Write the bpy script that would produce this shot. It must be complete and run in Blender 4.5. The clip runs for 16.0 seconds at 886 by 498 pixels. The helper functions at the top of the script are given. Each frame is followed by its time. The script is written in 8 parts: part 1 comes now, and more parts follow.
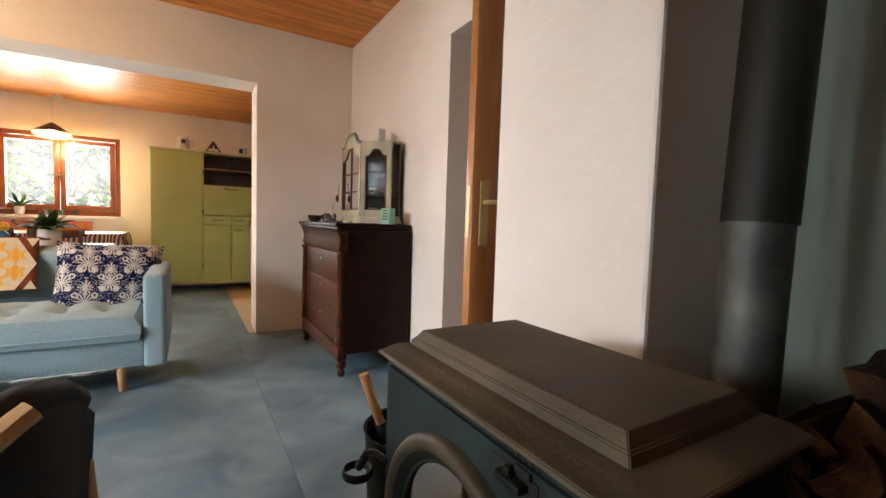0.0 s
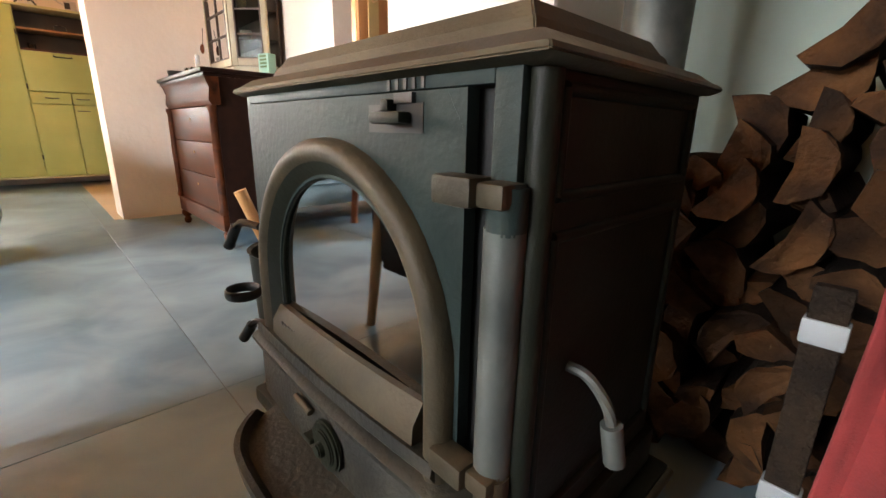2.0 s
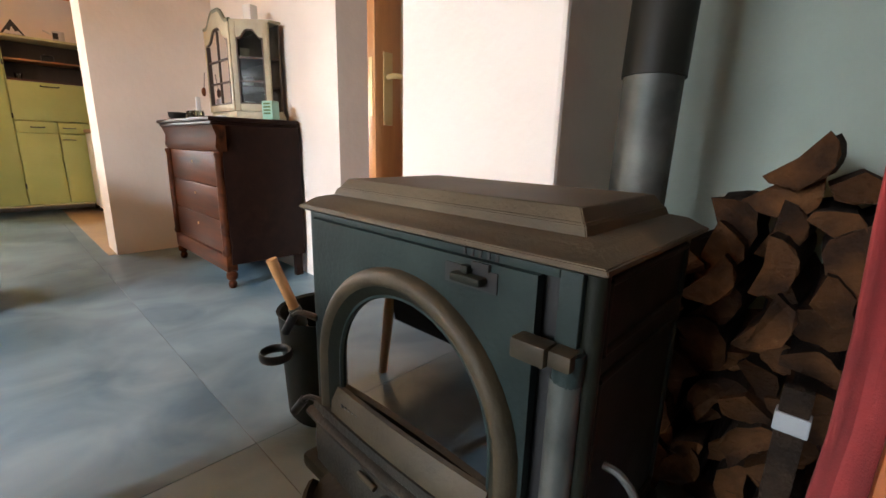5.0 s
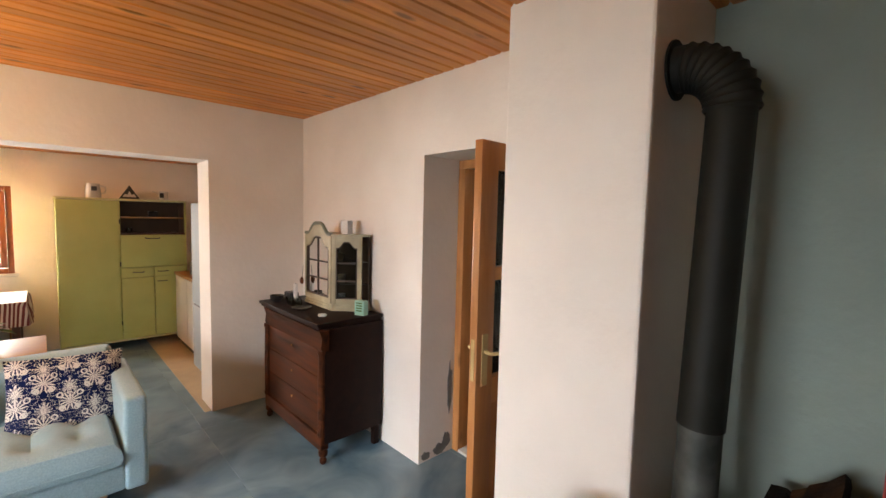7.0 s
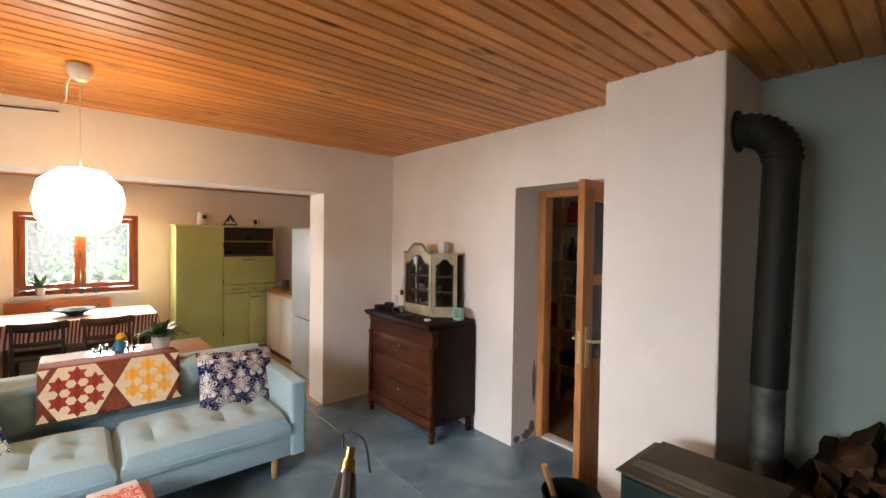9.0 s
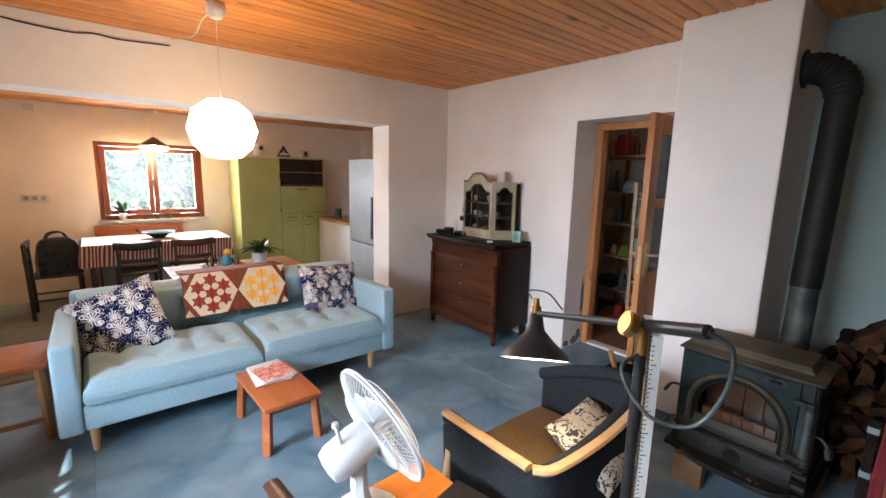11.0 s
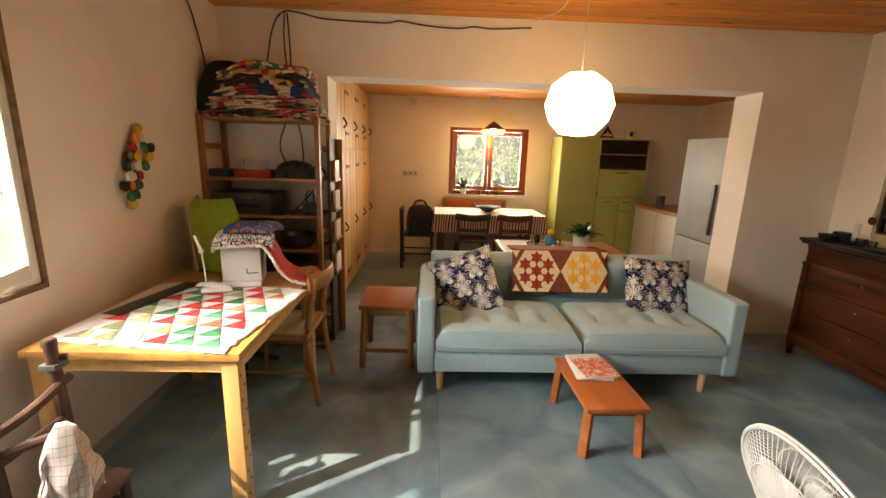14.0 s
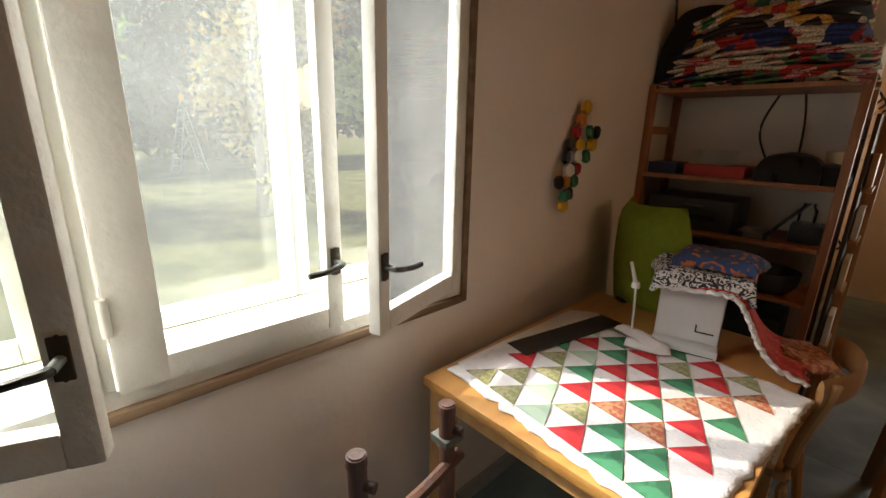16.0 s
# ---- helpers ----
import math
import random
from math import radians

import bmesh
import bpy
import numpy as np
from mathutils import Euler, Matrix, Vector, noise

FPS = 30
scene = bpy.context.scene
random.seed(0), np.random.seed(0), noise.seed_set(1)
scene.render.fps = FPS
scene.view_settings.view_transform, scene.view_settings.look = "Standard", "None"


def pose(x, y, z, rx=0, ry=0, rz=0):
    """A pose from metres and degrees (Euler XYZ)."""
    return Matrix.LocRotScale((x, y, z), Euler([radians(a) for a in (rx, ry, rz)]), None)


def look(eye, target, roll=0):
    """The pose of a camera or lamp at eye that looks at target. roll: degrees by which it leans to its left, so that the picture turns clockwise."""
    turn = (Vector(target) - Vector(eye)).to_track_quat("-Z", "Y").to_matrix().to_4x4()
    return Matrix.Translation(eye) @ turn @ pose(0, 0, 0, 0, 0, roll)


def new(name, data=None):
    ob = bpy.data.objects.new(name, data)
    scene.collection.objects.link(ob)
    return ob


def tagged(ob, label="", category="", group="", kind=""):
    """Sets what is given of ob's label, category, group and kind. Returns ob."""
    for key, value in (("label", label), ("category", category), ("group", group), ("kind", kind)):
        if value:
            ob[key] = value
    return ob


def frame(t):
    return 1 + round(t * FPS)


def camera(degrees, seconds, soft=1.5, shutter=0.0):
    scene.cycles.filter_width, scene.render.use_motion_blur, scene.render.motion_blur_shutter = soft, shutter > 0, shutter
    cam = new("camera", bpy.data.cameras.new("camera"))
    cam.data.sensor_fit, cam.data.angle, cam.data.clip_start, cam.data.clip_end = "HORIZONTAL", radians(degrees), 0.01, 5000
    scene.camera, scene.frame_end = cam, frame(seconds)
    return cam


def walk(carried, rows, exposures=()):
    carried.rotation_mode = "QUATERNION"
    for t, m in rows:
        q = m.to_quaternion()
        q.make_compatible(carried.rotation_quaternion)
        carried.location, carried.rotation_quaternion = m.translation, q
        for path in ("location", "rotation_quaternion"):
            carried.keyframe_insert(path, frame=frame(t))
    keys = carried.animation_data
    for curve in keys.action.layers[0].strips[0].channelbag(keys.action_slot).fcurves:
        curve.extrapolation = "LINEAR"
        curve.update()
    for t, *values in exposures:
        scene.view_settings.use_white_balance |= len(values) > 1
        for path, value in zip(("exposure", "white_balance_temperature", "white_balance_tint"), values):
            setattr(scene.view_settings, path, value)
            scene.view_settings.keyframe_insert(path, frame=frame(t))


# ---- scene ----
cam = camera(92.1, 16.0)
METRES, EYE, TILT, LEAN, TURN = 4.7, 0.98, 0.0, 0.0, -30.9
ROWS = [
    (0.0, 0.0, 0.0, 0.0, 0.11, -3.5, -1.81),
    (0.5, 0.0026, 0.0032, -0.0223, -6.78, -3.37, -1.65),
    (1.0, 0.0033, 0.0045, -0.0363, -10.18, -4.22, -1.5),
    (1.5, 0.0098, 0.0119, -0.055, -11.48, -9.31, -1.23),
    (2.0, 0.0103, 0.0159, -0.0667, -12.35, -15.44, -1.06),
    (2.5, 0.0101, 0.0144, -0.072, -13.01, -19.16, -1.12),
    (3.0, 0.0109, 0.0135, -0.0765, -13.59, -21.84, -1.08),
    (5.5, -0.0337, -0.0001, 0.0113, -15.43, -10.3, -1.53),
    (6.0, -0.0566, -0.0074, 0.0702, -15.25, -7.67, -1.53),
    (6.5, -0.079, -0.0244, 0.1222, -14.03, -6.19, -1.46),
    (7.0, -0.0974, -0.0468, 0.1456, -12.37, -4.27, -1.34),
    (7.5, -0.1251, -0.0613, 0.1471, -10.36, -2.65, -1.22),
    (8.0, -0.1598, -0.0979, 0.1522, -8.54, -0.24, -1.24),
    (10.5, -0.3313, -0.2143, 0.1222, -11.49, -6.91, -1.36),
    (11.0, -0.3586, -0.2257, 0.1243, -8.67, -9.67, -1.25),
    (11.5, -0.3794, -0.2392, 0.1266, 1.3, -10.23, -1.11),
    (12.0, -0.3898, -0.2468, 0.1252, 11.98, -10.96, -1.12),
    (12.5, -0.3908, -0.2486, 0.1234, 18.12, -11.24, -1.21),
    (13.0, -0.3917, -0.2418, 0.1228, 21.19, -11.52, -1.55),
    (13.5, -0.4038, -0.2114, 0.1195, 23.33, -11.79, -1.86),
    (14.0, -0.4314, -0.1795, 0.1148, 29.19, -12.67, -1.74),
    (14.5, -0.4867, -0.1659, 0.1103, 39.58, -13.85, -1.43),
    (15.0, -0.5468, -0.1468, 0.1103, 51.84, -14.65, -1.45),
    (15.5, -0.5952, -0.1216, 0.1111, 64.14, -15.18, -1.34),
    (16.0, -0.63, -0.1127, 0.1095, 77.67, -15.56, -1.33),
]
walk(cam, [(t, pose(0, 0, EYE, TILT, LEAN, TURN) @ pose(METRES * x, METRES * y, METRES * z, 90 + pitch, roll, yaw)) for t, x, y, z, yaw, pitch, roll in ROWS],
     exposures=[(0, 1.68, 6350, 10), (0.6, 2.03, 6400, 10), (1.2, 2.23, 6500, 10), (2.2, 2.85, 6550, 10), (3.4, 3.0, 6500, 10), (5.5, 2.03, 6150, 10), (7, 1.80, 6300, 10), (8.2, 1.61, 6350, 10), (10.5, 1.63, 5400, 10), (11.2, 1.63, 5450, 10), (12.2, 1.36, 6050, 10), (13, 1.08, 6900, 10), (14, 1.08, 8100, 10), (14.5, 0.73, 8300, 10), (15, -0.05, 7200, 10), (15.5, -0.14, 7000, 10), (16, -0.04, 6900, 10)])

# ---- world, sun, large lights ----
SUN_AZ = (0.876, 0.545)
world = bpy.data.worlds.new("sky_world")
scene.world = world
world.use_nodes = True
_wn = world.node_tree.nodes
_sky = _wn.new("ShaderNodeTexSky")
_sky.sky_type, _sky.sun_disc = "NISHITA", False
_sky.sun_elevation, _sky.sun_rotation = radians(44), radians(238)
world.node_tree.links.new(_sky.outputs[0], _wn["Background"].inputs[0])
_wn["Background"].inputs[1].default_value = 0.11


def lamp(name, kind, energy, colour, m, **kw):
    d = bpy.data.lights.new(name, kind)
    d.energy, d.color = energy, colour
    if "angle" in kw: d.angle = kw["angle"]
    if "radius" in kw: d.shadow_soft_size = kw["radius"]
    if "size" in kw:
        d.shape, d.size, d.size_y = "RECTANGLE", kw["size"][0], kw["size"][1]
    if "spread" in kw: d.spread = kw["spread"]
    ob = new(name, d)
    ob.matrix_world = m
    return ob


lamp("sun", "SUN", 5.0, (1, 0.93, 0.80), look((0, 0, 0), (SUN_AZ[0], SUN_AZ[1], -1.0)), angle=radians(0.6))
# daylight that enters by the garden window and the kitchen window
lamp("window_daylight", "AREA", 150, (0.95, 0.965, 1.0), look((-4.55, 1.05, 2.15), (-2.5, 1.5, 0.1)), size=(2.3, 1.4), spread=radians(116))
lamp("kitchen_window_daylight", "AREA", 55, (1.0, 0.97, 0.92), look((-1.3, 6.98, 1.42), (-1.3, 3, 1.2)), size=(1.0, 0.85))


# ---- materials ----
def srgb(r, g, b):
    return tuple(((c / 255 + 0.055) / 1.055) ** 2.4 if c > 10 else c / 255 / 12.92 for c in (r, g, b))


def mat(name, c1, c2=None, scale=6.0, stretch=(1, 1, 1), rough=0.6, bump=0.15, bscale=None, metal=0.0, spread=(0.35, 0.65),
        stain=0.18, sscale=1.3, vary=0.0, island=0.0, detail=7.0, sheen=0.0, distort=0.0, rvar=0.12, spec=0.5):
    m = bpy.data.materials.new(name)
    m.use_nodes = True
    n, l = m.node_tree.nodes, m.node_tree.links
    p = n["Principled BSDF"]
    tc = n.new("ShaderNodeTexCoord")
    mp = n.new("ShaderNodeMapping")
    mp.inputs["Scale"].default_value = stretch
    l.new(tc.outputs["Object"], mp.inputs[0])
    src = mp.outputs[0]
    if vary or island:
        if island:
            r = n.new("ShaderNodeNewGeometry").outputs["Random Per Island"]
        else:
            r = n.new("ShaderNodeObjectInfo").outputs["Random"]
        mul = n.new("ShaderNodeMath"); mul.operation = "MULTIPLY"; mul.inputs[1].default_value = 37.0
        l.new(r, mul.inputs[0])
        add = n.new("ShaderNodeVectorMath"); add.operation = "ADD"
        l.new(src, add.inputs[0]); l.new(mul.outputs[0], add.inputs[1])
        src = add.outputs[0]
    nz = n.new("ShaderNodeTexNoise")
    nz.inputs["Scale"].default_value, nz.inputs["Detail"].default_value, nz.inputs["Distortion"].default_value = scale, detail, distort
    l.new(src, nz.inputs["Vector"])
    rp = n.new("ShaderNodeValToRGB")
    e = rp.color_ramp.elements
    e[0].position, e[1].position = spread
    c2 = c2 or tuple(c * 0.8 for c in c1)
    e[0].color, e[1].color = (*c2, 1), (*c1, 1)
    l.new(nz.outputs["Fac"], rp.inputs[0])
    st = n.new("ShaderNodeTexNoise")
    st.inputs["Scale"].default_value, st.inputs["Detail"].default_value = sscale, 4
    l.new(tc.outputs["Object"], st.inputs["Vector"])
    mr = n.new("ShaderNodeMapRange")
    mr.inputs[1].default_value, mr.inputs[2].default_value, mr.inputs[3].default_value, mr.inputs[4].default_value = 0.3, 0.7, 1 - stain, 1 + stain * 0.4
    l.new(st.outputs["Fac"], mr.inputs[0])
    val = mr.outputs[0]
    if vary or island:
        m2 = n.new("ShaderNodeMapRange")
        v = vary or island
        m2.inputs[3].default_value, m2.inputs[4].default_value = 1 - v, 1 + v * 0.6
        l.new(r, m2.inputs[0])
        mm = n.new("ShaderNodeMath"); mm.operation = "MULTIPLY"
        l.new(val, mm.inputs[0]); l.new(m2.outputs[0], mm.inputs[1])
        val = mm.outputs[0]
    sc = n.new("ShaderNodeVectorMath"); sc.operation = "SCALE"
    l.new(rp.outputs[0], sc.inputs[0]); l.new(val, sc.inputs["Scale"])
    l.new(sc.outputs[0], p.inputs["Base Color"])
    rr = n.new("ShaderNodeMapRange")
    rr.inputs[3].default_value, rr.inputs[4].default_value = max(0.03, rough - rvar), min(1, rough + rvar)
    l.new(nz.outputs["Fac"], rr.inputs[0])
    l.new(rr.outputs[0], p.inputs["Roughness"])
    p.inputs["Metallic"].default_value = metal
    p.inputs["Specular IOR Level"].default_value = spec
    if sheen:
        p.inputs["Sheen Weight"].default_value = sheen
    if bump:
        bz = n.new("ShaderNodeTexNoise")
        bz.inputs["Scale"].default_value, bz.inputs["Detail"].default_value = bscale or scale * 6, 5
        l.new(src, bz.inputs["Vector"])
        bp = n.new("ShaderNodeBump")
        bp.inputs["Strength"].default_value, bp.inputs["Distance"].default_value = bump, 0.01
        l.new(bz.outputs["Fac"], bp.inputs["Height"])
        l.new(bp.outputs[0], p.inputs["Normal"])
    m["p"] = p.name
    return m


def wood(name, c1, c2, axis=0, grain=7.0, rough=0.45, vary=0.12, island=0.0, bump=0.12, knots=0.0):
    st = [1.0, 1.0, 1.0]
    for i in range(3):
        st[i] = 0.6 if i == axis else 7.0
    m = mat(name, c1, c2, scale=grain * 0.35, stretch=st, rough=rough, bump=bump, bscale=grain, vary=0 if island else vary, island=island, spread=(0.3, 0.7), distort=0.6, stain=0.15)
    if knots:
        n, l = m.node_tree.nodes, m.node_tree.links
        p = n["Principled BSDF"]
        tc = n.new("ShaderNodeTexCoord")
        mp = n.new("ShaderNodeMapping")
        mp.inputs["Scale"].default_value = [2.2 if i == axis else 6.5 for i in range(3)]
        l.new(tc.outputs["Object"], mp.inputs[0])
        vo = n.new("ShaderNodeTexVoronoi"); vo.inputs["Scale"].default_value = 1.0
        l.new(mp.outputs[0], vo.inputs["Vector"])
        mr = n.new("ShaderNodeMapRange")
        mr.inputs[1].default_value, mr.inputs[2].default_value, mr.inputs[3].default_value, mr.inputs[4].default_value = 0.07, 0.16, 1 - knots, 1.0
        l.new(vo.outputs["Distance"], mr.inputs[0])
        old = p.inputs["Base Color"].links[0].from_socket
        sc = n.new("ShaderNodeVectorMath"); sc.operation = "SCALE"
        l.new(old, sc.inputs[0]); l.new(mr.outputs[0], sc.inputs["Scale"])
        l.new(sc.outputs[0], p.inputs["Base Color"])
    return m


def glow(name, colour, strength, base=(0.8, 0.8, 0.8)):
    m = bpy.data.materials.new(name)
    m.use_nodes = True
    p = m.node_tree.nodes["Principled BSDF"]
    p.inputs["Base Color"].default_value = (*base, 1)
    p.inputs["Roughness"].default_value = 0.7
    p.inputs["Emission Color"].default_value = (*colour, 1)
    p.inputs["Emission Strength"].default_value = strength
    return m


def glass(name, tint=(0.95, 0.98, 0.97), rough=0.02, haze=0.0, ior=1.45, shine=1.0):
    m = bpy.data.materials.new(name)
    m.use_nodes = True
    n, l = m.node_tree.nodes, m.node_tree.links
    out = n["Material Output"]
    n.remove(n["Principled BSDF"])
    tr, gl, mx = n.new("ShaderNodeBsdfTransparent"), n.new("ShaderNodeBsdfGlossy"), n.new("ShaderNodeMixShader")
    tr.inputs[0].default_value = (*tint, 1)
    gl.inputs["Roughness"].default_value = rough
    gl.inputs[0].default_value = (shine, shine, shine, 1)
    fr = n.new("ShaderNodeFresnel"); fr.inputs[0].default_value = ior
    l.new(fr.outputs[0], mx.inputs[0]); l.new(tr.outputs[0], mx.inputs[1]); l.new(gl.outputs[0], mx.inputs[2])
    last = mx.outputs[0]
    if haze:
        # a film of dust that scatters the sun
        tl, m2 = n.new("ShaderNodeBsdfTranslucent"), n.new("ShaderNodeMixShader")
        tl.inputs[0].default_value = (0.9, 0.9, 0.86, 1)
        tc, nz, mr = n.new("ShaderNodeTexCoord"), n.new("ShaderNodeTexNoise"), n.new("ShaderNodeMapRange")
        nz.inputs["Scale"].default_value = 5
        l.new(tc.outputs["Object"], nz.inputs["Vector"])
        mr.inputs[3].default_value, mr.inputs[4].default_value = haze * 0.6, haze * 1.4
        l.new(nz.outputs["Fac"], mr.inputs[0]); l.new(mr.outputs[0], m2.inputs[0])
        l.new(last, m2.inputs[1]); l.new(tl.outputs[0], m2.inputs[2])
        last = m2.outputs[0]
    l.new(last, out.inputs[0])
    return m


M = {}
M["plaster"] = mat("white_wall_plaster", (0.81, 0.755, 0.69), (0.775, 0.715, 0.65), scale=3, rough=0.9, bump=0.25, bscale=22, stain=0.05, sscale=0.9, spec=0.2)
M["plaster_cool"] = mat("grey_green_wall_plaster", (0.355, 0.42, 0.365), (0.32, 0.38, 0.33), scale=3, rough=0.9, bump=0.25, bscale=22, stain=0.08, sscale=0.9, spec=0.2)
M["ceiling"] = wood("pine_ceiling_boards", (0.80, 0.33, 0.062), (0.56, 0.19, 0.030), axis=0, grain=9, rough=0.42, island=0.2, knots=0.6)
M["floor"] = mat("blue_grey_floor_paint", (0.225, 0.315, 0.360), (0.085, 0.150, 0.198), scale=2.6, rough=0.36, bump=0.05, bscale=40, stain=0.38, sscale=1.1, vary=0.10, rvar=0.12, spread=(0.32, 0.66), detail=3.5, distort=0.9)
M["floor_gap"] = mat("floor_joint_dark", (0.04, 0.05, 0.055), rough=0.8, bump=0)
M["tan_floor"] = mat("tan_kitchen_floor", (0.48, 0.36, 0.22), (0.42, 0.31, 0.19), rough=0.5)
M["pine"] = wood("varnished_pine", (0.58, 0.27, 0.09), (0.42, 0.17, 0.05), axis=2, grain=8, rough=0.35, knots=0.5)
M["pine_y"] = wood("pine_cupboard_boards", (0.66, 0.40, 0.17), (0.52, 0.29, 0.11), axis=2, grain=8, rough=0.45, knots=0.5)
M["white_paint"] = mat("weathered_white_window_paint", (0.72, 0.70, 0.63), (0.60, 0.56, 0.47), scale=9, rough=0.55, bump=0.3, bscale=60, spread=(0.2, 0.45), stain=0.15, sscale=4)
M["brown_frame"] = wood("brown_window_frame", (0.30, 0.085, 0.02), (0.20, 0.05, 0.012), axis=2, rough=0.35)
M["glass"] = glass("window_glass", haze=0.010)
M["dusty_glass"] = glass("dusty_window_glass", haze=0.02)
M["iron"] = mat("black_cast_iron", (0.0125, 0.0145, 0.009), (0.008, 0.009, 0.006), scale=14, rough=0.5, bump=0.08, bscale=160, metal=0.0, stain=0.3, sscale=5, spec=0.18)
M["iron_blue"] = mat("blue_grey_cast_iron", (0.021, 0.034, 0.032), (0.013, 0.022, 0.0205), scale=12, rough=0.55, bump=0.12, bscale=110, stain=0.3, sscale=5, spec=0.18)
M["iron_brown"] = mat("dusty_brown_cast_iron", (0.066, 0.050, 0.028), (0.030, 0.026, 0.016), scale=10, rough=0.55, bump=0.12, bscale=140, stain=0.4, sscale=6, spec=0.25)
M["steel"] = mat("dull_steel", (0.17, 0.18, 0.165), (0.07, 0.08, 0.075), scale=9, rough=0.6, metal=0.7, bump=0.08, stain=0.35, sscale=7)
M["brass"] = mat("brass", (0.65, 0.42, 0.14), (0.5, 0.31, 0.1), rough=0.3, metal=1.0, bump=0.05)
M["brass_plate"] = mat("polished_brass_plate", (0.74, 0.58, 0.28), (0.62, 0.46, 0.20), rough=0.35, metal=0.35, bump=0.03)
M["iron_top"] = mat("brown_dusted_stove_top", (0.100, 0.079, 0.047), (0.055, 0.046, 0.030), scale=7, rough=0.62, bump=0.14, bscale=150, stain=0.3, sscale=5, spec=0.25)
M["iron_dust"] = mat("ash_dusted_cast_iron", (0.046, 0.039, 0.026), (0.014, 0.0135, 0.010), scale=9, rough=0.6, bump=0.25, bscale=120, stain=0.45, sscale=9, spec=0.3, spread=(0.4, 0.75))
M["pipe"] = mat("matt_black_stove_pipe", (0.020, 0.021, 0.017), (0.014, 0.015, 0.012), rough=0.55, bump=0.1, spec=0.2)
M["mahogany"] = wood("dark_mahogany", (0.105, 0.031, 0.010), (0.018, 0.007, 0.004), axis=1, grain=6, rough=0.48, vary=0.15)
# darker tone than the drawer fronts, for the carcass and top
M["mahogany_dark"] = wood("near_black_mahogany", (0.022, 0.010, 0.007), (0.012, 0.006, 0.005), axis=1, grain=6, rough=0.45)
for _k in ("mahogany", "mahogany_dark"):
    M[_k].node_tree.nodes["Principled BSDF"].inputs["Specular IOR Level"].default_value = 0.10
M["sofa"] = mat("light_blue_sofa_weave", (0.345, 0.490, 0.540), (0.285, 0.415, 0.465), scale=120, rough=0.95, bump=0.35, bscale=500, sheen=0.25, stain=0.08, sscale=3)
M["beech"] = wood("pale_beech", (0.55, 0.35, 0.17), (0.45, 0.27, 0.12), axis=2, rough=0.45)
M["teak"] = wood("orange_teak", (0.42, 0.13, 0.035), (0.30, 0.08, 0.02), axis=1, grain=6, rough=0.38)
M["oak"] = wood("oiled_oak", (0.45, 0.24, 0.09), (0.34, 0.16, 0.055), axis=2, grain=7, rough=0.45)
M["pine_table"] = wood("honey_pine_table", (0.62, 0.33, 0.10), (0.50, 0.24, 0.065), axis=1, grain=7, rough=0.4, knots=0.3)
M["green_cab"] = mat("pale_green_enamel_paint", (0.44, 0.49, 0.165), (0.40, 0.45, 0.145), scale=4, rough=0.42, bump=0.08, stain=0.1)
# dark wood, and the shade painted into recesses and the display cabinet
M["dark_gap"] = mat("dark_wood_and_shade", (0.05, 0.03, 0.018), (0.035, 0.02, 0.012), rough=0.6)
M["fridge"] = mat("light_grey_fridge_enamel", (0.33, 0.35, 0.36), (0.29, 0.31, 0.32), rough=0.5, bump=0.02)
M["white"] = mat("white_gloss_plastic", (0.64, 0.64, 0.63), (0.60, 0.60, 0.59), rough=0.35, bump=0.02, stain=0.05)
M["olive_cream"] = mat("aged_olive_cream_paint", (0.40, 0.35, 0.22), (0.30, 0.26, 0.16), scale=9, rough=0.5, stain=0.25, sscale=5)
M["cream"] = mat("cream_paint", (0.55, 0.48, 0.34), (0.48, 0.41, 0.28), scale=9, rough=0.5, stain=0.15, sscale=4)
M["black"] = mat("black_lacquer", (0.02, 0.02, 0.02), (0.014, 0.014, 0.014), rough=0.4, bump=0.05)
M["dark_fabric"] = mat("charcoal_upholstery", (0.030, 0.033, 0.035), (0.02, 0.022, 0.024), scale=90, rough=0.95, bump=0.3, bscale=400, spec=0.15)
M["brown_fabric"] = mat("ochre_brown_seat_weave", (0.20, 0.12, 0.05), (0.15, 0.09, 0.036), scale=90, rough=0.95, bump=0.3, bscale=400)
M["pantry_wood"] = wood("brown_boards", (0.22, 0.12, 0.05), (0.15, 0.08, 0.03), axis=0, rough=0.6)
M["grass"] = mat("sunlit_lawn", (0.27, 0.26, 0.11), (0.20, 0.22, 0.08), scale=3, rough=0.95, bump=0.6, bscale=25, stain=0.4)


# ---- mesh helpers ----
def thing(name, loc=(0, 0, 0), rz=0.0, label="", category="", group="", rx=0.0, ry=0.0):
    ob = new(name)
    ob.empty_display_size = 0.1
    ob.matrix_world = pose(*loc, rx, ry, rz)
    return tagged(ob, label, category, group)


def mesh_of(name, bm, material, smooth=False):
    me = bpy.data.meshes.new(name)
    bm.normal_update()
    bm.to_mesh(me)
    bm.free()
    for mm in (material if isinstance(material, (list, tuple)) else [material]):
        me.materials.append(mm)
    if smooth:
        me.polygons.foreach_set("use_smooth", [True] * len(me.polygons))
        me.set_sharp_from_angle(angle=radians(40))
    return me


def part(name, bm, material, parent=None, label="", smooth=True, kind=""):
    ob = new(name, mesh_of(name, bm, material, smooth))
    if parent:
        ob.parent = parent
    return tagged(ob, label, kind=kind)


def solo(name, bm, material, label, category, group="", loc=(0, 0, 0), rz=0.0, kind="", smooth=True, rx=0.0, ry=0.0):
    ob = new(name, mesh_of(name, bm, material, smooth))
    ob.matrix_world = pose(*loc, rx, ry, rz)
    return tagged(ob, label, category, group, kind)


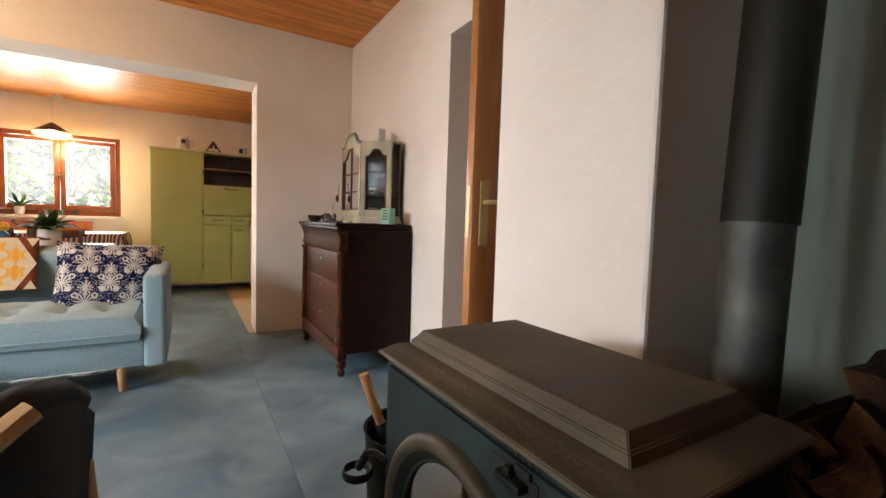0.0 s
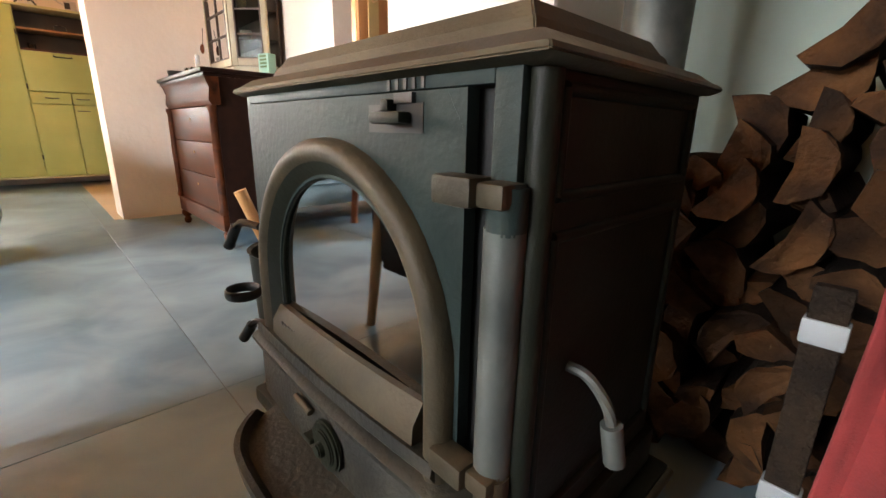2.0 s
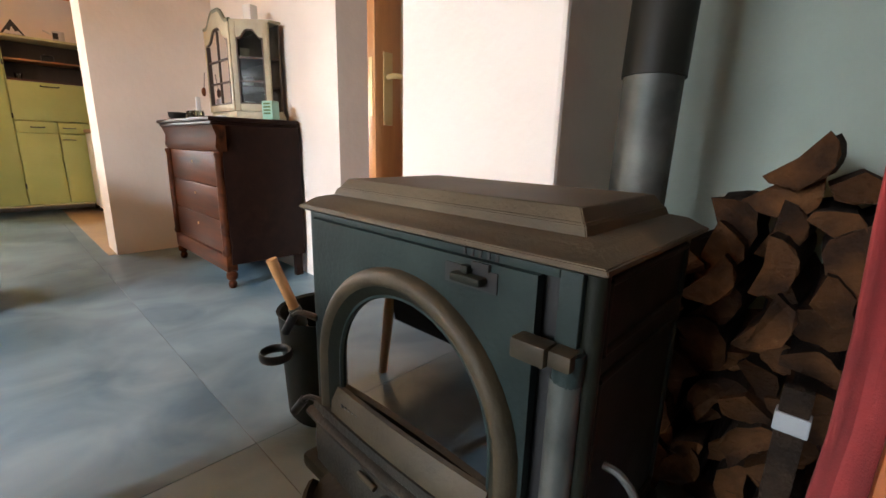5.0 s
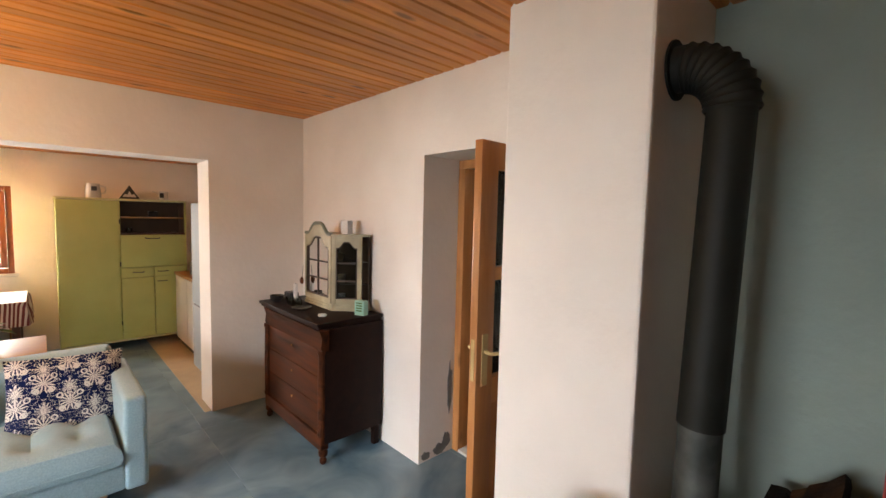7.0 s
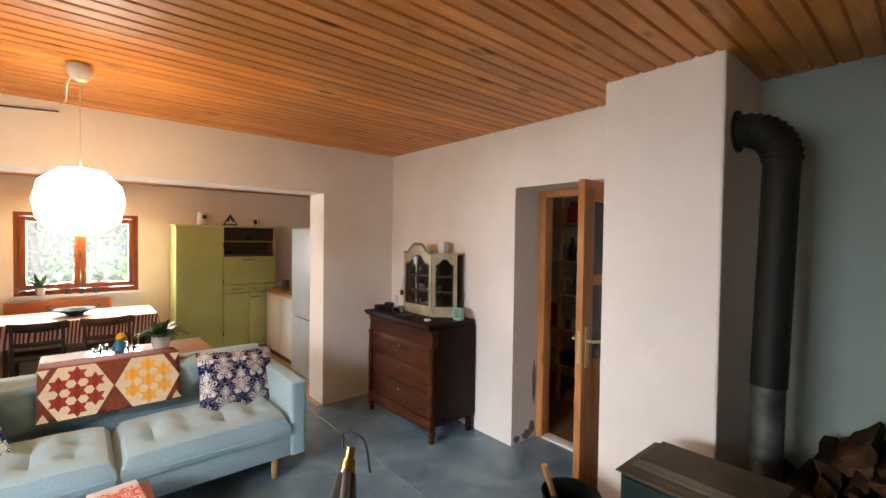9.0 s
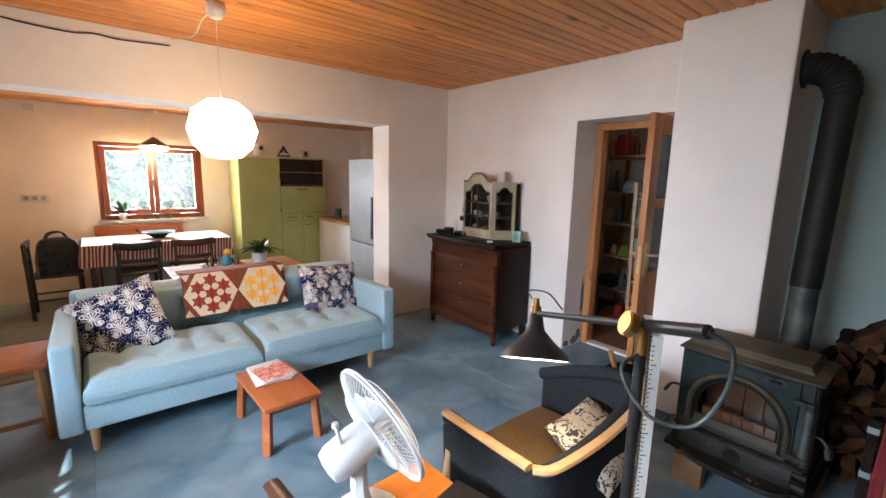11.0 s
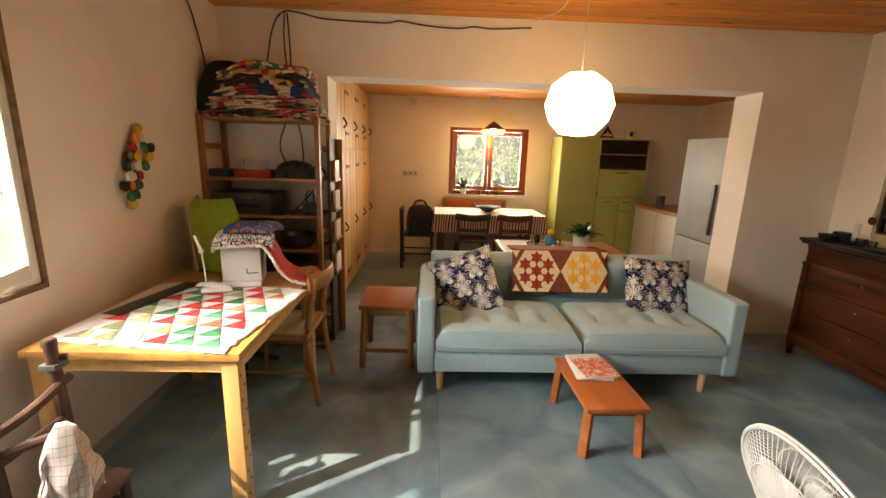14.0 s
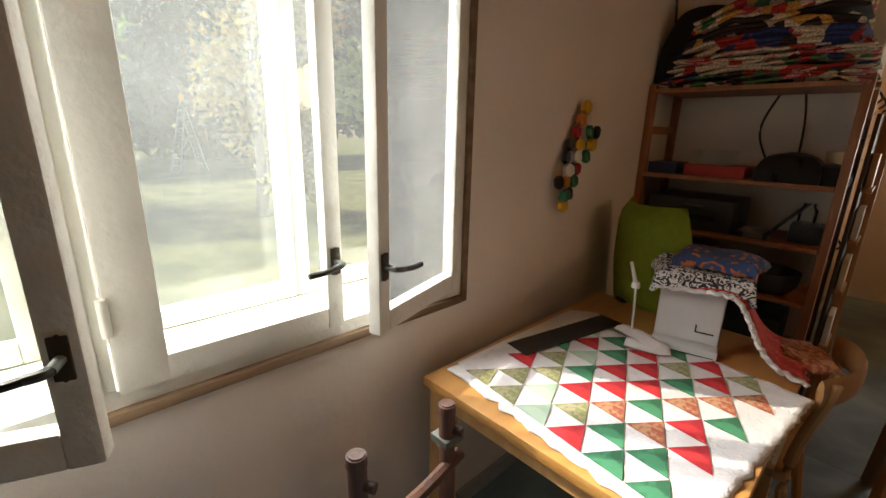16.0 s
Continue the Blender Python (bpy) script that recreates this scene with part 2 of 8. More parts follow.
def merge(dst, src, m=None):
    if m is not None:
        bmesh.ops.transform(src, matrix=m, verts=src.verts)
    me = bpy.data.meshes.new("tmp")
    src.to_mesh(me)
    src.free()
    dst.from_mesh(me)
    bpy.data.meshes.remove(me)
    return dst


def join(*bms):
    out = bms[0]
    for b in bms[1:]:
        merge(out, b)
    return out


def move(bm, x=0, y=0, z=0, rx=0, ry=0, rz=0):
    bmesh.ops.transform(bm, matrix=pose(x, y, z, rx, ry, rz), verts=bm.verts)
    return bm


def B(x0, y0, z0, x1, y1, z1, bev=0.0, seg=2):
    bm = bmesh.new()
    bmesh.ops.create_cube(bm, size=1, matrix=Matrix.Translation(((x0 + x1) / 2, (y0 + y1) / 2, (z0 + z1) / 2)) @ Matrix.Diagonal((abs(x1 - x0), abs(y1 - y0), abs(z1 - z0), 1)))
    if bev:
        bmesh.ops.bevel(bm, geom=bm.edges[:], offset=bev, segments=seg, profile=0.6, affect="EDGES", clamp_overlap=True)
    return bm


def C(r1, r2, h, x=0, y=0, z=0, n=24, bev=0.0):
    """Upright cylinder or cone, its base at z."""
    bm = bmesh.new()
    bmesh.ops.create_cone(bm, cap_ends=True, segments=n, radius1=r1, radius2=r2, depth=h, matrix=Matrix.Translation((x, y, z + h / 2)))
    if bev:
        es = [e for e in bm.edges if abs(e.verts[0].co.z - e.verts[1].co.z) < 1e-5]
        bmesh.ops.bevel(bm, geom=es, offset=bev, segments=2, affect="EDGES")
    return bm


def rod(a, b, r, r2=None, n=12):
    a, b = Vector(a), Vector(b)
    bm = C(r, r if r2 is None else r2, (b - a).length, n=n)
    q = (b - a).to_track_quat("Z", "Y").to_matrix().to_4x4()
    bmesh.ops.transform(bm, matrix=Matrix.Translation(a) @ q, verts=bm.verts)
    return bm


def bar(a, b, w, d, bev=0.003, up=(0, 0, 1)):
    """A rectangular bar from a to b, w wide and d deep."""
    a, b = Vector(a), Vector(b)
    L = (b - a).length
    bm = B(-w / 2, -d / 2, 0, w / 2, d / 2, L, bev)
    z = (b - a).normalized()
    x = Vector(up).cross(z)
    if x.length < 1e-3:
        x = Vector((1, 0, 0))
    x.normalize()
    y = z.cross(x)
    m = Matrix((x, y, z)).transposed().to_4x4()
    bmesh.ops.transform(bm, matrix=Matrix.Translation(a) @ m, verts=bm.verts)
    return bm


def lathe(profile, n=28, cap=True):
    """A body turned about z from (radius, height) pairs."""
    bm = bmesh.new()
    rings = [[bm.verts.new((r * math.cos(2 * math.pi * i / n), r * math.sin(2 * math.pi * i / n), z)) for i in range(n)] for r, z in profile]
    for a, b in zip(rings, rings[1:]):
        for i in range(n):
            bm.faces.new((a[i], a[(i + 1) % n], b[(i + 1) % n], b[i]))
    if cap:
        bm.faces.new(rings[0][::-1])
        bm.faces.new(rings[-1])
    return bm


def curve_points(pts, steps=8):
    """Catmull-Rom points through pts."""
    P = [Vector(p) for p in pts]
    P = [2 * P[0] - P[1]] + P + [2 * P[-1] - P[-2]]
    out = []
    for i in range(1, len(P) - 2):
        for s in range(steps):
            t = s / steps
            a, b, c, d = P[i - 1:i + 3]
            out.append(0.5 * (2 * b + (c - a) * t + (2 * a - 5 * b + 4 * c - d) * t * t + (3 * b - a - 3 * c + d) * t ** 3))
    out.append(P[-2])
    return out


def tube(pts, r, n=8, steps=8, smoothed=True, flat=None, close=True):
    """A tube along pts; r may be a list; flat=(a, b) squashes it to an oval across and along world up."""
    path = curve_points(pts, steps) if smoothed else [Vector(p) for p in pts]
    bm = bmesh.new()
    rings = []
    up = Vector((0, 0, 1))
    for i, p in enumerate(path):
        d = (path[min(i + 1, len(path) - 1)] - path[max(i - 1, 0)]).normalized()
        s = d.cross(up)
        if s.length < 0.05:
            s = d.cross(Vector((1, 0, 0)))
        s.normalize()
        u = s.cross(d)
        rr = r if not isinstance(r, (list, tuple)) else r[0] + (r[1] - r[0]) * i / (len(path) - 1)
        fa, fb = flat or (1, 1)
        rings.append([bm.verts.new(p + s * math.cos(2 * math.pi * k / n) * rr * fa + u * math.sin(2 * math.pi * k / n) * rr * fb) for k in range(n)])
    for a, b in zip(rings, rings[1:]):
        for i in range(n):
            bm.faces.new((a[i], a[(i + 1) % n], b[(i + 1) % n], b[i]))
    if close:
        bm.faces.new(rings[0][::-1])
        bm.faces.new(rings[-1])
    return bm


def prism(poly, depth, axis="y"):
    """A polygon of (a, b) pairs, given depth along axis: y: (x, z); x: (y, z); z: (x, y)."""
    bm = bmesh.new()
    def at(a, b, d):
        return {"y": (a, d, b), "x": (d, a, b), "z": (a, b, d)}[axis]
    v0 = [bm.verts.new(at(a, b, 0)) for a, b in poly]
    v1 = [bm.verts.new(at(a, b, depth)) for a, b in poly]
    bm.faces.new(v0)
    bm.faces.new(v1[::-1])
    k = len(poly)
    for i in range(k):
        bm.faces.new((v0[i], v1[i], v1[(i + 1) % k], v0[(i + 1) % k]))
    bmesh.ops.recalc_face_normals(bm, faces=bm.faces[:])
    return bm


def pillow(w, h, t, n=14, pinch=0.06, seed=0, power=0.55):
    """A stuffed cushion in the x-z plane, thickness along y."""
    bm = bmesh.new()
    def grid(sign):
        g = []
        for j in range(n + 1):
            row = []
            for i in range(n + 1):
                u, v = 2 * i / n - 1, 2 * j / n - 1
                pu = 1 - pinch * (1 - v * v) ; pv = 1 - pinch * (1 - u * u)
                e = max(0, (1 - u ** 4) * (1 - v ** 4)) ** power
                wob = 0.12 * noise.noise((u * 2 + seed, v * 2, sign))
                row.append((u * w / 2 * pu, sign * t / 2 * e * (1 + wob), v * h / 2 * pv))
            g.append(row)
        return g
    a, b = grid(-1), grid(1)
    va = [[bm.verts.new(p) for p in r] for r in a]
    vb = [[va[j][i] if i in (0, n) or j in (0, n) else bm.verts.new(b[j][i]) for i in range(n + 1)] for j in range(n + 1)]
    for j in range(n):
        for i in range(n):
            bm.faces.new((va[j][i], va[j][i + 1], va[j + 1][i + 1], va[j + 1][i]))
            bm.faces.new((vb[j][i], vb[j + 1][i], vb[j + 1][i + 1], vb[j][i + 1]))
    return bm


def structure(name, bm, material, label="", smooth=False):
    return tagged(new(name, mesh_of(name, bm, material, smooth)), label, kind="structure")


# ---- the large structure ----
XL, XR, YO, YB = -3.79, 1.29, 3.86, -1.9      # garden wall, dresser wall, wall with the wide opening, wall behind
YK, YF, ZC, ZK = 4.18, 6.75, 2.53, 2.30       # back of that wall, far kitchen wall, ceilings
XN = 1.52                                     # wall behind the stove
CH = (0.93, 0.61, 1.20)                       # chimney breast: front, and its two sides

base = structure("floor", B(-4.1, YB - 0.2, -0.12, 3.4, 7.1, -0.0045), M["floor_gap"], "blue-grey painted floor of large panels with thin joints")
structure("kitchen_floor", B(0.44, YK - 0.3, -0.003, 2.4, YF, 0.003), M["tan_floor"], "tan kitchen floor beside the fridge")

# wall with the wide opening: pier, lintel, left pier
OXL, OXR, OZ = -2.98, 0.49, 2.075
structure("wall_opening", join(B(OXR, YO, 0, XR + 0.4, YK, 2.62), B(OXL, YO, OZ, OXR, YK, 2.62), B(XL - 0.3, YO, 0, OXL, YK, 2.62)), M["plaster"], "white plastered wall with a wide opening to the kitchen")
# dresser wall with the door recess
RY0, RY1, RZ, RX = 1.26, 2.14, 2.055, 1.68
structure("wall_dresser", join(B(XR, RY1, 0, RX, YO, 2.62), B(XR, CH[2], RZ, RX, RY1, 2.62), B(XR, CH[2], 0, RX, RY0, RZ)), M["plaster"], "white plastered wall with a deep door recess")
structure("chimney_breast", B(CH[0], CH[1], 0, RX, CH[2], 2.60, 0.012), M["plaster"], "white plastered chimney breast")
structure("wall_stove", B(XN, YB - 0.2, 0, RX, CH[1], 2.62), M["plaster_cool"], "grey-green plastered wall behind the stove")
# garden wall with its wide window
WY0, WY1, WZ0, WZ1 = 0.02, 2.08, 0.945, 2.16
structure("wall_garden", join(B(XL - 0.3, YB - 0.2, 0, XL, WY0, 2.62), B(XL - 0.3, WY1, 0, XL, YO, 2.62), B(XL - 0.3, WY0, 0, XL, WY1, WZ0), B(XL - 0.3, WY0, WZ1, XL, WY1, 2.62)), M["plaster"], "white plastered garden wall with a wide window opening")
# unseen closing wall; its brown boards are invented to dim the bounced light
structure("wall_back", B(XL - 0.3, YB - 0.2, 0, XN + 0.3, YB, 2.62), M["pantry_wood"], "unseen closing wall, made brown to cut bounced light")
# kitchen walls
KX0, KX1, KZ0, KZ1 = -1.885, -0.728, 0.927, 1.894
structure("wall_kitchen_far", join(B(-4.1, YF, 0, KX0, YF + 0.3, 2.62), B(KX1, YF, 0, 2.5, YF + 0.3, 2.62), B(KX0, YF, 0, KX1, YF + 0.3, KZ0), B(KX0, YF, KZ1, KX1, YF + 0.3, 2.62)), M["plaster"], "white plastered kitchen wall with a window")
structure("wall_kitchen_side", B(1.75, YK, 0, 1.95, YF, 2.62), M["plaster"], "plain white kitchen wall")
structure("wall_kitchen_left", B(-4.1, YK, 0, -3.75, YF, 2.62), M["plaster"], "plain white kitchen wall")


def boards(x0, x1, y0, y1, z, pitch, seed):
    rnd = random.Random(seed)
    bm = bmesh.new()
    y = y0
    while y < y1 - 0.01:
        w = min(pitch, y1 - y)
        cuts = [x0, x0 + rnd.uniform(1.0, 3.2), x1]
        for a, b in zip(cuts, cuts[1:]):
            d = rnd.uniform(-0.0012, 0.0012)
            c = 0.009
            vs = [bm.verts.new((x, yy, z + zz + d)) for x in (a + 0.001, b - 0.001) for yy, zz in ((y, 0.014), (y + 0.001, c), (y + c, 0), (y + w - c - 0.003, 0), (y + w - 0.004, c), (y + w - 0.003, 0.014))]
            for i in range(5):
                bm.faces.new((vs[i], vs[i + 1], vs[i + 7], vs[i + 6]))
        y += pitch
    return bm


bmc = boards(XL, XN, YB, YO, ZC, 0.088, 1)
merge(bmc, B(XL - 0.3, YB - 0.2, ZC + 0.012, RX, YO, ZC + 0.1))
structure("ceiling", bmc, M["ceiling"], "orange varnished pine board ceiling")
bmc = boards(-4.0, 1.75, YK, YF, ZK, 0.088, 2)
merge(bmc, B(-4.1, YK, ZK + 0.012, 1.95, YF, ZK + 0.1))
structure("ceiling_kitchen", bmc, M["ceiling"], "orange varnished pine board kitchen ceiling")
structure("baseboard", B(XL, 2.1, 0, XL + 0.022, 3.86, 0.07, 0.004), M["fridge"], "grey skirting along the garden wall")
structure("wall_pantry", join(B(3.2, 0.6, 0, 3.3, 3.9, 2.62), B(RX, 0.6, 0, 3.2, 0.7, 2.62), B(RX, 3.86, 0, 3.3, 3.96, 2.62)), M["plaster"], "plain pantry walls")
structure("ceiling_pantry", B(RX, 0.6, 2.53, 3.3, 3.9, 2.62), M["plaster"], "plain pantry ceiling")

M["red_cloth"] = mat("faded_red_cloth", (0.30, 0.034, 0.032), (0.22, 0.024, 0.024), scale=14, rough=0.95, bump=0.15, bscale=300, sheen=0.05)
M["log_bark"] = mat("split_log_bark", (0.030, 0.019, 0.012), (0.013, 0.009, 0.0065), scale=9, stretch=(1, 3, 3), rough=0.9, bump=0.9, bscale=40, vary=0.3, spec=0.15)
M["log_face"] = mat("split_log_wood", (0.085, 0.038, 0.014), (0.022, 0.011, 0.006), scale=12, rough=0.85, bump=0.9, bscale=60, vary=0.5, spec=0.15)
M["brick"] = mat("firebrick", (0.30, 0.17, 0.10), (0.24, 0.13, 0.075), scale=14, rough=0.9, bump=0.5)
M["stove_glass"] = glass("stove_door_glass", (0.62, 0.58, 0.52), 0.03, ior=1.52, shine=0.42)
M["leaf"] = mat("houseplant_leaf", (0.06, 0.13, 0.03), (0.035, 0.085, 0.02), scale=20, rough=0.4, vary=0.2)
M["leather"] = mat("black_leather", (0.02, 0.021, 0.025), (0.013, 0.014, 0.016), scale=20, rough=0.3, bump=0.4, bscale=90, spec=0.25)
M["lime"] = mat("lime_green_felt", (0.23, 0.30, 0.02), (0.19, 0.25, 0.016), scale=40, rough=0.95, bump=0.3, bscale=300)
M["clear"] = glass("clear_glass", (0.9, 0.93, 0.92), 0.03)
M["old_pane"] = glass("old_cabinet_glass", (0.80, 0.84, 0.82), 0.05, ior=1.16)
M["paper"] = mat("white_paper", (0.72, 0.71, 0.68), (0.66, 0.65, 0.62), rough=0.9, bump=0.05)
M["orange"] = mat("orange_lacquered_wood", (0.62, 0.20, 0.02), (0.55, 0.16, 0.014), stretch=(1, 6, 1), rough=0.4, bump=0.08)
M["grey_cloth"] = mat("pale_grey_seat_cloth", (0.50, 0.50, 0.50), (0.44, 0.44, 0.45), scale=60, rough=0.95, bump=0.3, bscale=300)
M["walnut"] = wood("dark_walnut", (0.10, 0.035, 0.016), (0.055, 0.018, 0.009), axis=2, rough=0.35)
M["tape"] = mat("measuring_tape_fabric", (0.62, 0.60, 0.53), (0.55, 0.53, 0.46), rough=0.8, bump=0.1)
M["blue_dark"] = mat("navy_cover", (0.02, 0.035, 0.10), (0.015, 0.025, 0.07), rough=0.6)
M["red_box"] = mat("red_card", (0.40, 0.03, 0.02), (0.33, 0.025, 0.017), rough=0.6)
M["mint"] = mat("mint_tin", (0.25, 0.48, 0.38), (0.22, 0.43, 0.34), rough=0.4)
M["yellow"] = mat("yellow_plastic", (0.75, 0.45, 0.02), rough=0.4)
M["blue_toy"] = mat("turquoise_plastic", (0.03, 0.22, 0.38), rough=0.4)


def two_tone(name, ground, figure, scale, cut=0.5, rough=0.95, swirl=2.5, detail=1.0):
    """A woven print: swirling figures on a ground colour."""
    m = bpy.data.materials.new(name)
    m.use_nodes = True
    n, l = m.node_tree.nodes, m.node_tree.links
    p = n["Principled BSDF"]
    p.inputs["Roughness"].default_value = rough
    tc = n.new("ShaderNodeTexCoord")
    mir = n.new("ShaderNodeVectorMath"); mir.operation = "ABSOLUTE"
    l.new(tc.outputs["Object"], mir.inputs[0])
    nz = n.new("ShaderNodeTexNoise")
    nz.inputs["Scale"].default_value, nz.inputs["Detail"].default_value, nz.inputs["Distortion"].default_value = scale, detail, swirl
    l.new(mir.outputs[0], nz.inputs["Vector"])
    rp = n.new("ShaderNodeValToRGB")
    e = rp.color_ramp.elements
    e[0].position, e[1].position = cut - 0.015, cut + 0.015
    e[0].color, e[1].color = (*ground, 1), (*figure, 1)
    l.new(nz.outputs["Fac"], rp.inputs[0])
    l.new(rp.outputs[0], p.inputs["Base Color"])
    bz = n.new("ShaderNodeTexNoise"); bz.inputs["Scale"].default_value = 350
    l.new(tc.outputs["Object"], bz.inputs["Vector"])
    bp = n.new("ShaderNodeBump"); bp.inputs["Strength"].default_value = 0.25; bp.inputs["Distance"].default_value = 0.005
    l.new(bz.outputs["Fac"], bp.inputs["Height"]); l.new(bp.outputs[0], p.inputs["Normal"])
    return m


def damask(name, ground, figure, P=0.26, Q=0.27, scale=1.4):
    """Half-drop print of palmettes over a fan of leaves with a curl on each side, in the local x-z plane."""
    m = bpy.data.materials.new(name)
    m.use_nodes = True
    n, l = m.node_tree.nodes, m.node_tree.links
    p = n["Principled BSDF"]
    p.inputs["Roughness"].default_value = 0.95
    p.inputs["Specular IOR Level"].default_value = 0.12

    def f(op, a, b=None):
        k = n.new("ShaderNodeMath"); k.operation = op
        for i, v in enumerate((a, b)):
            if v is None: continue
            if isinstance(v, (int, float)): k.inputs[i].default_value = v
            else: l.new(v, k.inputs[i])
        return k.outputs[0]

    tc = n.new("ShaderNodeTexCoord")
    wz = n.new("ShaderNodeTexNoise"); wz.inputs["Scale"].default_value = 45
    l.new(tc.outputs["Object"], wz.inputs["Vector"])
    sp = n.new("ShaderNodeSeparateXYZ")
    l.new(tc.outputs["Object"], sp.inputs[0])
    wob = f("MULTIPLY", f("SUBTRACT", wz.outputs["Fac"], 0.5), 0.014)
    total = None
    for ox, oy in ((0, 0), (P / 2, Q / 2)):
        px = f("ADD", f("ABSOLUTE", f("SUBTRACT", f("MODULO", f("ADD", f("MULTIPLY", sp.outputs[0], scale), 7 * P + ox), P), P / 2)), wob)
        py = f("ADD", f("SUBTRACT", f("MODULO", f("ADD", f("MULTIPLY", sp.outputs[2], scale), 7 * Q + oy), Q), Q / 2), wob)
        def lobes(cy, R, k, lo, tall):
            yy = f("SUBTRACT", py, cy)
            th = f("ARCTAN2", px, yy)
            r = f("SQRT", f("ADD", f("MULTIPLY", px, px), f("MULTIPLY", f("MULTIPLY", yy, yy), tall)))
            edge = f("MULTIPLY", f("ADD", f("MULTIPLY", f("POWER", f("ABSOLUTE", f("COSINE", f("MULTIPLY", th, k))), 1.8), 1 - lo), lo), R)
            return f("SUBTRACT", edge, r), r
        head, r = lobes(0.045, 0.036, 6.5, 0.40, 0.42)
        vein = f("SUBTRACT", f("ABSOLUTE", f("SUBTRACT", head, 0.014)), 0.0022)
        fan, _ = lobes(-0.05, 0.058, 6.5, 0.0, 0.75)
        fig = f("MAXIMUM", f("MINIMUM", head, vein), fan)
        for cx, cy, R in ((0.052, -0.005, 0.015), (0.036, -0.098, 0.012), (0.088, 0.045, 0.012)):
            dx, dy = f("SUBTRACT", px, cx), f("SUBTRACT", py, cy)
            d = f("SQRT", f("ADD", f("MULTIPLY", dx, dx), f("MULTIPLY", dy, dy)))
            fig = f("MAXIMUM", fig, f("SUBTRACT", 0.0042, f("ABSOLUTE", f("SUBTRACT", d, R))))
        total = fig if total is None else f("MAXIMUM", total, fig)
    # curling tendrils, mirrored about the axis of each motif, fill the ground between the palmettes
    cb = n.new("ShaderNodeCombineXYZ")
    mx_ = f("ABSOLUTE", f("SUBTRACT", f("MODULO", f("ADD", f("MULTIPLY", sp.outputs[0], scale), 7 * P), P / 2), P / 4))
    l.new(mx_, cb.inputs[0]); l.new(f("MULTIPLY", sp.outputs[2], scale), cb.inputs[2])
    tn = n.new("ShaderNodeTexNoise")
    tn.inputs["Scale"].default_value, tn.inputs["Detail"].default_value, tn.inputs["Distortion"].default_value = 27, 0.6, 1.6
    l.new(cb.outputs[0], tn.inputs["Vector"])
    tendril = f("MULTIPLY", f("SUBTRACT", 0.017, f("ABSOLUTE", f("SUBTRACT", tn.outputs["Fac"], 0.47))), 0.3)
    total = f("MAXIMUM", total, tendril)
    k = n.new("ShaderNodeMapRange")
    k.inputs[1].default_value, k.inputs[2].default_value = -0.0008, 0.0008
    l.new(total, k.inputs[0])
    mx = n.new("ShaderNodeMix"); mx.data_type = "RGBA"
    mx.inputs[6].default_value, mx.inputs[7].default_value = (*ground, 1), (*figure, 1)
    l.new(k.outputs[0], mx.inputs[0]); l.new(mx.outputs[2], p.inputs["Base Color"])
    bz = n.new("ShaderNodeTexNoise"); bz.inputs["Scale"].default_value = 350
    l.new(tc.outputs["Object"], bz.inputs["Vector"])
    bp = n.new("ShaderNodeBump"); bp.inputs["Strength"].default_value = 0.25; bp.inputs["Distance"].default_value = 0.005
    l.new(bz.outputs["Fac"], bp.inputs["Height"]); l.new(bp.outputs[0], p.inputs["Normal"])
    return m


M["blue_white"] = damask("navy_and_white_damask", (0.0055, 0.0125, 0.066), (0.70, 0.68, 0.64), scale=1.15)
M["black_white"] = two_tone("black_and_white_print", (0.03, 0.03, 0.04), (0.6, 0.6, 0.58), 38, 0.5)
M["scallop"] = two_tone("cream_and_black_print", (0.62, 0.53, 0.36), (0.06, 0.05, 0.045), 26, 0.56)


# ---- windows and door ----
def sash(parent, y0, y1, z0, z1, x, mats, handle=None, hinge=None, angle=0.0, w=0.045, d=0.038, wl=None, lever=1):
    """A glazed casement in the plane x, in the local frame of its hinge line when it stands open."""
    hy = hinge if hinge is not None else y0
    s = new("casement"); s.parent = parent
    s.matrix_local = pose(x, hy, 0, 0, 0, angle)
    a, b = y0 - hy, y1 - hy
    fr = join(B(-d / 2, a, z0, d / 2, a + (wl or w), z1, 0.006), B(-d / 2, b - w, z0, d / 2, b, z1, 0.006),
              B(-d / 2 + 0.001, a + w, z0, d / 2 - 0.001, b - w, z0 + w * 1.3, 0.006), B(-d / 2 + 0.001, a + w, z1 - w, d / 2 - 0.001, b - w, z1, 0.006))
    part("sash_frame", fr, mats, s, "worn white painted casement frame" if mats is M["white_paint"] else "")
    g = part("pane", B(-0.002, a + w - 0.005, z0 + w, 0.002, b - w + 0.005, z1 - w + 0.005), M["dusty_glass"], s, "clear glass pane", smooth=False)
    g.visible_shadow = False
    if handle:
        hy2, hz = handle
        yy = hy2 - hy
        k = part("casement_handle", tube([(d / 2 + 0.045, yy + lever * 0.018, hz - 0.002), (d / 2 + 0.052, yy + lever * 0.05, hz - 0.006), (d / 2 + 0.048, yy + lever * 0.095, hz - 0.009)], 0.0075), M["black"], s, "black lever grip")
        part("neck", join(rod((d / 2, yy, hz), (d / 2 + 0.040, yy, hz), 0.008), tube([(d / 2 + 0.036, yy, hz), (d / 2 + 0.045, yy + lever * 0.008, hz), (d / 2 + 0.046, yy + lever * 0.024, hz - 0.003)], 0.0085)), M["steel"], k, "bright steel neck")
        part("plate", join(B(d / 2, yy - 0.013, hz - 0.035, d / 2 + 0.006, yy + 0.013, hz + 0.035, 0.003), C(0.003, 0.003, 0.073, d / 2 + 0.003, yy, hz - 0.0365, 8)), M["iron_brown"], k, "worn metal back plate")
    return s


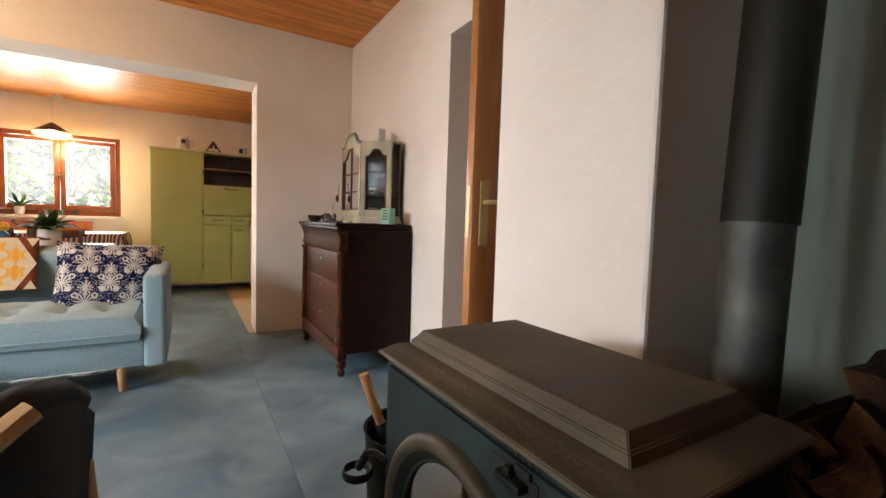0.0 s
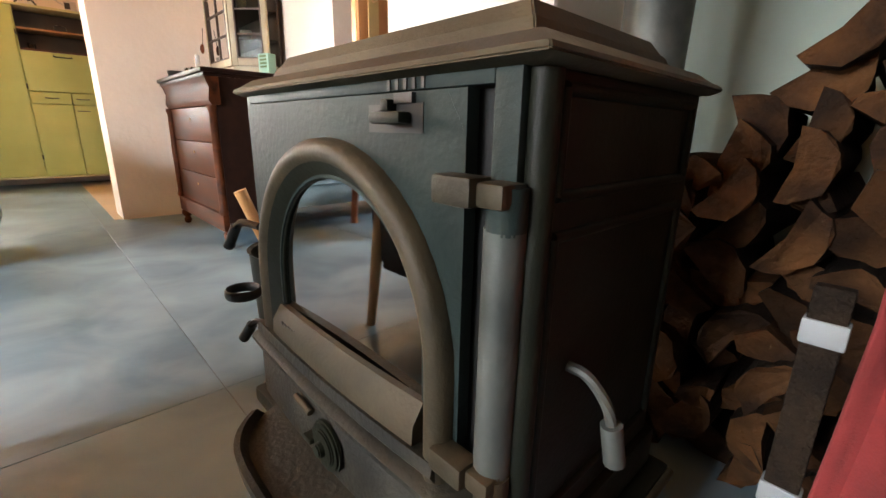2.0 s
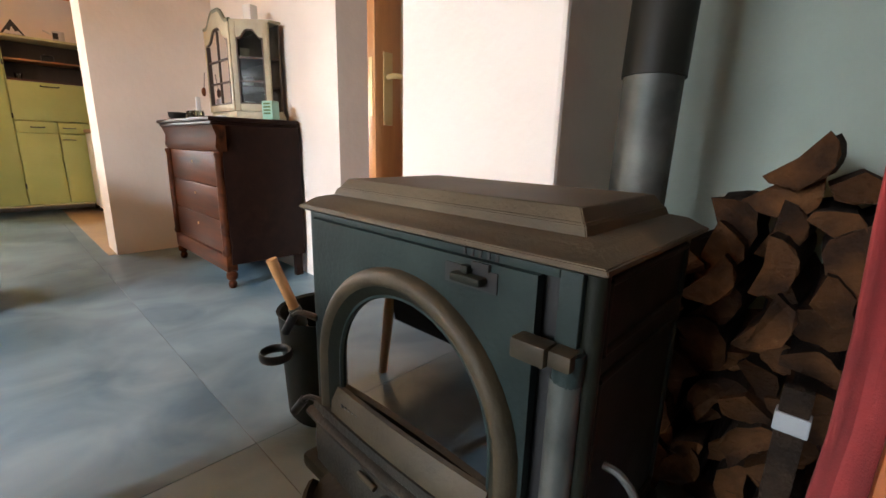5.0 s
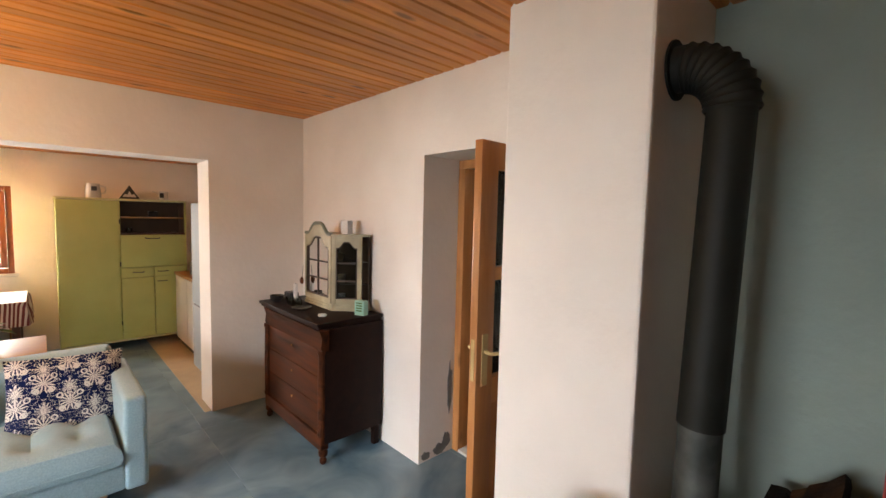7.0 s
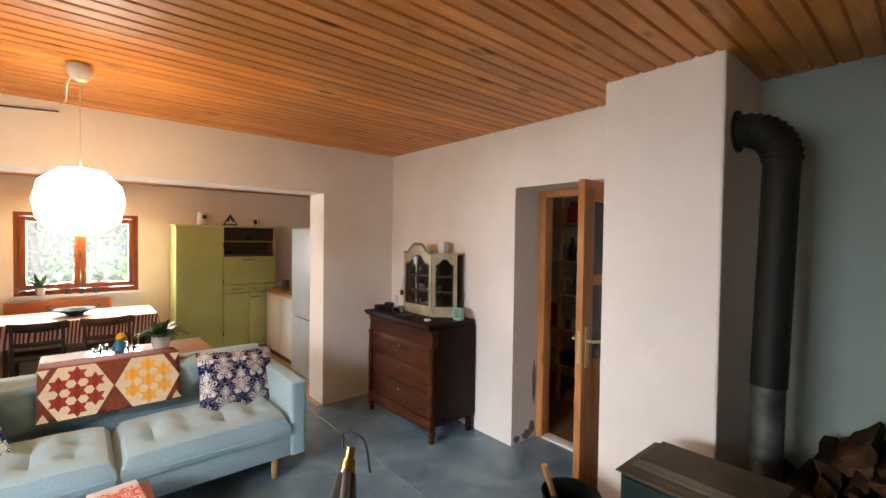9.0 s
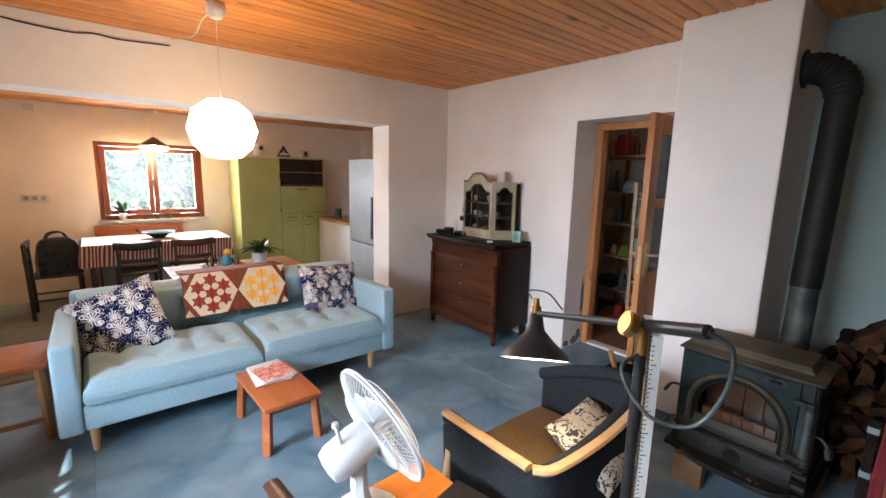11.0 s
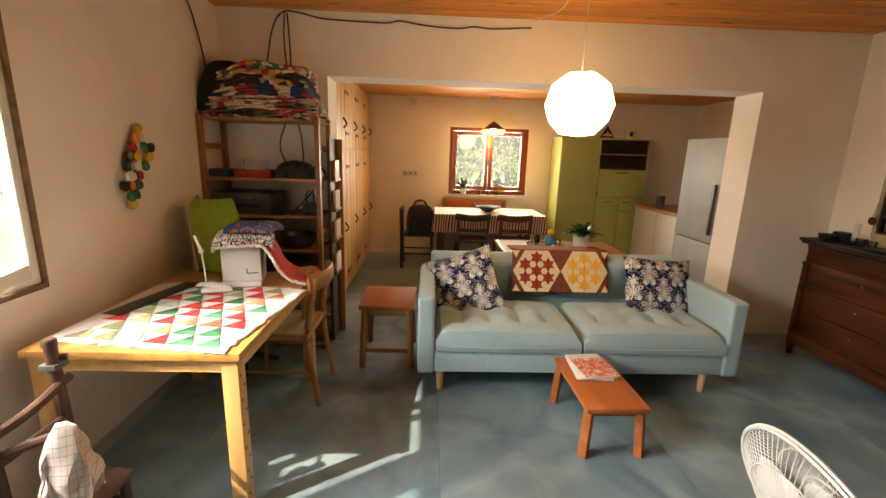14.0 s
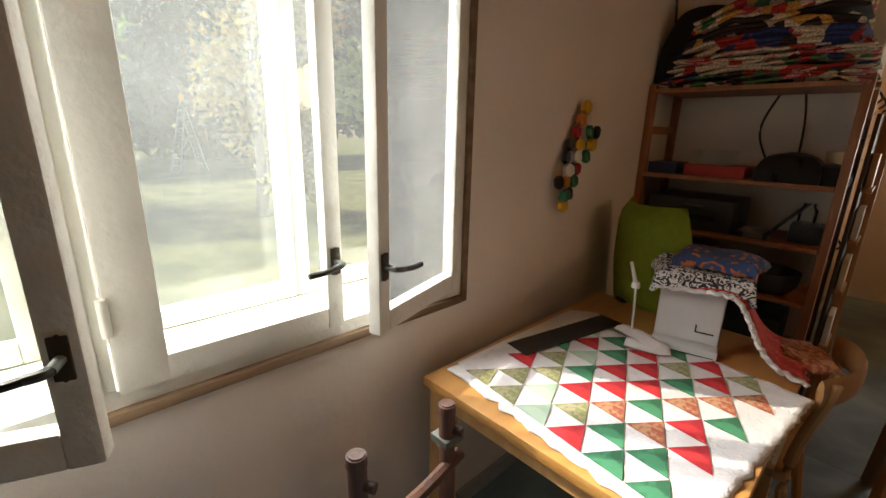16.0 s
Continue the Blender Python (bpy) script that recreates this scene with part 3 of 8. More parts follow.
win = tagged(new("window_1"), "wide old double casement window in worn white paint, one leaf open", kind="structure")
wf = join(B(XL - 0.24, WY0, WZ0, XL + 0.004, WY0 + 0.04, WZ1), B(XL - 0.24, WY1 - 0.04, WZ0, XL + 0.004, WY1, WZ1), B(XL - 0.24, WY0 + 0.04, WZ0, XL + 0.004, WY1 - 0.04, WZ0 + 0.035), B(XL - 0.24, WY0 + 0.04, WZ1 - 0.04, XL + 0.004, WY1 - 0.04, WZ1),
          B(XL - 0.24, 1.02, WZ0 + 0.035, XL + 0.006, 1.11, WZ1 - 0.04), B(XL + 0.006, 1.04, WZ0 + 0.035, XL + 0.016, 1.09, WZ1 - 0.04, 0.004))
part("window_frame", wf, M["white_paint"], win, "worn white painted window box")
trim = join(B(XL, WY1, WZ0 - 0.03, XL + 0.018, WY1 + 0.022, WZ1 + 0.02, 0.005), B(XL, WY0 - 0.02, WZ0 - 0.03, XL + 0.022, WY1, WZ0 - 0.004, 0.006), B(XL, WY0 - 0.02, WZ1, XL + 0.018, WY1, WZ1 + 0.02, 0.005))
part("window_trim", trim, wood("chipped_brown_edge_wood", (0.30, 0.20, 0.12), (0.16, 0.10, 0.06), axis=1, rough=0.8), win, "chipped bare wooden edge strip")
Z0, Z1 = WZ0 + 0.037, WZ1 - 0.042
XI, XO = XL + 0.012, XL - 0.19
sash(win, 1.113, 1.608, Z0, Z1, XI, M["white_paint"], handle=(1.586, 1.165), wl=0.088, lever=-1)
sash(win, 1.612, 2.038, Z0, Z1, XI, M["white_paint"], handle=(1.632, 1.165), hinge=2.038, angle=17)
sash(win, 0.60, 1.115, Z0, Z1, XI + 0.006, M["white_paint"], handle=(1.09, 1.17), hinge=0.60, angle=-21.5, lever=-1, w=0.05)
sash(win, 0.062, 0.545, Z0, Z1, XI, M["white_paint"])
part("post", B(XL - 0.16, 0.549, WZ0 + 0.035, XL + 0.006, 0.597, WZ1 - 0.04), M["white_paint"], win)
for a, b in ((1.113, 1.572), (1.578, 2.038), (0.062, 0.536), (0.542, 1.018)):
    sash(win, a, b, Z0 + 0.03, Z1, XO, M["white_paint"], w=0.036)
for z in (1.11, 1.95):
    part("hinge", C(0.009, 0.009, 0.075, XI + 0.022, 1.112, z, 10), M["white_paint"], win, "painted pin hinge")

win2 = tagged(new("window_2"), "brown wooden two-leaf kitchen window over the table", kind="structure")
part("window_frame", join(B(KX0, YF + 0.02, KZ0, KX0 + 0.05, YF + 0.1, KZ1, 0.004), B(KX1 - 0.05, YF + 0.02, KZ0, KX1, YF + 0.1, KZ1, 0.004), B(KX0 + 0.05, YF + 0.021, KZ0, KX1 - 0.05, YF + 0.099, KZ0 + 0.06, 0.004), B(KX0 + 0.05, YF + 0.021, KZ1 - 0.05, KX1 - 0.05, YF + 0.099, KZ1, 0.004)), M["brown_frame"], win2)
xm = (KX0 + KX1) / 2
for a, b in ((KX0 + 0.052, xm - 0.002), (xm + 0.002, KX1 - 0.052)):
    c = part("casement", join(B(a, YF, KZ0 + 0.065, a + 0.055, YF + 0.05, KZ1 - 0.055, 0.005), B(b - 0.055, YF, KZ0 + 0.065, b, YF + 0.05, KZ1 - 0.055, 0.005), B(a + 0.055, YF + 0.001, KZ0 + 0.065, b - 0.055, YF + 0.049, KZ0 + 0.125, 0.005), B(a + 0.055, YF + 0.001, KZ1 - 0.11, b - 0.055, YF + 0.049, KZ1 - 0.055, 0.005)), M["brown_frame"], win2)
    g = part("pane", B(a + 0.05, YF + 0.024, KZ0 + 0.12, b - 0.05, YF + 0.028, KZ1 - 0.105), M["glass"], c, smooth=False)
    g.visible_shadow = False
part("window_handle", join(B(xm - 0.012, YF - 0.01, 1.36, xm + 0.012, YF, 1.44, 0.002), tube([(xm, YF - 0.01, 1.4), (xm, YF - 0.045, 1.4), (xm - 0.09, YF - 0.045, 1.4)], 0.008, steps=4)), M["steel"], win2, "white metal window handle")
part("window_sill", B(KX0 - 0.03, YF - 0.05, KZ0 - 0.03, KX1 + 0.03, YF + 0.02, KZ0 - 0.001, 0.006), M["white"], win2, "pale window sill")

door = tagged(new("door_1"), "open pine door with glass panes in a deep recess", kind="structure")
part("door_frame", join(B(1.60, RY1 - 0.065, 0, RX + 0.02, RY1 - 0.005, RZ - 0.06, 0.004), B(1.60, RY0 + 0.005, 0, RX + 0.02, RY0 + 0.06, RZ - 0.06, 0.004), B(1.60, RY0 + 0.005, RZ - 0.06, RX + 0.02, RY1 - 0.005, RZ - 0.003, 0.004)), M["pine"], door)
part("door_sill", B(1.60, RY0 + 0.06, 0, RX + 0.02, RY1 - 0.065, 0.02, 0.004), M["white_paint"], door, "pale worn threshold")
DX0, DX1, DY0, DY1, DZ = 0.89, 1.62, 1.292, 1.334, 2.005
lf = part("door_leaf", join(B(DX0, DY0, 0.012, DX0 + 0.115, DY1, DZ, 0.004), B(DX1 - 0.115, DY0, 0.012, DX1, DY1, DZ, 0.004), *[B(DX0 + 0.115, DY0 + 0.001, a, DX1 - 0.115, DY1 - 0.001, b, 0.004) for a, b in ((0.012, 0.24), (0.80, 0.92), (1.38, 1.44), (1.885, DZ))],
     B(DX0 + 0.115, DY0 + 0.012, 0.24, DX1 - 0.115, DY1 - 0.012, 0.80, 0.004)), M["pine"], door, "knotty varnished pine leaf")
for a, b in ((0.92, 1.38), (1.44, 1.885)):
    part("pane", B(DX0 + 0.11, 1.311, a - 0.005, DX1 - 0.11, 1.315, b + 0.005), M["clear"], lf, smooth=False)
for s, yy in ((-1, DY0), (1, DY1)):
    part("door_handle", join(B(DX0 + 0.035, yy - 0.004, 0.90, DX0 + 0.075, yy + 0.004, 1.14, 0.003), tube([(DX0 + 0.055, yy, 1.06), (DX0 + 0.055, yy + s * 0.05, 1.06), (DX0 + 0.16, yy + s * 0.055, 1.055)], 0.009, steps=4)), M["brass_plate"], lf, "brass lever handle on a long plate")
part("lock_plate", B(DX0 - 0.002, 1.304, 0.93, DX0, 1.322, 1.12), M["brass_plate"], lf, "brass edge lock plate")


# ---- stove corner ----
def stove():
    t = thing("wood_stove", (0, 0, 0), label="black cast-iron wood stove with an arched glass door", category="stove")
    x0, x1, y0, y1 = 0.345, 0.672, 0.222, 0.770
    part("body", join(B(x0 + 0.006, y0, 0.25, x1, y0 + 0.03, 0.713, 0.004), B(x0 + 0.006, y1 - 0.03, 0.25, x1, y1, 0.713, 0.004), B(x1 - 0.03, y0 + 0.03, 0.25, x1, y1 - 0.03, 0.713), B(x0 + 0.03, y0 + 0.03, 0.27, x1 - 0.03, y1 - 0.03, 0.31)), M["iron"], t)
    # raised frames round the two sunk panels of each side
    for yy, s in ((y0, -1), (y1, 1)):
        for za, zb in ((0.618, 0.699), (0.292, 0.584)):
            c, d = x0 + 0.030, x1 - 0.026
            for nm, p, q in (("upright_moulding", (c, za), (c, zb)), ("upright_moulding", (d, za), (d, zb)), ("cross_moulding", (c, za), (d, za)), ("cross_moulding", (c, zb), (d, zb))):
                part(nm, rod((p[0], yy, p[1]), (q[0], yy, q[1]), 0.0055, n=10), M["iron"], t)
    part("corner_post", C(0.013, 0.013, 0.455, x0 + 0.014, y0 + 0.006, 0.256, 14), M["iron"], t, "rounded black corner post")
    part("front_frame", join(B(x0 - 0.006, y0 + 0.012, 0.60, x0 + 0.006, y0 + 0.038, 0.713, 0.003), B(x0 - 0.004, y1 - 0.018, 0.30, x0 + 0.006, y1, 0.713, 0.003), B(x0 - 0.006, y0 + 0.038, 0.7015, x0 + 0.006, y1 - 0.018, 0.713, 0.002)), M["iron_blue"], t, "blue-grey cast front frame")
    # black sheet that gives the gap beside the door its shade
    part("front_liner", B(x0 + 0.010, y0 + 0.030, 0.30, x0 + 0.016, y0 + 0.075, 0.70), M["black"], t, "black sheet for the shade in the gap beside the door")
    # door plate with an arched hole
    ya, yb, zt = 0.283, 0.750, 0.700
    cy, zs, zb, r = 0.506, 0.44, 0.325, 0.170
    XD = 0.335
    n = 24
    dirs = [(1.0, 0.0)] + [(math.cos(math.pi * i / n), math.sin(math.pi * i / n)) for i in range(n + 1)] + [(-1.0, 0.0)]
    base = [zb] + [zs] * (n + 1) + [zb]
    def ring(rad):
        return [(cy + dy * rad, b + dz * rad) for (dy, dz), b in zip(dirs, base)]
    def rim(p):
        y, z = p
        dx, dz = y - cy, z - zs
        if z <= zs + 1e-6: return (yb if dx > 0 else ya, z)
        k = min((yb - cy if dx > 0 else cy - ya) / max(abs(dx), 1e-6), (zt - zs) / dz)
        return (cy + dx * k, zs + dz * k)
    bm = bmesh.new()
    lay = []
    for xx in (XD, XD + 0.014):
        vi = [bm.verts.new((xx, *p)) for p in ring(r)]; vo = [bm.verts.new((xx, *rim(p))) for p in ring(r)]
        lay.append((vi, vo))
        for i in range(len(vi) - 1):
            bm.faces.new((vi[i], vi[i + 1], vo[i + 1], vo[i]))
    for k in (0, 1):
        for i in range(len(vi) - 1):
            bm.faces.new((lay[0][k][i], lay[0][k][i + 1], lay[1][k][i + 1], lay[1][k][i]))
    for yy, sgn in ((ya, 1), (yb, -1)):
        # the two upper corners that the fan of faces leaves out
        yc = [p for p in [rim(q) for q in ring(r)] if abs(p[1] - zt) < 1e-6]
        ys = (min(p[0] for p in yc) if sgn > 0 else max(p[0] for p in yc))
        zc = max(p[1] for p in [rim(q) for q in ring(r)] if abs(p[0] - yy) < 1e-6)
        merge(bm, prism([(yy, zc), (yy, zt), (ys, zt)], 0.0138, "x"), Matrix.Translation((XD + 0.0001, 0, 0)))
    bmesh.ops.recalc_face_normals(bm, faces=bm.faces[:])
    dr = part("door", bm, M["iron_blue"], t, "blue-grey cast-iron stove door", smooth=False)
    def swept(section):
        bm = bmesh.new()
        rows = [[bm.verts.new((xx, *p)) for p in ring(rad)] for rad, xx in section]
        for a, b in zip(rows, rows[1:]):
            for i in range(len(a) - 1):
                bm.faces.new((a[i], a[i + 1], b[i + 1], b[i]))
        bmesh.ops.recalc_face_normals(bm, faces=bm.faces[:])
        return bm
    part("arch_moulding", swept([(0.190, 0.3220), (0.194, 0.3165), (0.200, 0.3140), (0.207, 0.3150), (0.213, 0.3190), (0.2165, 0.3250), (0.2175, 0.3345)]), M["iron_brown"], dr, "brown dusty arched moulding")
    part("inner_reveal", swept([(0.190, 0.3220), (0.183, 0.3270), (0.177, 0.3330), (0.171, 0.3370), (0.168, 0.3385), (0.168, 0.346)]), M["iron"], dr, "dark reveal round the glass")
    gl = bmesh.new()
    gl.faces.new([gl.verts.new((XD + 0.006, *p)) for p in ring(0.172)])
    part("glass", gl, M["stove_glass"], dr, "smoky arched stove glass", smooth=False)
    # bowed castings below the glass
    def bowed(profile, a, b, A, n=20):
        bm = bmesh.new()
        rows = []
        for i in range(n + 1):
            u = 2 * i / n - 1
            rows.append([bm.verts.new((x - A * (1 - u * u), (a + b) / 2 + u * (b - a) / 2, z)) for x, z in profile])
        m = len(profile)
        for p, q in zip(rows, rows[1:]):
            for k in range(m):
                bm.faces.new((p[k], p[(k + 1) % m], q[(k + 1) % m], q[k]))
        bm.faces.new(rows[0]); bm.faces.new(rows[-1][::-1])
        bmesh.ops.recalc_face_normals(bm, faces=bm.faces[:])
        return bm
    gb = part("grate_bar", bowed([(0.343, 0.392), (0.332, 0.394), (0.318, 0.372), (0.316, 0.350), (0.343, 0.346)], cy - 0.176, cy + 0.176, 0.006), M["iron_brown"], dr, "brown sloping bar below the glass")
    # slots are thin black bars; the shade in them is colour
    for i in range(5):
        part("slot", B(0.3165, cy + 0.095 + i * 0.011, 0.362, 0.3215, cy + 0.100 + i * 0.011, 0.378), M["black"], gb, "slot, its shade drawn as a black bar")
    part("door_foot", bowed([(0.343, 0.348), (0.314, 0.350), (0.311, 0.336), (0.318, 0.326), (0.343, 0.326)], ya + 0.012, yb - 0.012, 0.008), M["iron_dust"], dr, "dusty lower edge of the door")
    part("cross_rail", bowed([(0.350, 0.321), (0.316, 0.321), (0.309, 0.316), (0.309, 0.309), (0.317, 0.302), (0.350, 0.302)], y0 + 0.010, y1 - 0.006, 0.010), M["iron_dust"], t, "bowed brown cross rail")
    ad = part("ash_door", bowed([(0.345, 0.299), (0.322, 0.299), (0.316, 0.290), (0.316, 0.214), (0.324, 0.206), (0.345, 0.206)], y0 + 0.045, y1 - 0.03, 0.010), M["iron_dust"], t, "dusty ash door")
    part("air_dial", move(join(C(0.036, 0.036, 0.010, n=28, bev=0.003), C(0.027, 0.026, 0.014, n=24, bev=0.002), C(0.012, 0.010, 0.022, n=16, bev=0.002), B(-0.004, 0.02, 0.006, 0.004, 0.041, 0.020, 0.002)), 0.307, 0.490, 0.258, 0, -90, 0), M["iron"], ad, "round black air dial")
    part("dial_stop", rod((0.300, 0.530, 0.288), (0.300, 0.575, 0.292), 0.005), M["iron_brown"], ad)
    # hinges on the worn steel post
    part("hinge_post", C(0.0175, 0.0175, 0.245, x0 - 0.004, y0 + 0.021, 0.352, 20, 0.003), M["steel"], t, "bright worn steel hinge post")
    for z, mm in ((0.610, M["iron_brown"]), (0.350, M["iron_brown"])):
        h = part("hinge", join(B(0.309, 0.254, z, 0.336, 0.297, z + 0.024, 0.004), B(0.316, 0.228, z + 0.001, 0.344, 0.256, z + 0.021, 0.005)), mm, t, "heavy cast hinge")
        part("knuckle", C(0.0165, 0.0165, 0.040, 0.338, 0.240, z - 0.020, 16, 0.003), M["iron_blue"] if z > 0.5 else mm, h)
    for z in (0.288, 0.232):
        h = part("hinge", B(0.296, 0.212, z, 0.322, 0.262, z + 0.019, 0.005), M["iron_brown"], t, "small worn ash-door hinge")
        part("knuckle", C(0.011, 0.011, 0.030, 0.318, 0.224, z - 0.008, 12, 0.002), M["iron"], h)
    # no hollow is cut: black plates give the recess its shade
    lt = part("latch", join(B(0.3335, 0.335, 0.664, 0.3365, 0.418, 0.690), B(0.330, 0.346, 0.690, 0.336, 0.372, 0.699)), M["black"], t, "latch recess, its shade drawn in black")
    part("latch_tongue", join(B(0.318, 0.350, 0.672, 0.334, 0.398, 0.683, 0.004), B(0.322, 0.372, 0.683, 0.334, 0.384, 0.694, 0.003)), M["iron"], lt)
    # black bars in place of cut vents, shade as colour
    for i in range(5):
        part("vent_slot", B(x0 - 0.0075, 0.338 + i * 0.0125, 0.7025, x0 - 0.0058, 0.3425 + i * 0.0125, 0.7120), M["black"], t, "slot, its shade drawn as a black bar")
    part("ash_lever", join(tube([(0.335, y1 - 0.02, 0.330), (0.325, y1 + 0.01, 0.330), (0.318, y1 + 0.025, 0.318)], 0.0055), rod((0.320, y1 + 0.022, 0.321), (0.310, y1 + 0.045, 0.288), 0.0095)), M["black"], t, "short bent black lever")
    part("door_catch", join(tube([(0.335, y1 - 0.02, 0.508), (0.322, y1 + 0.02, 0.510), (0.315, y1 + 0.04, 0.498)], 0.0065), rod((0.316, y1 + 0.036, 0.502), (0.306, y1 + 0.058, 0.462), 0.009)), M["black"], t, "bent black catch")
    lv = part("side_lever", tube([(0.420, y0 - 0.002, 0.452), (0.421, y0 - 0.022, 0.449), (0.428, y0 - 0.040, 0.425), (0.434, y0 - 0.046, 0.398)], 0.0055), M["steel"], t, "bent steel side lever")
    part("knob", rod((0.433, y0 - 0.045, 0.404), (0.438, y0 - 0.051, 0.362), 0.0105), M["steel"], lv)
    # ash lip: a shallow tray with a raised rim, rounded at its corners
    n = 28
    bm = bmesh.new()
    rows = []
    for i in range(n + 1):
        u = i / n * 2 - 1
        yy = 0.482 + u * 0.222
        out = 0.098 * max(0.0, 1 - abs(u) ** 5.0 * 0.62)
        rows.append([bm.verts.new(p) for p in ((0.33, yy, 0.208), (0.322 - out * 0.5, yy, 0.196), (0.322 - out + 0.012, yy, 0.194), (0.322 - out, yy, 0.208), (0.322 - out - 0.009, yy, 0.208), (0.322 - out - 0.006, yy, 0.182), (0.33, yy, 0.170))])
    for a, b in zip(rows, rows[1:]):
        for k in range(6):
            bm.faces.new((a[k], a[k + 1], b[k + 1], b[k]))
    bm.faces.new(rows[0]); bm.faces.new(rows[-1][::-1])
    bmesh.ops.recalc_face_normals(bm, faces=bm.faces[:])
    lip = part("ash_lip", bm, M["iron_dust"], t, "curved cast ash lip")
    ra = random.Random(41)
    ash = bmesh.new()
    for i in range(70):
        k = ra.uniform(0.0006, 0.0018)
        merge(ash, move(B(-k, -k, 0, k, k * 1.3, k * 1.1), 0.285 + ra.gauss(0, 0.011), 0.40 + ra.gauss(0, 0.035), 0.1955, 0, 0, ra.uniform(0, 90)))
    part("ash_crumbs", ash, M["fridge"], lip, "pale crumbs of ash", smooth=False, kind="stuff")
    part("base", join(B(x0 - 0.012, y0 - 0.012, 0.19, x1 + 0.012, y1 + 0.012, 0.252, 0.012), B(x0 - 0.03, y0 - 0.035, 0.158, x1 + 0.03, y1 + 0.035, 0.191, 0.010)), M["iron"], t)
    part("base_edge", rod((x0 - 0.02, y0 - 0.036, 0.180), (x1 + 0.025, y0 - 0.036, 0.180), 0.0065, n=10), M["iron_brown"], t, "dusty base moulding")
    for yy in (y0 + 0.03, y1 - 0.03):
        for xx in (x0 + 0.04, x1 - 0.04):
            part("leg", move(lathe([(0.03, 0), (0.022, 0.03), (0.018, 0.09), (0.03, 0.14), (0.035, 0.16)], 14), xx, yy, 0), M["iron"], t)
    # top: plate with moulded rim and raised lid
    X0, X1, Y0, Y1 = 0.326, 0.692, 0.204, 0.788
    def stepped(*steps):
        """One moulded slab: a ring of four corners for each (inset, height)."""
        bm = bmesh.new()
        q = [[bm.verts.new(p) for p in ((X0 + o, Y0 + o, z), (X1 - o, Y0 + o, z), (X1 - o, Y1 - o, z), (X0 + o, Y1 - o, z))] for o, z in steps]
        for low, high in zip(q, q[1:]):
            for i in range(4):
                bm.faces.new((low[i], low[(i + 1) % 4], high[(i + 1) % 4], high[i]))
        bm.faces.new(q[0][::-1]); bm.faces.new(q[-1])
        bmesh.ops.bevel(bm, geom=bm.edges[:], offset=0.0014, segments=2, affect="EDGES")
        return bm
    part("top_plate", stepped((0.010, 0.7125), (0.0, 0.718), (0.003, 0.724), (0.007, 0.7245), (0.024, 0.737), (0.045, 0.742)), M["iron_top"], t, "dusty brown cast top plate")
    part("lid", stepped((0.047, 0.741), (0.052, 0.754), (0.055, 0.7545), (0.066, 0.771)), M["iron_top"], t, "raised bevelled lid")
    for i in range(7):
        part("firebrick", B(0.372, cy - 0.155 + i * 0.045, 0.311, 0.402, cy - 0.113 + i * 0.045, 0.425 + 0.004 * (i % 2), 0.004), M["brick"], t)
    for i in range(5):
        part("firebrick", B(0.595, y0 + 0.05 + i * 0.09, 0.311, 0.638, y0 + 0.135 + i * 0.09, 0.60, 0.004), M["brick"], t)
    return t


stove()


def stove_pipe():
    t = thing("stove_pipe", label="matt black stove pipe with a ribbed elbow into the chimney", category="stove pipe")
    px, py = 1.105, 0.432
    part("lower_sleeve", rod((1.04, 0.45, 0.36), (1.058, 0.445, 1.02), 0.066, n=32), M["steel"], t, "dull steel lower sleeve")
    part("pipe", rod((1.057, 0.445, 1.0), (px, py, 2.03), 0.071, n=32), M["pipe"], t)
    pts = [(px, py, 2.02)]
    for i in range(0, 31):
        a = math.pi / 2 * i / 30
        pts.append((px, py + 0.155 * (1 - math.cos(a)), 2.03 + 0.155 * math.sin(a)))
    pts.append((px, CH[1] + 0.02, 2.185))
    bm = bmesh.new()
    rings = []
    path = [Vector(p) for p in pts]
    for i, p in enumerate(path):
        d = (path[min(i + 1, len(path) - 1)] - path[max(i - 1, 0)]).normalized()
        s = Vector((1, 0, 0)); u = s.cross(d)
        r = 0.077 + (0.006 if i % 3 == 1 and 0 < i < 31 else 0)
        rings.append([bm.verts.new(p + s * math.cos(k * math.pi / 14) * r + u * math.sin(k * math.pi / 14) * r) for k in range(28)])
    for a, b in zip(rings, rings[1:]):
        for k in range(28):
            bm.faces.new((a[k], a[(k + 1) % 28], b[(k + 1) % 28], b[k]))
    bmesh.ops.recalc_face_normals(bm, faces=bm.faces[:])
    part("elbow", bm, M["pipe"], t, "ribbed black elbow")
    part("wall_collar", move(C(0.10, 0.10, 0.008, n=32), px, CH[1] - 0.002, 2.185, 90), M["pipe"], t)
    part("flue_socket", join(rod((1.04, 0.45, 0.34), (1.04, 0.45, 0.44), 0.074, n=24), rod((0.665, 0.45, 0.41), (1.04, 0.45, 0.41), 0.06, n=20), C(0.05, 0.06, 0.36, 1.04, 0.45, 0.0, 16)), M["pipe"], t)


stove_pipe()


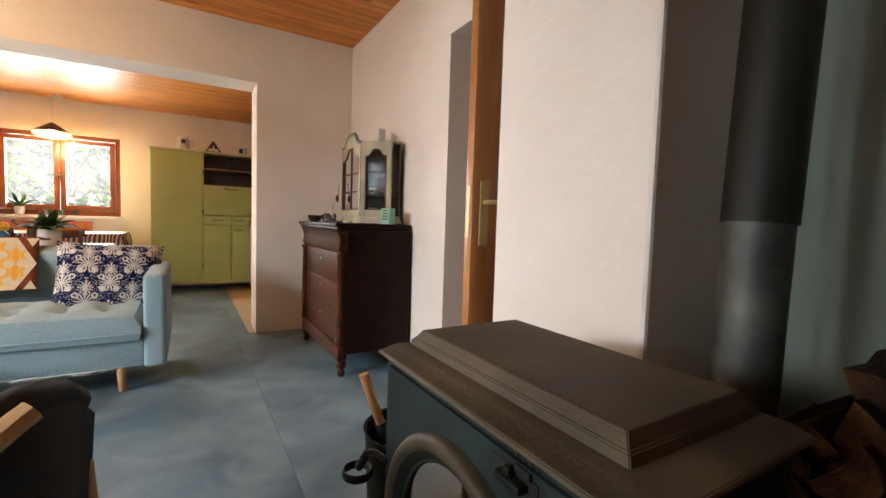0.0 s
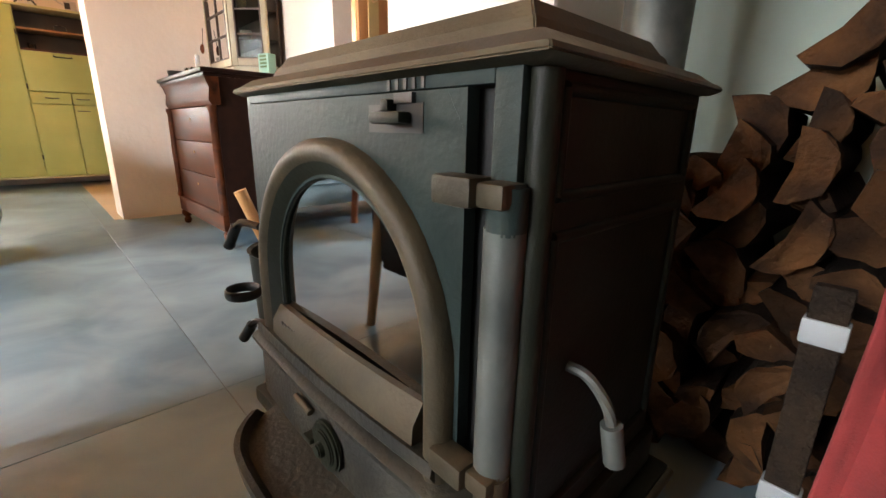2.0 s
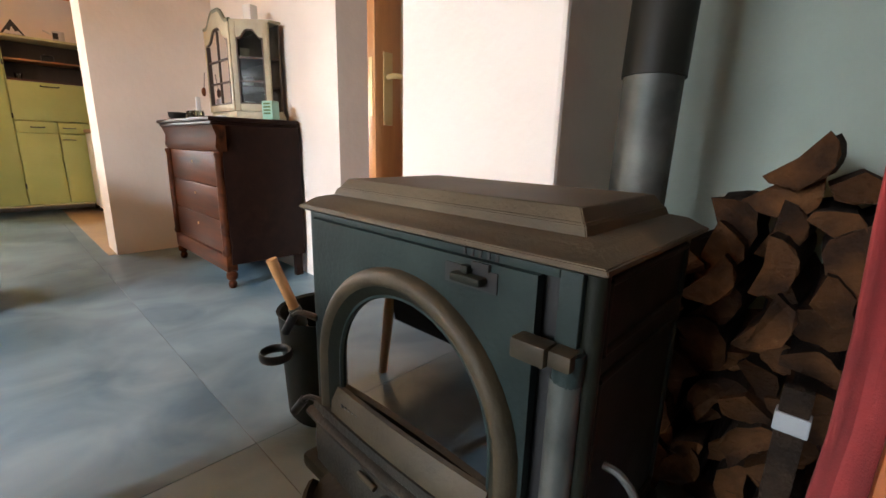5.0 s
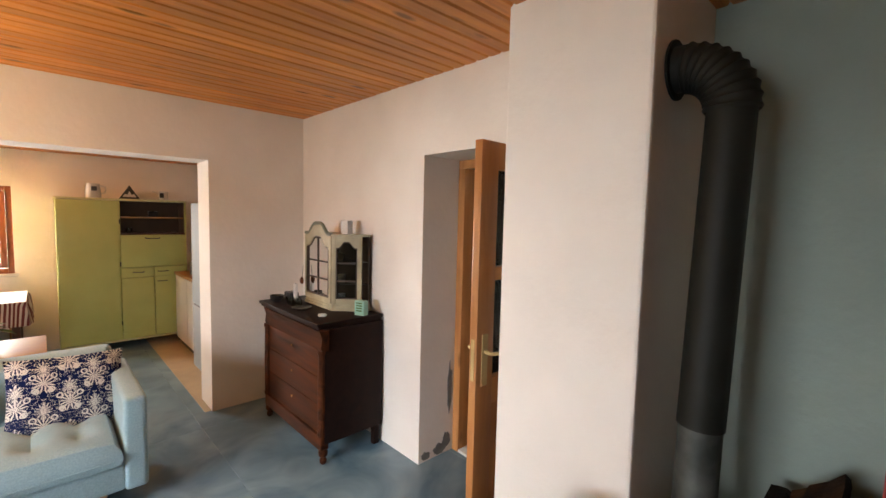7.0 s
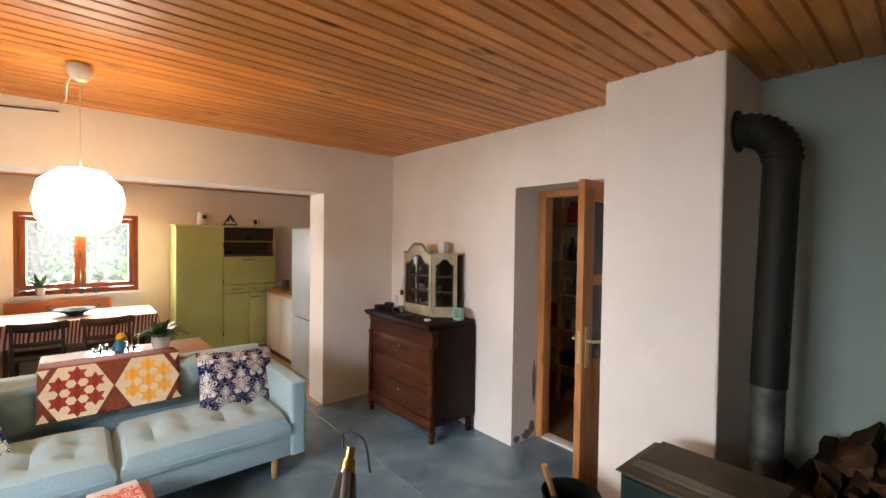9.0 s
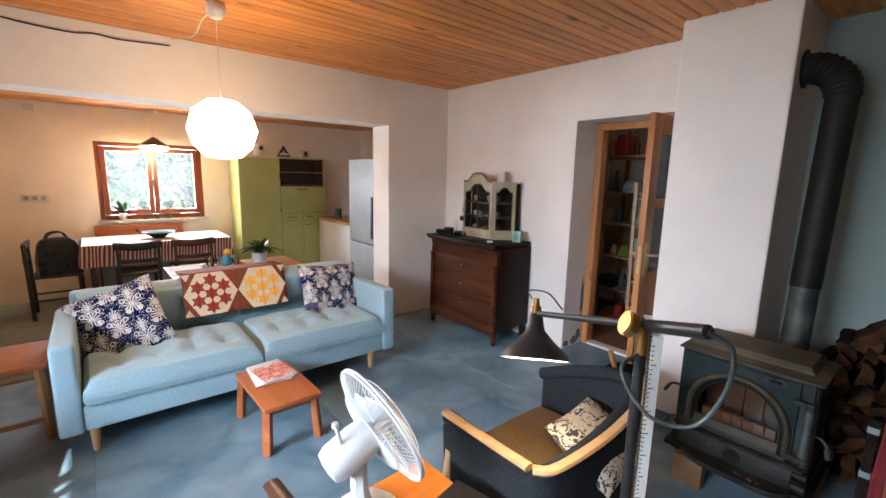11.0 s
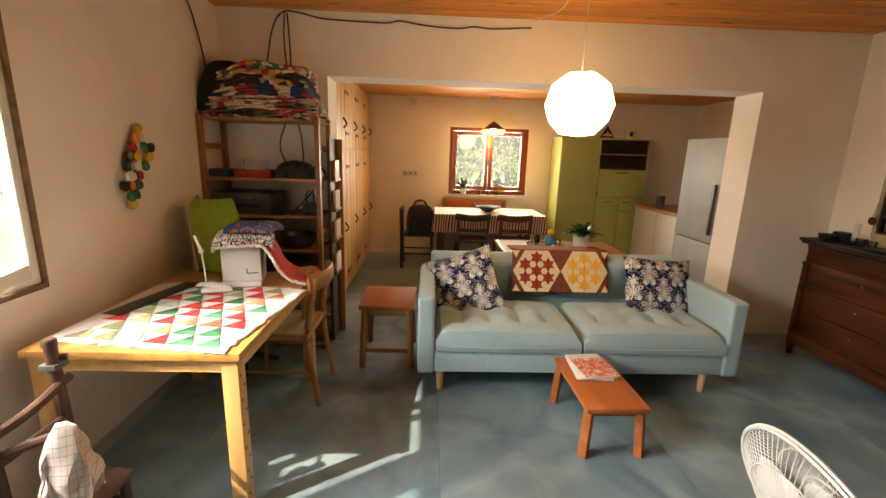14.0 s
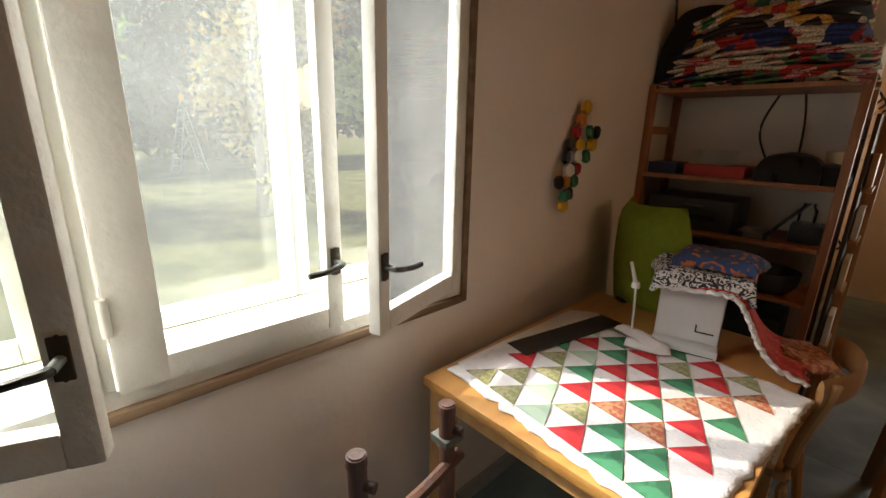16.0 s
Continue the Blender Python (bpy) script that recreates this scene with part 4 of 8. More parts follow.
def log_mesh(seed, L):
    """A split quarter or half log lying along x with its cut face at x=0."""
    rnd = random.Random(seed)
    R = rnd.uniform(0.052, 0.08)
    span = rnd.choice((1.5, 2.1, 3.1, 3.1))
    pts = [(0, 0)] if span < 2.5 else [(rnd.uniform(-0.01, 0.01), rnd.uniform(-0.008, 0.012))]
    n = 9
    arc = [(R * math.cos(span * i / n) * rnd.uniform(0.92, 1.06), R * math.sin(span * i / n) * rnd.uniform(0.92, 1.06)) for i in range(n + 1)]
    poly = pts + arc
    cy = sum(p[0] for p in poly) / len(poly); cz = sum(p[1] for p in poly) / len(poly)
    poly = [(a - cy, b - cz) for a, b in poly]
    bm = bmesh.new()
    rows = []
    for x in (0.0, L * 0.33, L * 0.66, L):
        k = rnd.uniform(0.93, 1.05)
        rows.append([bm.verts.new((x + (rnd.uniform(-0.006, 0.006) if x == 0 else 0), a * k + rnd.uniform(-0.003, 0.003), b * k + rnd.uniform(-0.003, 0.003))) for a, b in poly])
    m = len(poly)
    for a, b in zip(rows, rows[1:]):
        for i in range(m):
            f = bm.faces.new((a[i], a[(i + 1) % m], b[(i + 1) % m], b[i]))
            f.material_index = 0 if 0 < i < m - 1 else 1
    f = bm.faces.new(rows[0][::-1]); f.material_index = 1
    f = bm.faces.new(rows[-1]); f.material_index = 1
    bmesh.ops.recalc_face_normals(bm, faces=bm.faces[:])
    return mesh_of("firewood_log", bm, [M["log_bark"], M["log_face"]])


log_kinds = [log_mesh(i, 0.36) for i in range(16)]
rl = random.Random(5)
col = 0
y = 0.40
while y > -0.62:
    top = 0.47 if y > 0.34 else 0.62 if y > 0.26 else 0.75 if y > 0.17 else 0.83
    z = 0.045
    while z < top:
        ob = new("firewood_log", rl.choice(log_kinds))
        ob.matrix_world = pose(1.00 + rl.uniform(-0.05, 0.03) if y < 0.33 else 1.13, y + rl.uniform(-0.015, 0.015), z, rl.uniform(0, 360), 0, rl.uniform(-4, 4))
        tagged(ob, "split firewood log with dark bark in the stack", "log", "stacked firewood")
        z += 0.066 + rl.uniform(-0.008, 0.005)
    y -= 0.088


def red_drape():
    bm = bmesh.new()
    rows = []
    n, m = 46, 14
    for j in range(m + 1):
        z = 0.01 + 1.75 * j / m
        row = []
        for i in range(n + 1):
            u = i / n
            amp = 0.03 + 0.012 * math.sin(j * 0.8)
            row.append(bm.verts.new((0.60 + amp * math.sin(u * 30 + 0.35 * math.sin(j * 0.7)) + 0.01 * math.sin(j * 1.3 + u * 9), 0.03 - 0.42 * u + 0.006 * math.sin(j * 1.1 + u * 4), z)))
        rows.append(row)
    for a, b in zip(rows, rows[1:]):
        for i in range(n):
            bm.faces.new((a[i], a[i + 1], b[i + 1], b[i]))
    ob = solo("drape", bm, M["red_cloth"], "faded red cloth drape hanging in folds beside the firewood", "curtain")
    sm = ob.modifiers.new("thick", "SOLIDIFY"); sm.thickness = 0.004
    solo("kindling_block", B(0.285, 0.60, 0, 0.355, 0.74, 0.15, 0.006), M["pantry_wood"], "brown block of wood lying under the stove lip", "log")
    solo("plank", B(0, 0, 0, 0.022, 0.045, 1.7, 0.003), M["teak"], "orange pine plank leaning upright against the red drape", "plank", loc=(0.50, -0.055, 0.0))
    t = thing("post", (0.70, 0.062, 0.0), label="brown wooden post with pale bands beside the firewood", category="post")
    part("shaft", B(-0.010, -0.018, 0, 0.010, 0.018, 0.51, 0.004), M["log_bark"], t)
    for z in (0.215, 0.44):
        part("band", B(-0.013, -0.021, z, 0.013, 0.021, z + 0.03, 0.003), M["fridge"], t, "pale blue-white band")


red_drape()


def bucket():
    t = thing("coal_scuttle", (0.60, 1.16, 0), label="black metal hearth bucket with fire tools by the stove", category="bucket")
    part("bucket_body", lathe([(0.10, 0.0), (0.13, 0.02), (0.145, 0.34), (0.15, 0.345), (0.14, 0.34), (0.125, 0.03)], 28, cap=False), M["iron"], t)
    part("bottom", C(0.12, 0.12, 0.012, 0, 0, 0.004), M["iron"], t)
    part("ring_handle", move(tube([(0.04 * math.cos(a), 0.04 * math.sin(a), 0) for a in [i * math.pi / 6 for i in range(13)]], 0.008, steps=3, flat=(0.6, 1.6)), -0.185, -0.03, 0.26), M["black"], t, "flat black ring handle")
    tl = part("shovel_handle", rod((0.02, 0.0, 0.02), (-0.135, 0.07, 0.505), 0.013, 0.016), M["oak"], t, "round wooden tool handle")
    part("ferrule", rod((-0.066, 0.039, 0.29), (-0.085, 0.048, 0.35), 0.0185), M["steel"], tl)


bucket()


# ---- dresser and what stands on it ----
def dresser():
    t = thing("chest_of_drawers", (0.79, 2.53, 0), label="dark mahogany chest of drawers on turned feet", category="chest of drawers")
    W, D = 0.99, 0.48
    for nm, bx in (("side_panel", B(0.03, 0.012, 0.14, D, 0.035, 0.915, 0.003)), ("side_panel", B(0.03, W - 0.035, 0.14, D, W - 0.012, 0.915, 0.003)), ("back_panel", B(D - 0.02, 0.035, 0.14, D, W - 0.035, 0.915)),
                   ("bottom_panel", B(0.04, 0.035, 0.14, D - 0.02, W - 0.035, 0.17)), ("dust_board", B(0.05, 0.035, 0.17, 0.06, W - 0.035, 0.90))):
        part(nm, bx, M["mahogany_dark"], t)
    part("top", join(B(-0.025, -0.005, 0.935, D + 0.005, W + 0.005, 0.958, 0.006), B(-0.012, 0.004, 0.915, D, W - 0.004, 0.936, 0.006)), M["mahogany_dark"], t, "dark overhanging top")
    part("frieze_drawer", prism([(0.005, 0.775), (-0.008, 0.80), (0.0, 0.86), (-0.018, 0.913), (0.05, 0.913), (0.05, 0.775)], W - 0.05, "y"), M["mahogany"], t, "curved frieze drawer")
    t.children[-1].location = (0, 0.025, 0)
    for a, b in ((0.20, 0.385), (0.395, 0.575), (0.585, 0.768)):
        d = part("drawer", B(0.016, 0.068, a - 0.003, 0.05, W - 0.068, b + 0.003, 0.004), M["mahogany"], t, "plain mahogany drawer front")
        part("keyhole", move(C(0.008, 0.008, 0.003, n=12), 0.0165, W / 2, (a + b) / 2 + 0.03, 0, -90), M["brass"], d)
    part("plinth", B(0.0, 0.02, 0.10, 0.06, W - 0.02, 0.195, 0.006), M["mahogany"], t)
    for y in (0.04, W - 0.04):
        part("pilaster", join(move(lathe([(0.026, 0.195), (0.03, 0.21), (0.024, 0.23), (0.026, 0.5), (0.022, 0.74), (0.03, 0.76), (0.027, 0.775)], 18), 0.018, y, 0)), M["mahogany"], t, "rounded corner pilaster")
        part("foot", move(lathe([(0.014, 0), (0.022, 0.01), (0.024, 0.03), (0.016, 0.045), (0.03, 0.06), (0.032, 0.085), (0.02, 0.10), (0.026, 0.11)], 18), 0.03, y, 0), M["mahogany"], t, "turned foot")
        part("foot", B(D - 0.06, y - 0.02, 0, D - 0.015, y + 0.02, 0.14, 0.003), M["mahogany_dark"], t)


dresser()


def display_cabinet():
    z0 = 0.962
    t = thing("display_cabinet", (0, 0, z0), label="cream painted glass display cabinet with an arched top", category="display cabinet")
    A, Bp, Cp, Dp, E = (1.245, 3.38), (1.03, 3.255), (1.03, 2.845), (1.185, 2.69), (1.255, 2.69)
    plan = [A, Bp, Cp, Dp, E, (1.255, 3.38)]
    cx, cy = 1.16, 3.02
    def ring(s):
        return [(cx + (x - cx) * s, cy + (y - cy) * s) for x, y in plan]
    part("base", join(prism(ring(1.06), 0.02, "z"), move(prism(ring(1.02), 0.02, "z"), 0, 0, 0.02)), M["olive_cream"], t)
    part("bottom_board", move(prism(ring(0.99), 0.012, "z"), 0, 0, 0.04), M["olive_cream"], t)
    part("roof", move(prism(ring(1.03), 0.014, "z"), 0, 0, 0.545), M["olive_cream"], t, "cream top board")
    # back and shelves are coloured dark to give the inside its shade
    part("back", B(1.248, 2.70, 0.05, 1.256, 3.37, 0.545), M["dark_gap"], t, "back panel coloured dark as if shaded")
    for z in (0.19, 0.35):
        part("shelf", move(prism(ring(0.94), 0.008, "z"), 0, 0, z), M["dark_gap"], t)
    def panel(p, q, name, arch, muntins):
        p, q = Vector((*p, 0)), Vector((*q, 0))
        L = (q - p).length
        d = (q - p).normalized()
        m = Matrix(((d.x, d.y, 0, p.x), (d.y, -d.x, 0, p.y), (0, 0, 1, 0), (0, 0, 0, 1)))
        w = 0.032
        zt = 0.545
        bm = join(B(0, -0.012, 0.05, w, 0.012, zt, 0.003), B(L - w, -0.012, 0.05, L, 0.012, zt, 0.003), B(w, -0.011, 0.05, L - w, 0.011, 0.095, 0.003))
        n = 20
        hi = 0.078 if arch else 0.0
        def hump(u):
            # flat shoulders and a bell-shaped rise between them
            k = max(0.0, min(1.0, (0.5 - abs(u - 0.5) - 0.10) / 0.30))
            return k * k * (3 - 2 * k)
        low = [(w + (L - 2 * w) * i / n, 0.462 + (0.075 if arch else 0.045) * hump(i / n)) for i in range(n + 1)]
        top = [(L * (1 - i / n), zt + hi * hump(i / n)) for i in range(n + 1)]
        pr = bmesh.new()
        f0 = []
        for yy in (-0.0105, 0.0105):
            a = [pr.verts.new((u, yy, v)) for u, v in low]; b = [pr.verts.new((u, yy, v)) for u, v in reversed(top)]
            for i in range(n):
                pr.faces.new((a[i], a[i + 1], b[i + 1], b[i]))
            f0.append((a, b))
        for k in (0, 1):
            for i in range(n):
                pr.faces.new((f0[0][k][i], f0[0][k][i + 1], f0[1][k][i + 1], f0[1][k][i]))
        bmesh.ops.recalc_face_normals(pr, faces=pr.faces[:])
        merge(bm, pr)
        bmesh.ops.transform(bm, matrix=m, verts=bm.verts)
        bmesh.ops.recalc_face_normals(bm, faces=bm.faces[:])
        pn = part(name, bm, M["olive_cream"], t)
        if arch:
            mo = tube([(u - L * 0.02, 0, v + 0.012) for u, v in top], 0.013, n=8, steps=2)
            bmesh.ops.transform(mo, matrix=m, verts=mo.verts)
            part("cornice", mo, mat("grey_green_moulding", (0.16, 0.17, 0.12), (0.12, 0.13, 0.09), rough=0.5), pn, "dark grey-green arched cornice")
        g = B(w - 0.003, -0.002, 0.09, L - w + 0.003, 0.002, 0.52)
        bmesh.ops.transform(g, matrix=m, verts=g.verts)
        part("pane", g, M["old_pane"], pn, smooth=False)
        bars = [B(w - 0.001, -0.016, 0.09, w + 0.007, 0.014, 0.45), B(L - w - 0.007, -0.016, 0.09, L - w + 0.001, 0.014, 0.45), B(w + 0.007, -0.016, 0.09, L - w - 0.007, 0.014, 0.098)]
        if muntins:
            bars += [B(L / 2 - 0.006, -0.008, 0.098, L / 2 + 0.006, 0.008, 0.52)]
        bars += [B(w + 0.007, -0.007, z, L - w - 0.007, 0.007, z + 0.011) for z in (0.215, 0.345)]
        bars += [tube([(u, 0, v - 0.004) for u, v in low], 0.007, n=6, steps=1)]
        for g in bars:
            bmesh.ops.transform(g, matrix=m, verts=g.verts)
            bmesh.ops.recalc_face_normals(g, faces=g.faces[:])
            part("glazing_bar", g, M["dark_gap"], pn, "dark glazing bar")
    panel(Bp, Cp, "front_door", True, True)
    panel(Cp, Dp, "side_panel", False, False)
    # closed board on this side, its dark colour standing for interior shade
    ab = (Vector((*Bp, 0)) - Vector((*A, 0)))
    part("side_board", bar(Vector((*A, 0.298)) + ab * 0.02, Vector((*Bp, 0.298)) - ab * 0.03, 0.014, 0.49), M["dark_gap"], t, "side board coloured dark for the shaded inside")
    return t


display_cabinet()


def vessel(kind, s=1.0):
    return {"bowl": lathe([(0.02 * s, 0), (0.022 * s, 0.004), (0.045 * s, 0.03 * s), (0.048 * s, 0.034 * s), (0.042 * s, 0.03 * s), (0.015 * s, 0.008)], 20),
            "cup": lathe([(0.022 * s, 0), (0.03 * s, 0.03 * s), (0.033 * s, 0.06 * s), (0.03 * s, 0.06 * s), (0.02 * s, 0.006)], 18),
            "jar": lathe([(0.03 * s, 0), (0.033 * s, 0.01), (0.033 * s, 0.07 * s), (0.022 * s, 0.085 * s), (0.022 * s, 0.1 * s)], 18),
            "bottle": lathe([(0.03 * s, 0), (0.033 * s, 0.01), (0.032 * s, 0.12 * s), (0.012 * s, 0.16 * s), (0.012 * s, 0.2 * s)], 16)}[kind]


china = [("bowl", M["white"]), ("cup", M["white"]), ("bowl", M["blue_dark"]), ("cup", M["cream"])]
rc = random.Random(8)
for z in (0.962 + 0.053, 0.962 + 0.199, 0.962 + 0.359):
    for y in (2.88, 3.0, 3.11, 3.2):
        k, mm = rc.choice(china)
        solo(k, vessel(k, 0.95), mm, "small " + ("blue" if mm is M["blue_dark"] else "pale") + " china " + k + " inside the display cabinet", k, "china in the display cabinet", loc=(1.13 + rc.uniform(-0.02, 0.03), y, z))
zt = 0.959
solo("box", B(-0.026, -0.034, 0, 0.026, 0.034, 0.10, 0.002), M["paper"], "small pale card box on top of the display cabinet", "box", loc=(1.16, 2.86, 0.962 + 0.56), rz=15)
tin = thing("tin", (1.13, 2.605, zt), 20, "mint green tea tin with dark printed bars", "tin")
part("tin_body", B(-0.028, -0.04, 0, 0.028, 0.04, 0.105, 0.006), M["mint"], tin)
part("print", join(*[B(-0.0295, -0.025, 0.03 + i * 0.018, -0.0275, 0.025, 0.04 + i * 0.018) for i in range(4)]), M["leaf"], tin, "dark green printed bars")
for i, (x, y) in enumerate(((0.90, 3.26), (0.89, 3.19), (0.90, 3.12), (0.93, 3.22))):
    solo("tealight_glass", vessel("cup", 0.9), M["clear"], "small clear glass tealight holder on the dresser", "glass", "tealight glasses", loc=(x, y, zt))
solo("dish", lathe([(0.05, 0), (0.07, 0.006), (0.072, 0.012), (0.05, 0.006)], 24), M["steel"], "shallow dark metal dish on the dresser", "dish", loc=(0.90, 3.06, zt))
solo("coaster", C(0.03, 0.03, 0.014, n=24, bev=0.003), M["paper"], "small round pale coaster on the dresser", "coaster", loc=(0.90, 2.74, zt))
solo("camera_bag", B(-0.04, -0.06, 0, 0.04, 0.06, 0.07, 0.015), M["leather"], "small black case on the dresser", "case", loc=(0.97, 3.40, zt))
solo("wire_basket", lathe([(0.03, 0), (0.05, 0.02), (0.055, 0.05), (0.05, 0.05), (0.028, 0.006)], 14), M["black"], "small dark wire basket on the dresser", "basket", loc=(0.86, 3.42, zt))
ph = thing("telephone", (0.96, 3.30, zt), -10, "white cordless telephone standing on the dresser", "telephone")
part("handset", B(-0.013, -0.022, 0.02, 0.013, 0.022, 0.15, 0.008), M["white"], ph)
part("cradle", B(-0.035, -0.035, 0, 0.03, 0.035, 0.025, 0.006), M["black"], ph)
orn = thing("ornament", (0.985, 3.235, 1.14), label="heart-shaped brown ornament hanging from the cabinet", category="ornament")
part("heart", move(C(0.032, 0.018, 0.014, n=18, bev=0.004), 0, 0, 0.0, 0, -90), M["mahogany"], orn)
part("cord", rod((0, 0, 0.02), (0.01, 0, 0.12), 0.002, n=6), M["black"], orn)


# ---- sofa group ----
def puff(w, d, h, tufts=(), n=26, depth=0.03, edge=0.34, crown=0.02, seed=0):
    """A stuffed slab with rounded edges, its top pulled in at the tufts; base at z=0, centred in x and y."""
    bm = bmesh.new()
    top = []
    for j in range(n + 1):
        row = []
        for i in range(n + 1):
            u, v = 2 * i / n - 1, 2 * j / n - 1
            e = max(0.0, (1 - abs(u) ** 9) * (1 - abs(v) ** 9)) ** edge
            z = h * (0.5 + 0.5 * e) + crown * (1 - u * u) * (1 - v * v)
            for tu, tv in tufts:
                r2 = ((u - tu) * w / 2) ** 2 + ((v - tv) * d / 2) ** 2
                z -= depth * math.exp(-r2 / 0.0035)
                z -= depth * 0.35 * math.exp(-(((u - tu) * w / 2) ** 2) / 0.0005) * math.exp(-((v - tv) * d / 2) ** 2 / 0.03)
            z += 0.004 * noise.noise((u * 3 + seed, v * 3, 0.5))
            s = 0.985 + 0.015 * e
            row.append(bm.verts.new((u * w / 2 * s, v * d / 2 * s, z)))
        top.append(row)
    for j in range(n):
        for i in range(n):
            bm.faces.new((top[j][i], top[j][i + 1], top[j + 1][i + 1], top[j + 1][i]))
    rim = top[0] + [r[-1] for r in top[1:]] + top[-1][-2::-1] + [r[0] for r in top[-2:0:-1]]
    k = len(rim)
    low = [bm.verts.new((p.co.x * 0.985, p.co.y * 0.985, 0.0)) for p in rim]
    mid = [bm.verts.new((p.co.x * 1.012, p.co.y * 1.012, h * 0.27)) for p in rim]
    for a, b in ((rim, mid), (mid, low)):
        for i in range(k):
            bm.faces.new((a[i], b[i], b[(i + 1) % k], a[(i + 1) % k]))
    bm.faces.new(low[::-1])
    bmesh.ops.recalc_face_normals(bm, faces=bm.faces[:])
    return bm


def sofa():
    t = thing("sofa", (-1.165, 2.83, 0), label="light blue-grey three-seat sofa with tufted cushions on beech legs", category="sofa")
    W, D, A = 2.12, 0.86, 0.11
    part("base", B(-W / 2 + A, 0.012, 0.135, W / 2 - A, D - 0.02, 0.285, 0.012), M["sofa"], t)
    for s in (-1, 1):
        part("armrest", B(s * (W / 2 - A / 2) - A / 2, 0, 0.125, s * (W / 2 - A / 2) + A / 2, D - 0.03, 0.645, 0.028, 4), M["sofa"], t)
        tu = [(x, y) for x in (-0.62, -0.2, 0.22, 0.64) for y in (-0.3, 0.35)]
        sc = part("seat_cushion", move(puff((W - 2 * A) / 2 - 0.008, 0.64, 0.148, tu, depth=0.034, seed=s), s * (W - 2 * A) / 4, 0.30, 0.288), M["sofa"], t)
        part("piping", tube([(s * (W - 2 * A) / 4 - 0.46, -0.018, 0.325), (s * (W - 2 * A) / 4, -0.022, 0.322), (s * (W - 2 * A) / 4 + 0.46, -0.018, 0.325)], 0.004), M["sofa"], sc)
        bm = puff((W - 2 * A) / 2 - 0.006, 0.36, 0.115, [(x, y) for x in (-0.62, -0.2, 0.22, 0.64) for y in (-0.25, 0.4)], depth=0.026, seed=3 + s)
        part("back_cushion", move(bm, s * (W - 2 * A) / 4, 0.80, 0.59, 106), M["sofa"], t)
    part("backrest", B(-W / 2 + A - 0.03, 0.745, 0.28, W / 2 - A + 0.03, D, 0.755, 0.03, 4), M["sofa"], t)
    for x in (-W / 2 + 0.15, W / 2 - 0.21):
        for y in (0.02, D - 0.12):
            part("leg", C(0.018, 0.025, 0.14, x, y + 0.02, 0, 16, 0.003), M["beech"], t, "pale beech leg")
    return t


sofa()
for (x, y, z, w, h, rx, ry, rz, sd) in ((-1.895, 3.35, 0.572, 0.51, 0.49, -24, -20, -10, 1), (-0.42, 3.365, 0.562, 0.55, 0.47, -22, 4, 5, 2)):
    solo("cushion", pillow(w, h, 0.15, seed=sd), M["blue_white"], "navy cushion with a white damask print on the sofa", "cushion", "sofa cushions", loc=(x, y, z), rx=rx, ry=ry, rz=rz)

M["q_red"] = two_tone("dark_red_print_cotton", (0.22, 0.022, 0.014), (0.36, 0.06, 0.03), 60, 0.55)
M["q_yellow"] = two_tone("golden_print_cotton", (0.72, 0.34, 0.04), (0.80, 0.50, 0.12), 60, 0.55)
M["q_cream"] = mat("cream_cotton", (0.72, 0.62, 0.44), (0.66, 0.56, 0.39), scale=40, rough=0.95, bump=0.2, bscale=300)
M["q_brown"] = two_tone("brown_print_cotton", (0.16, 0.035, 0.015), (0.24, 0.07, 0.03), 70, 0.55)


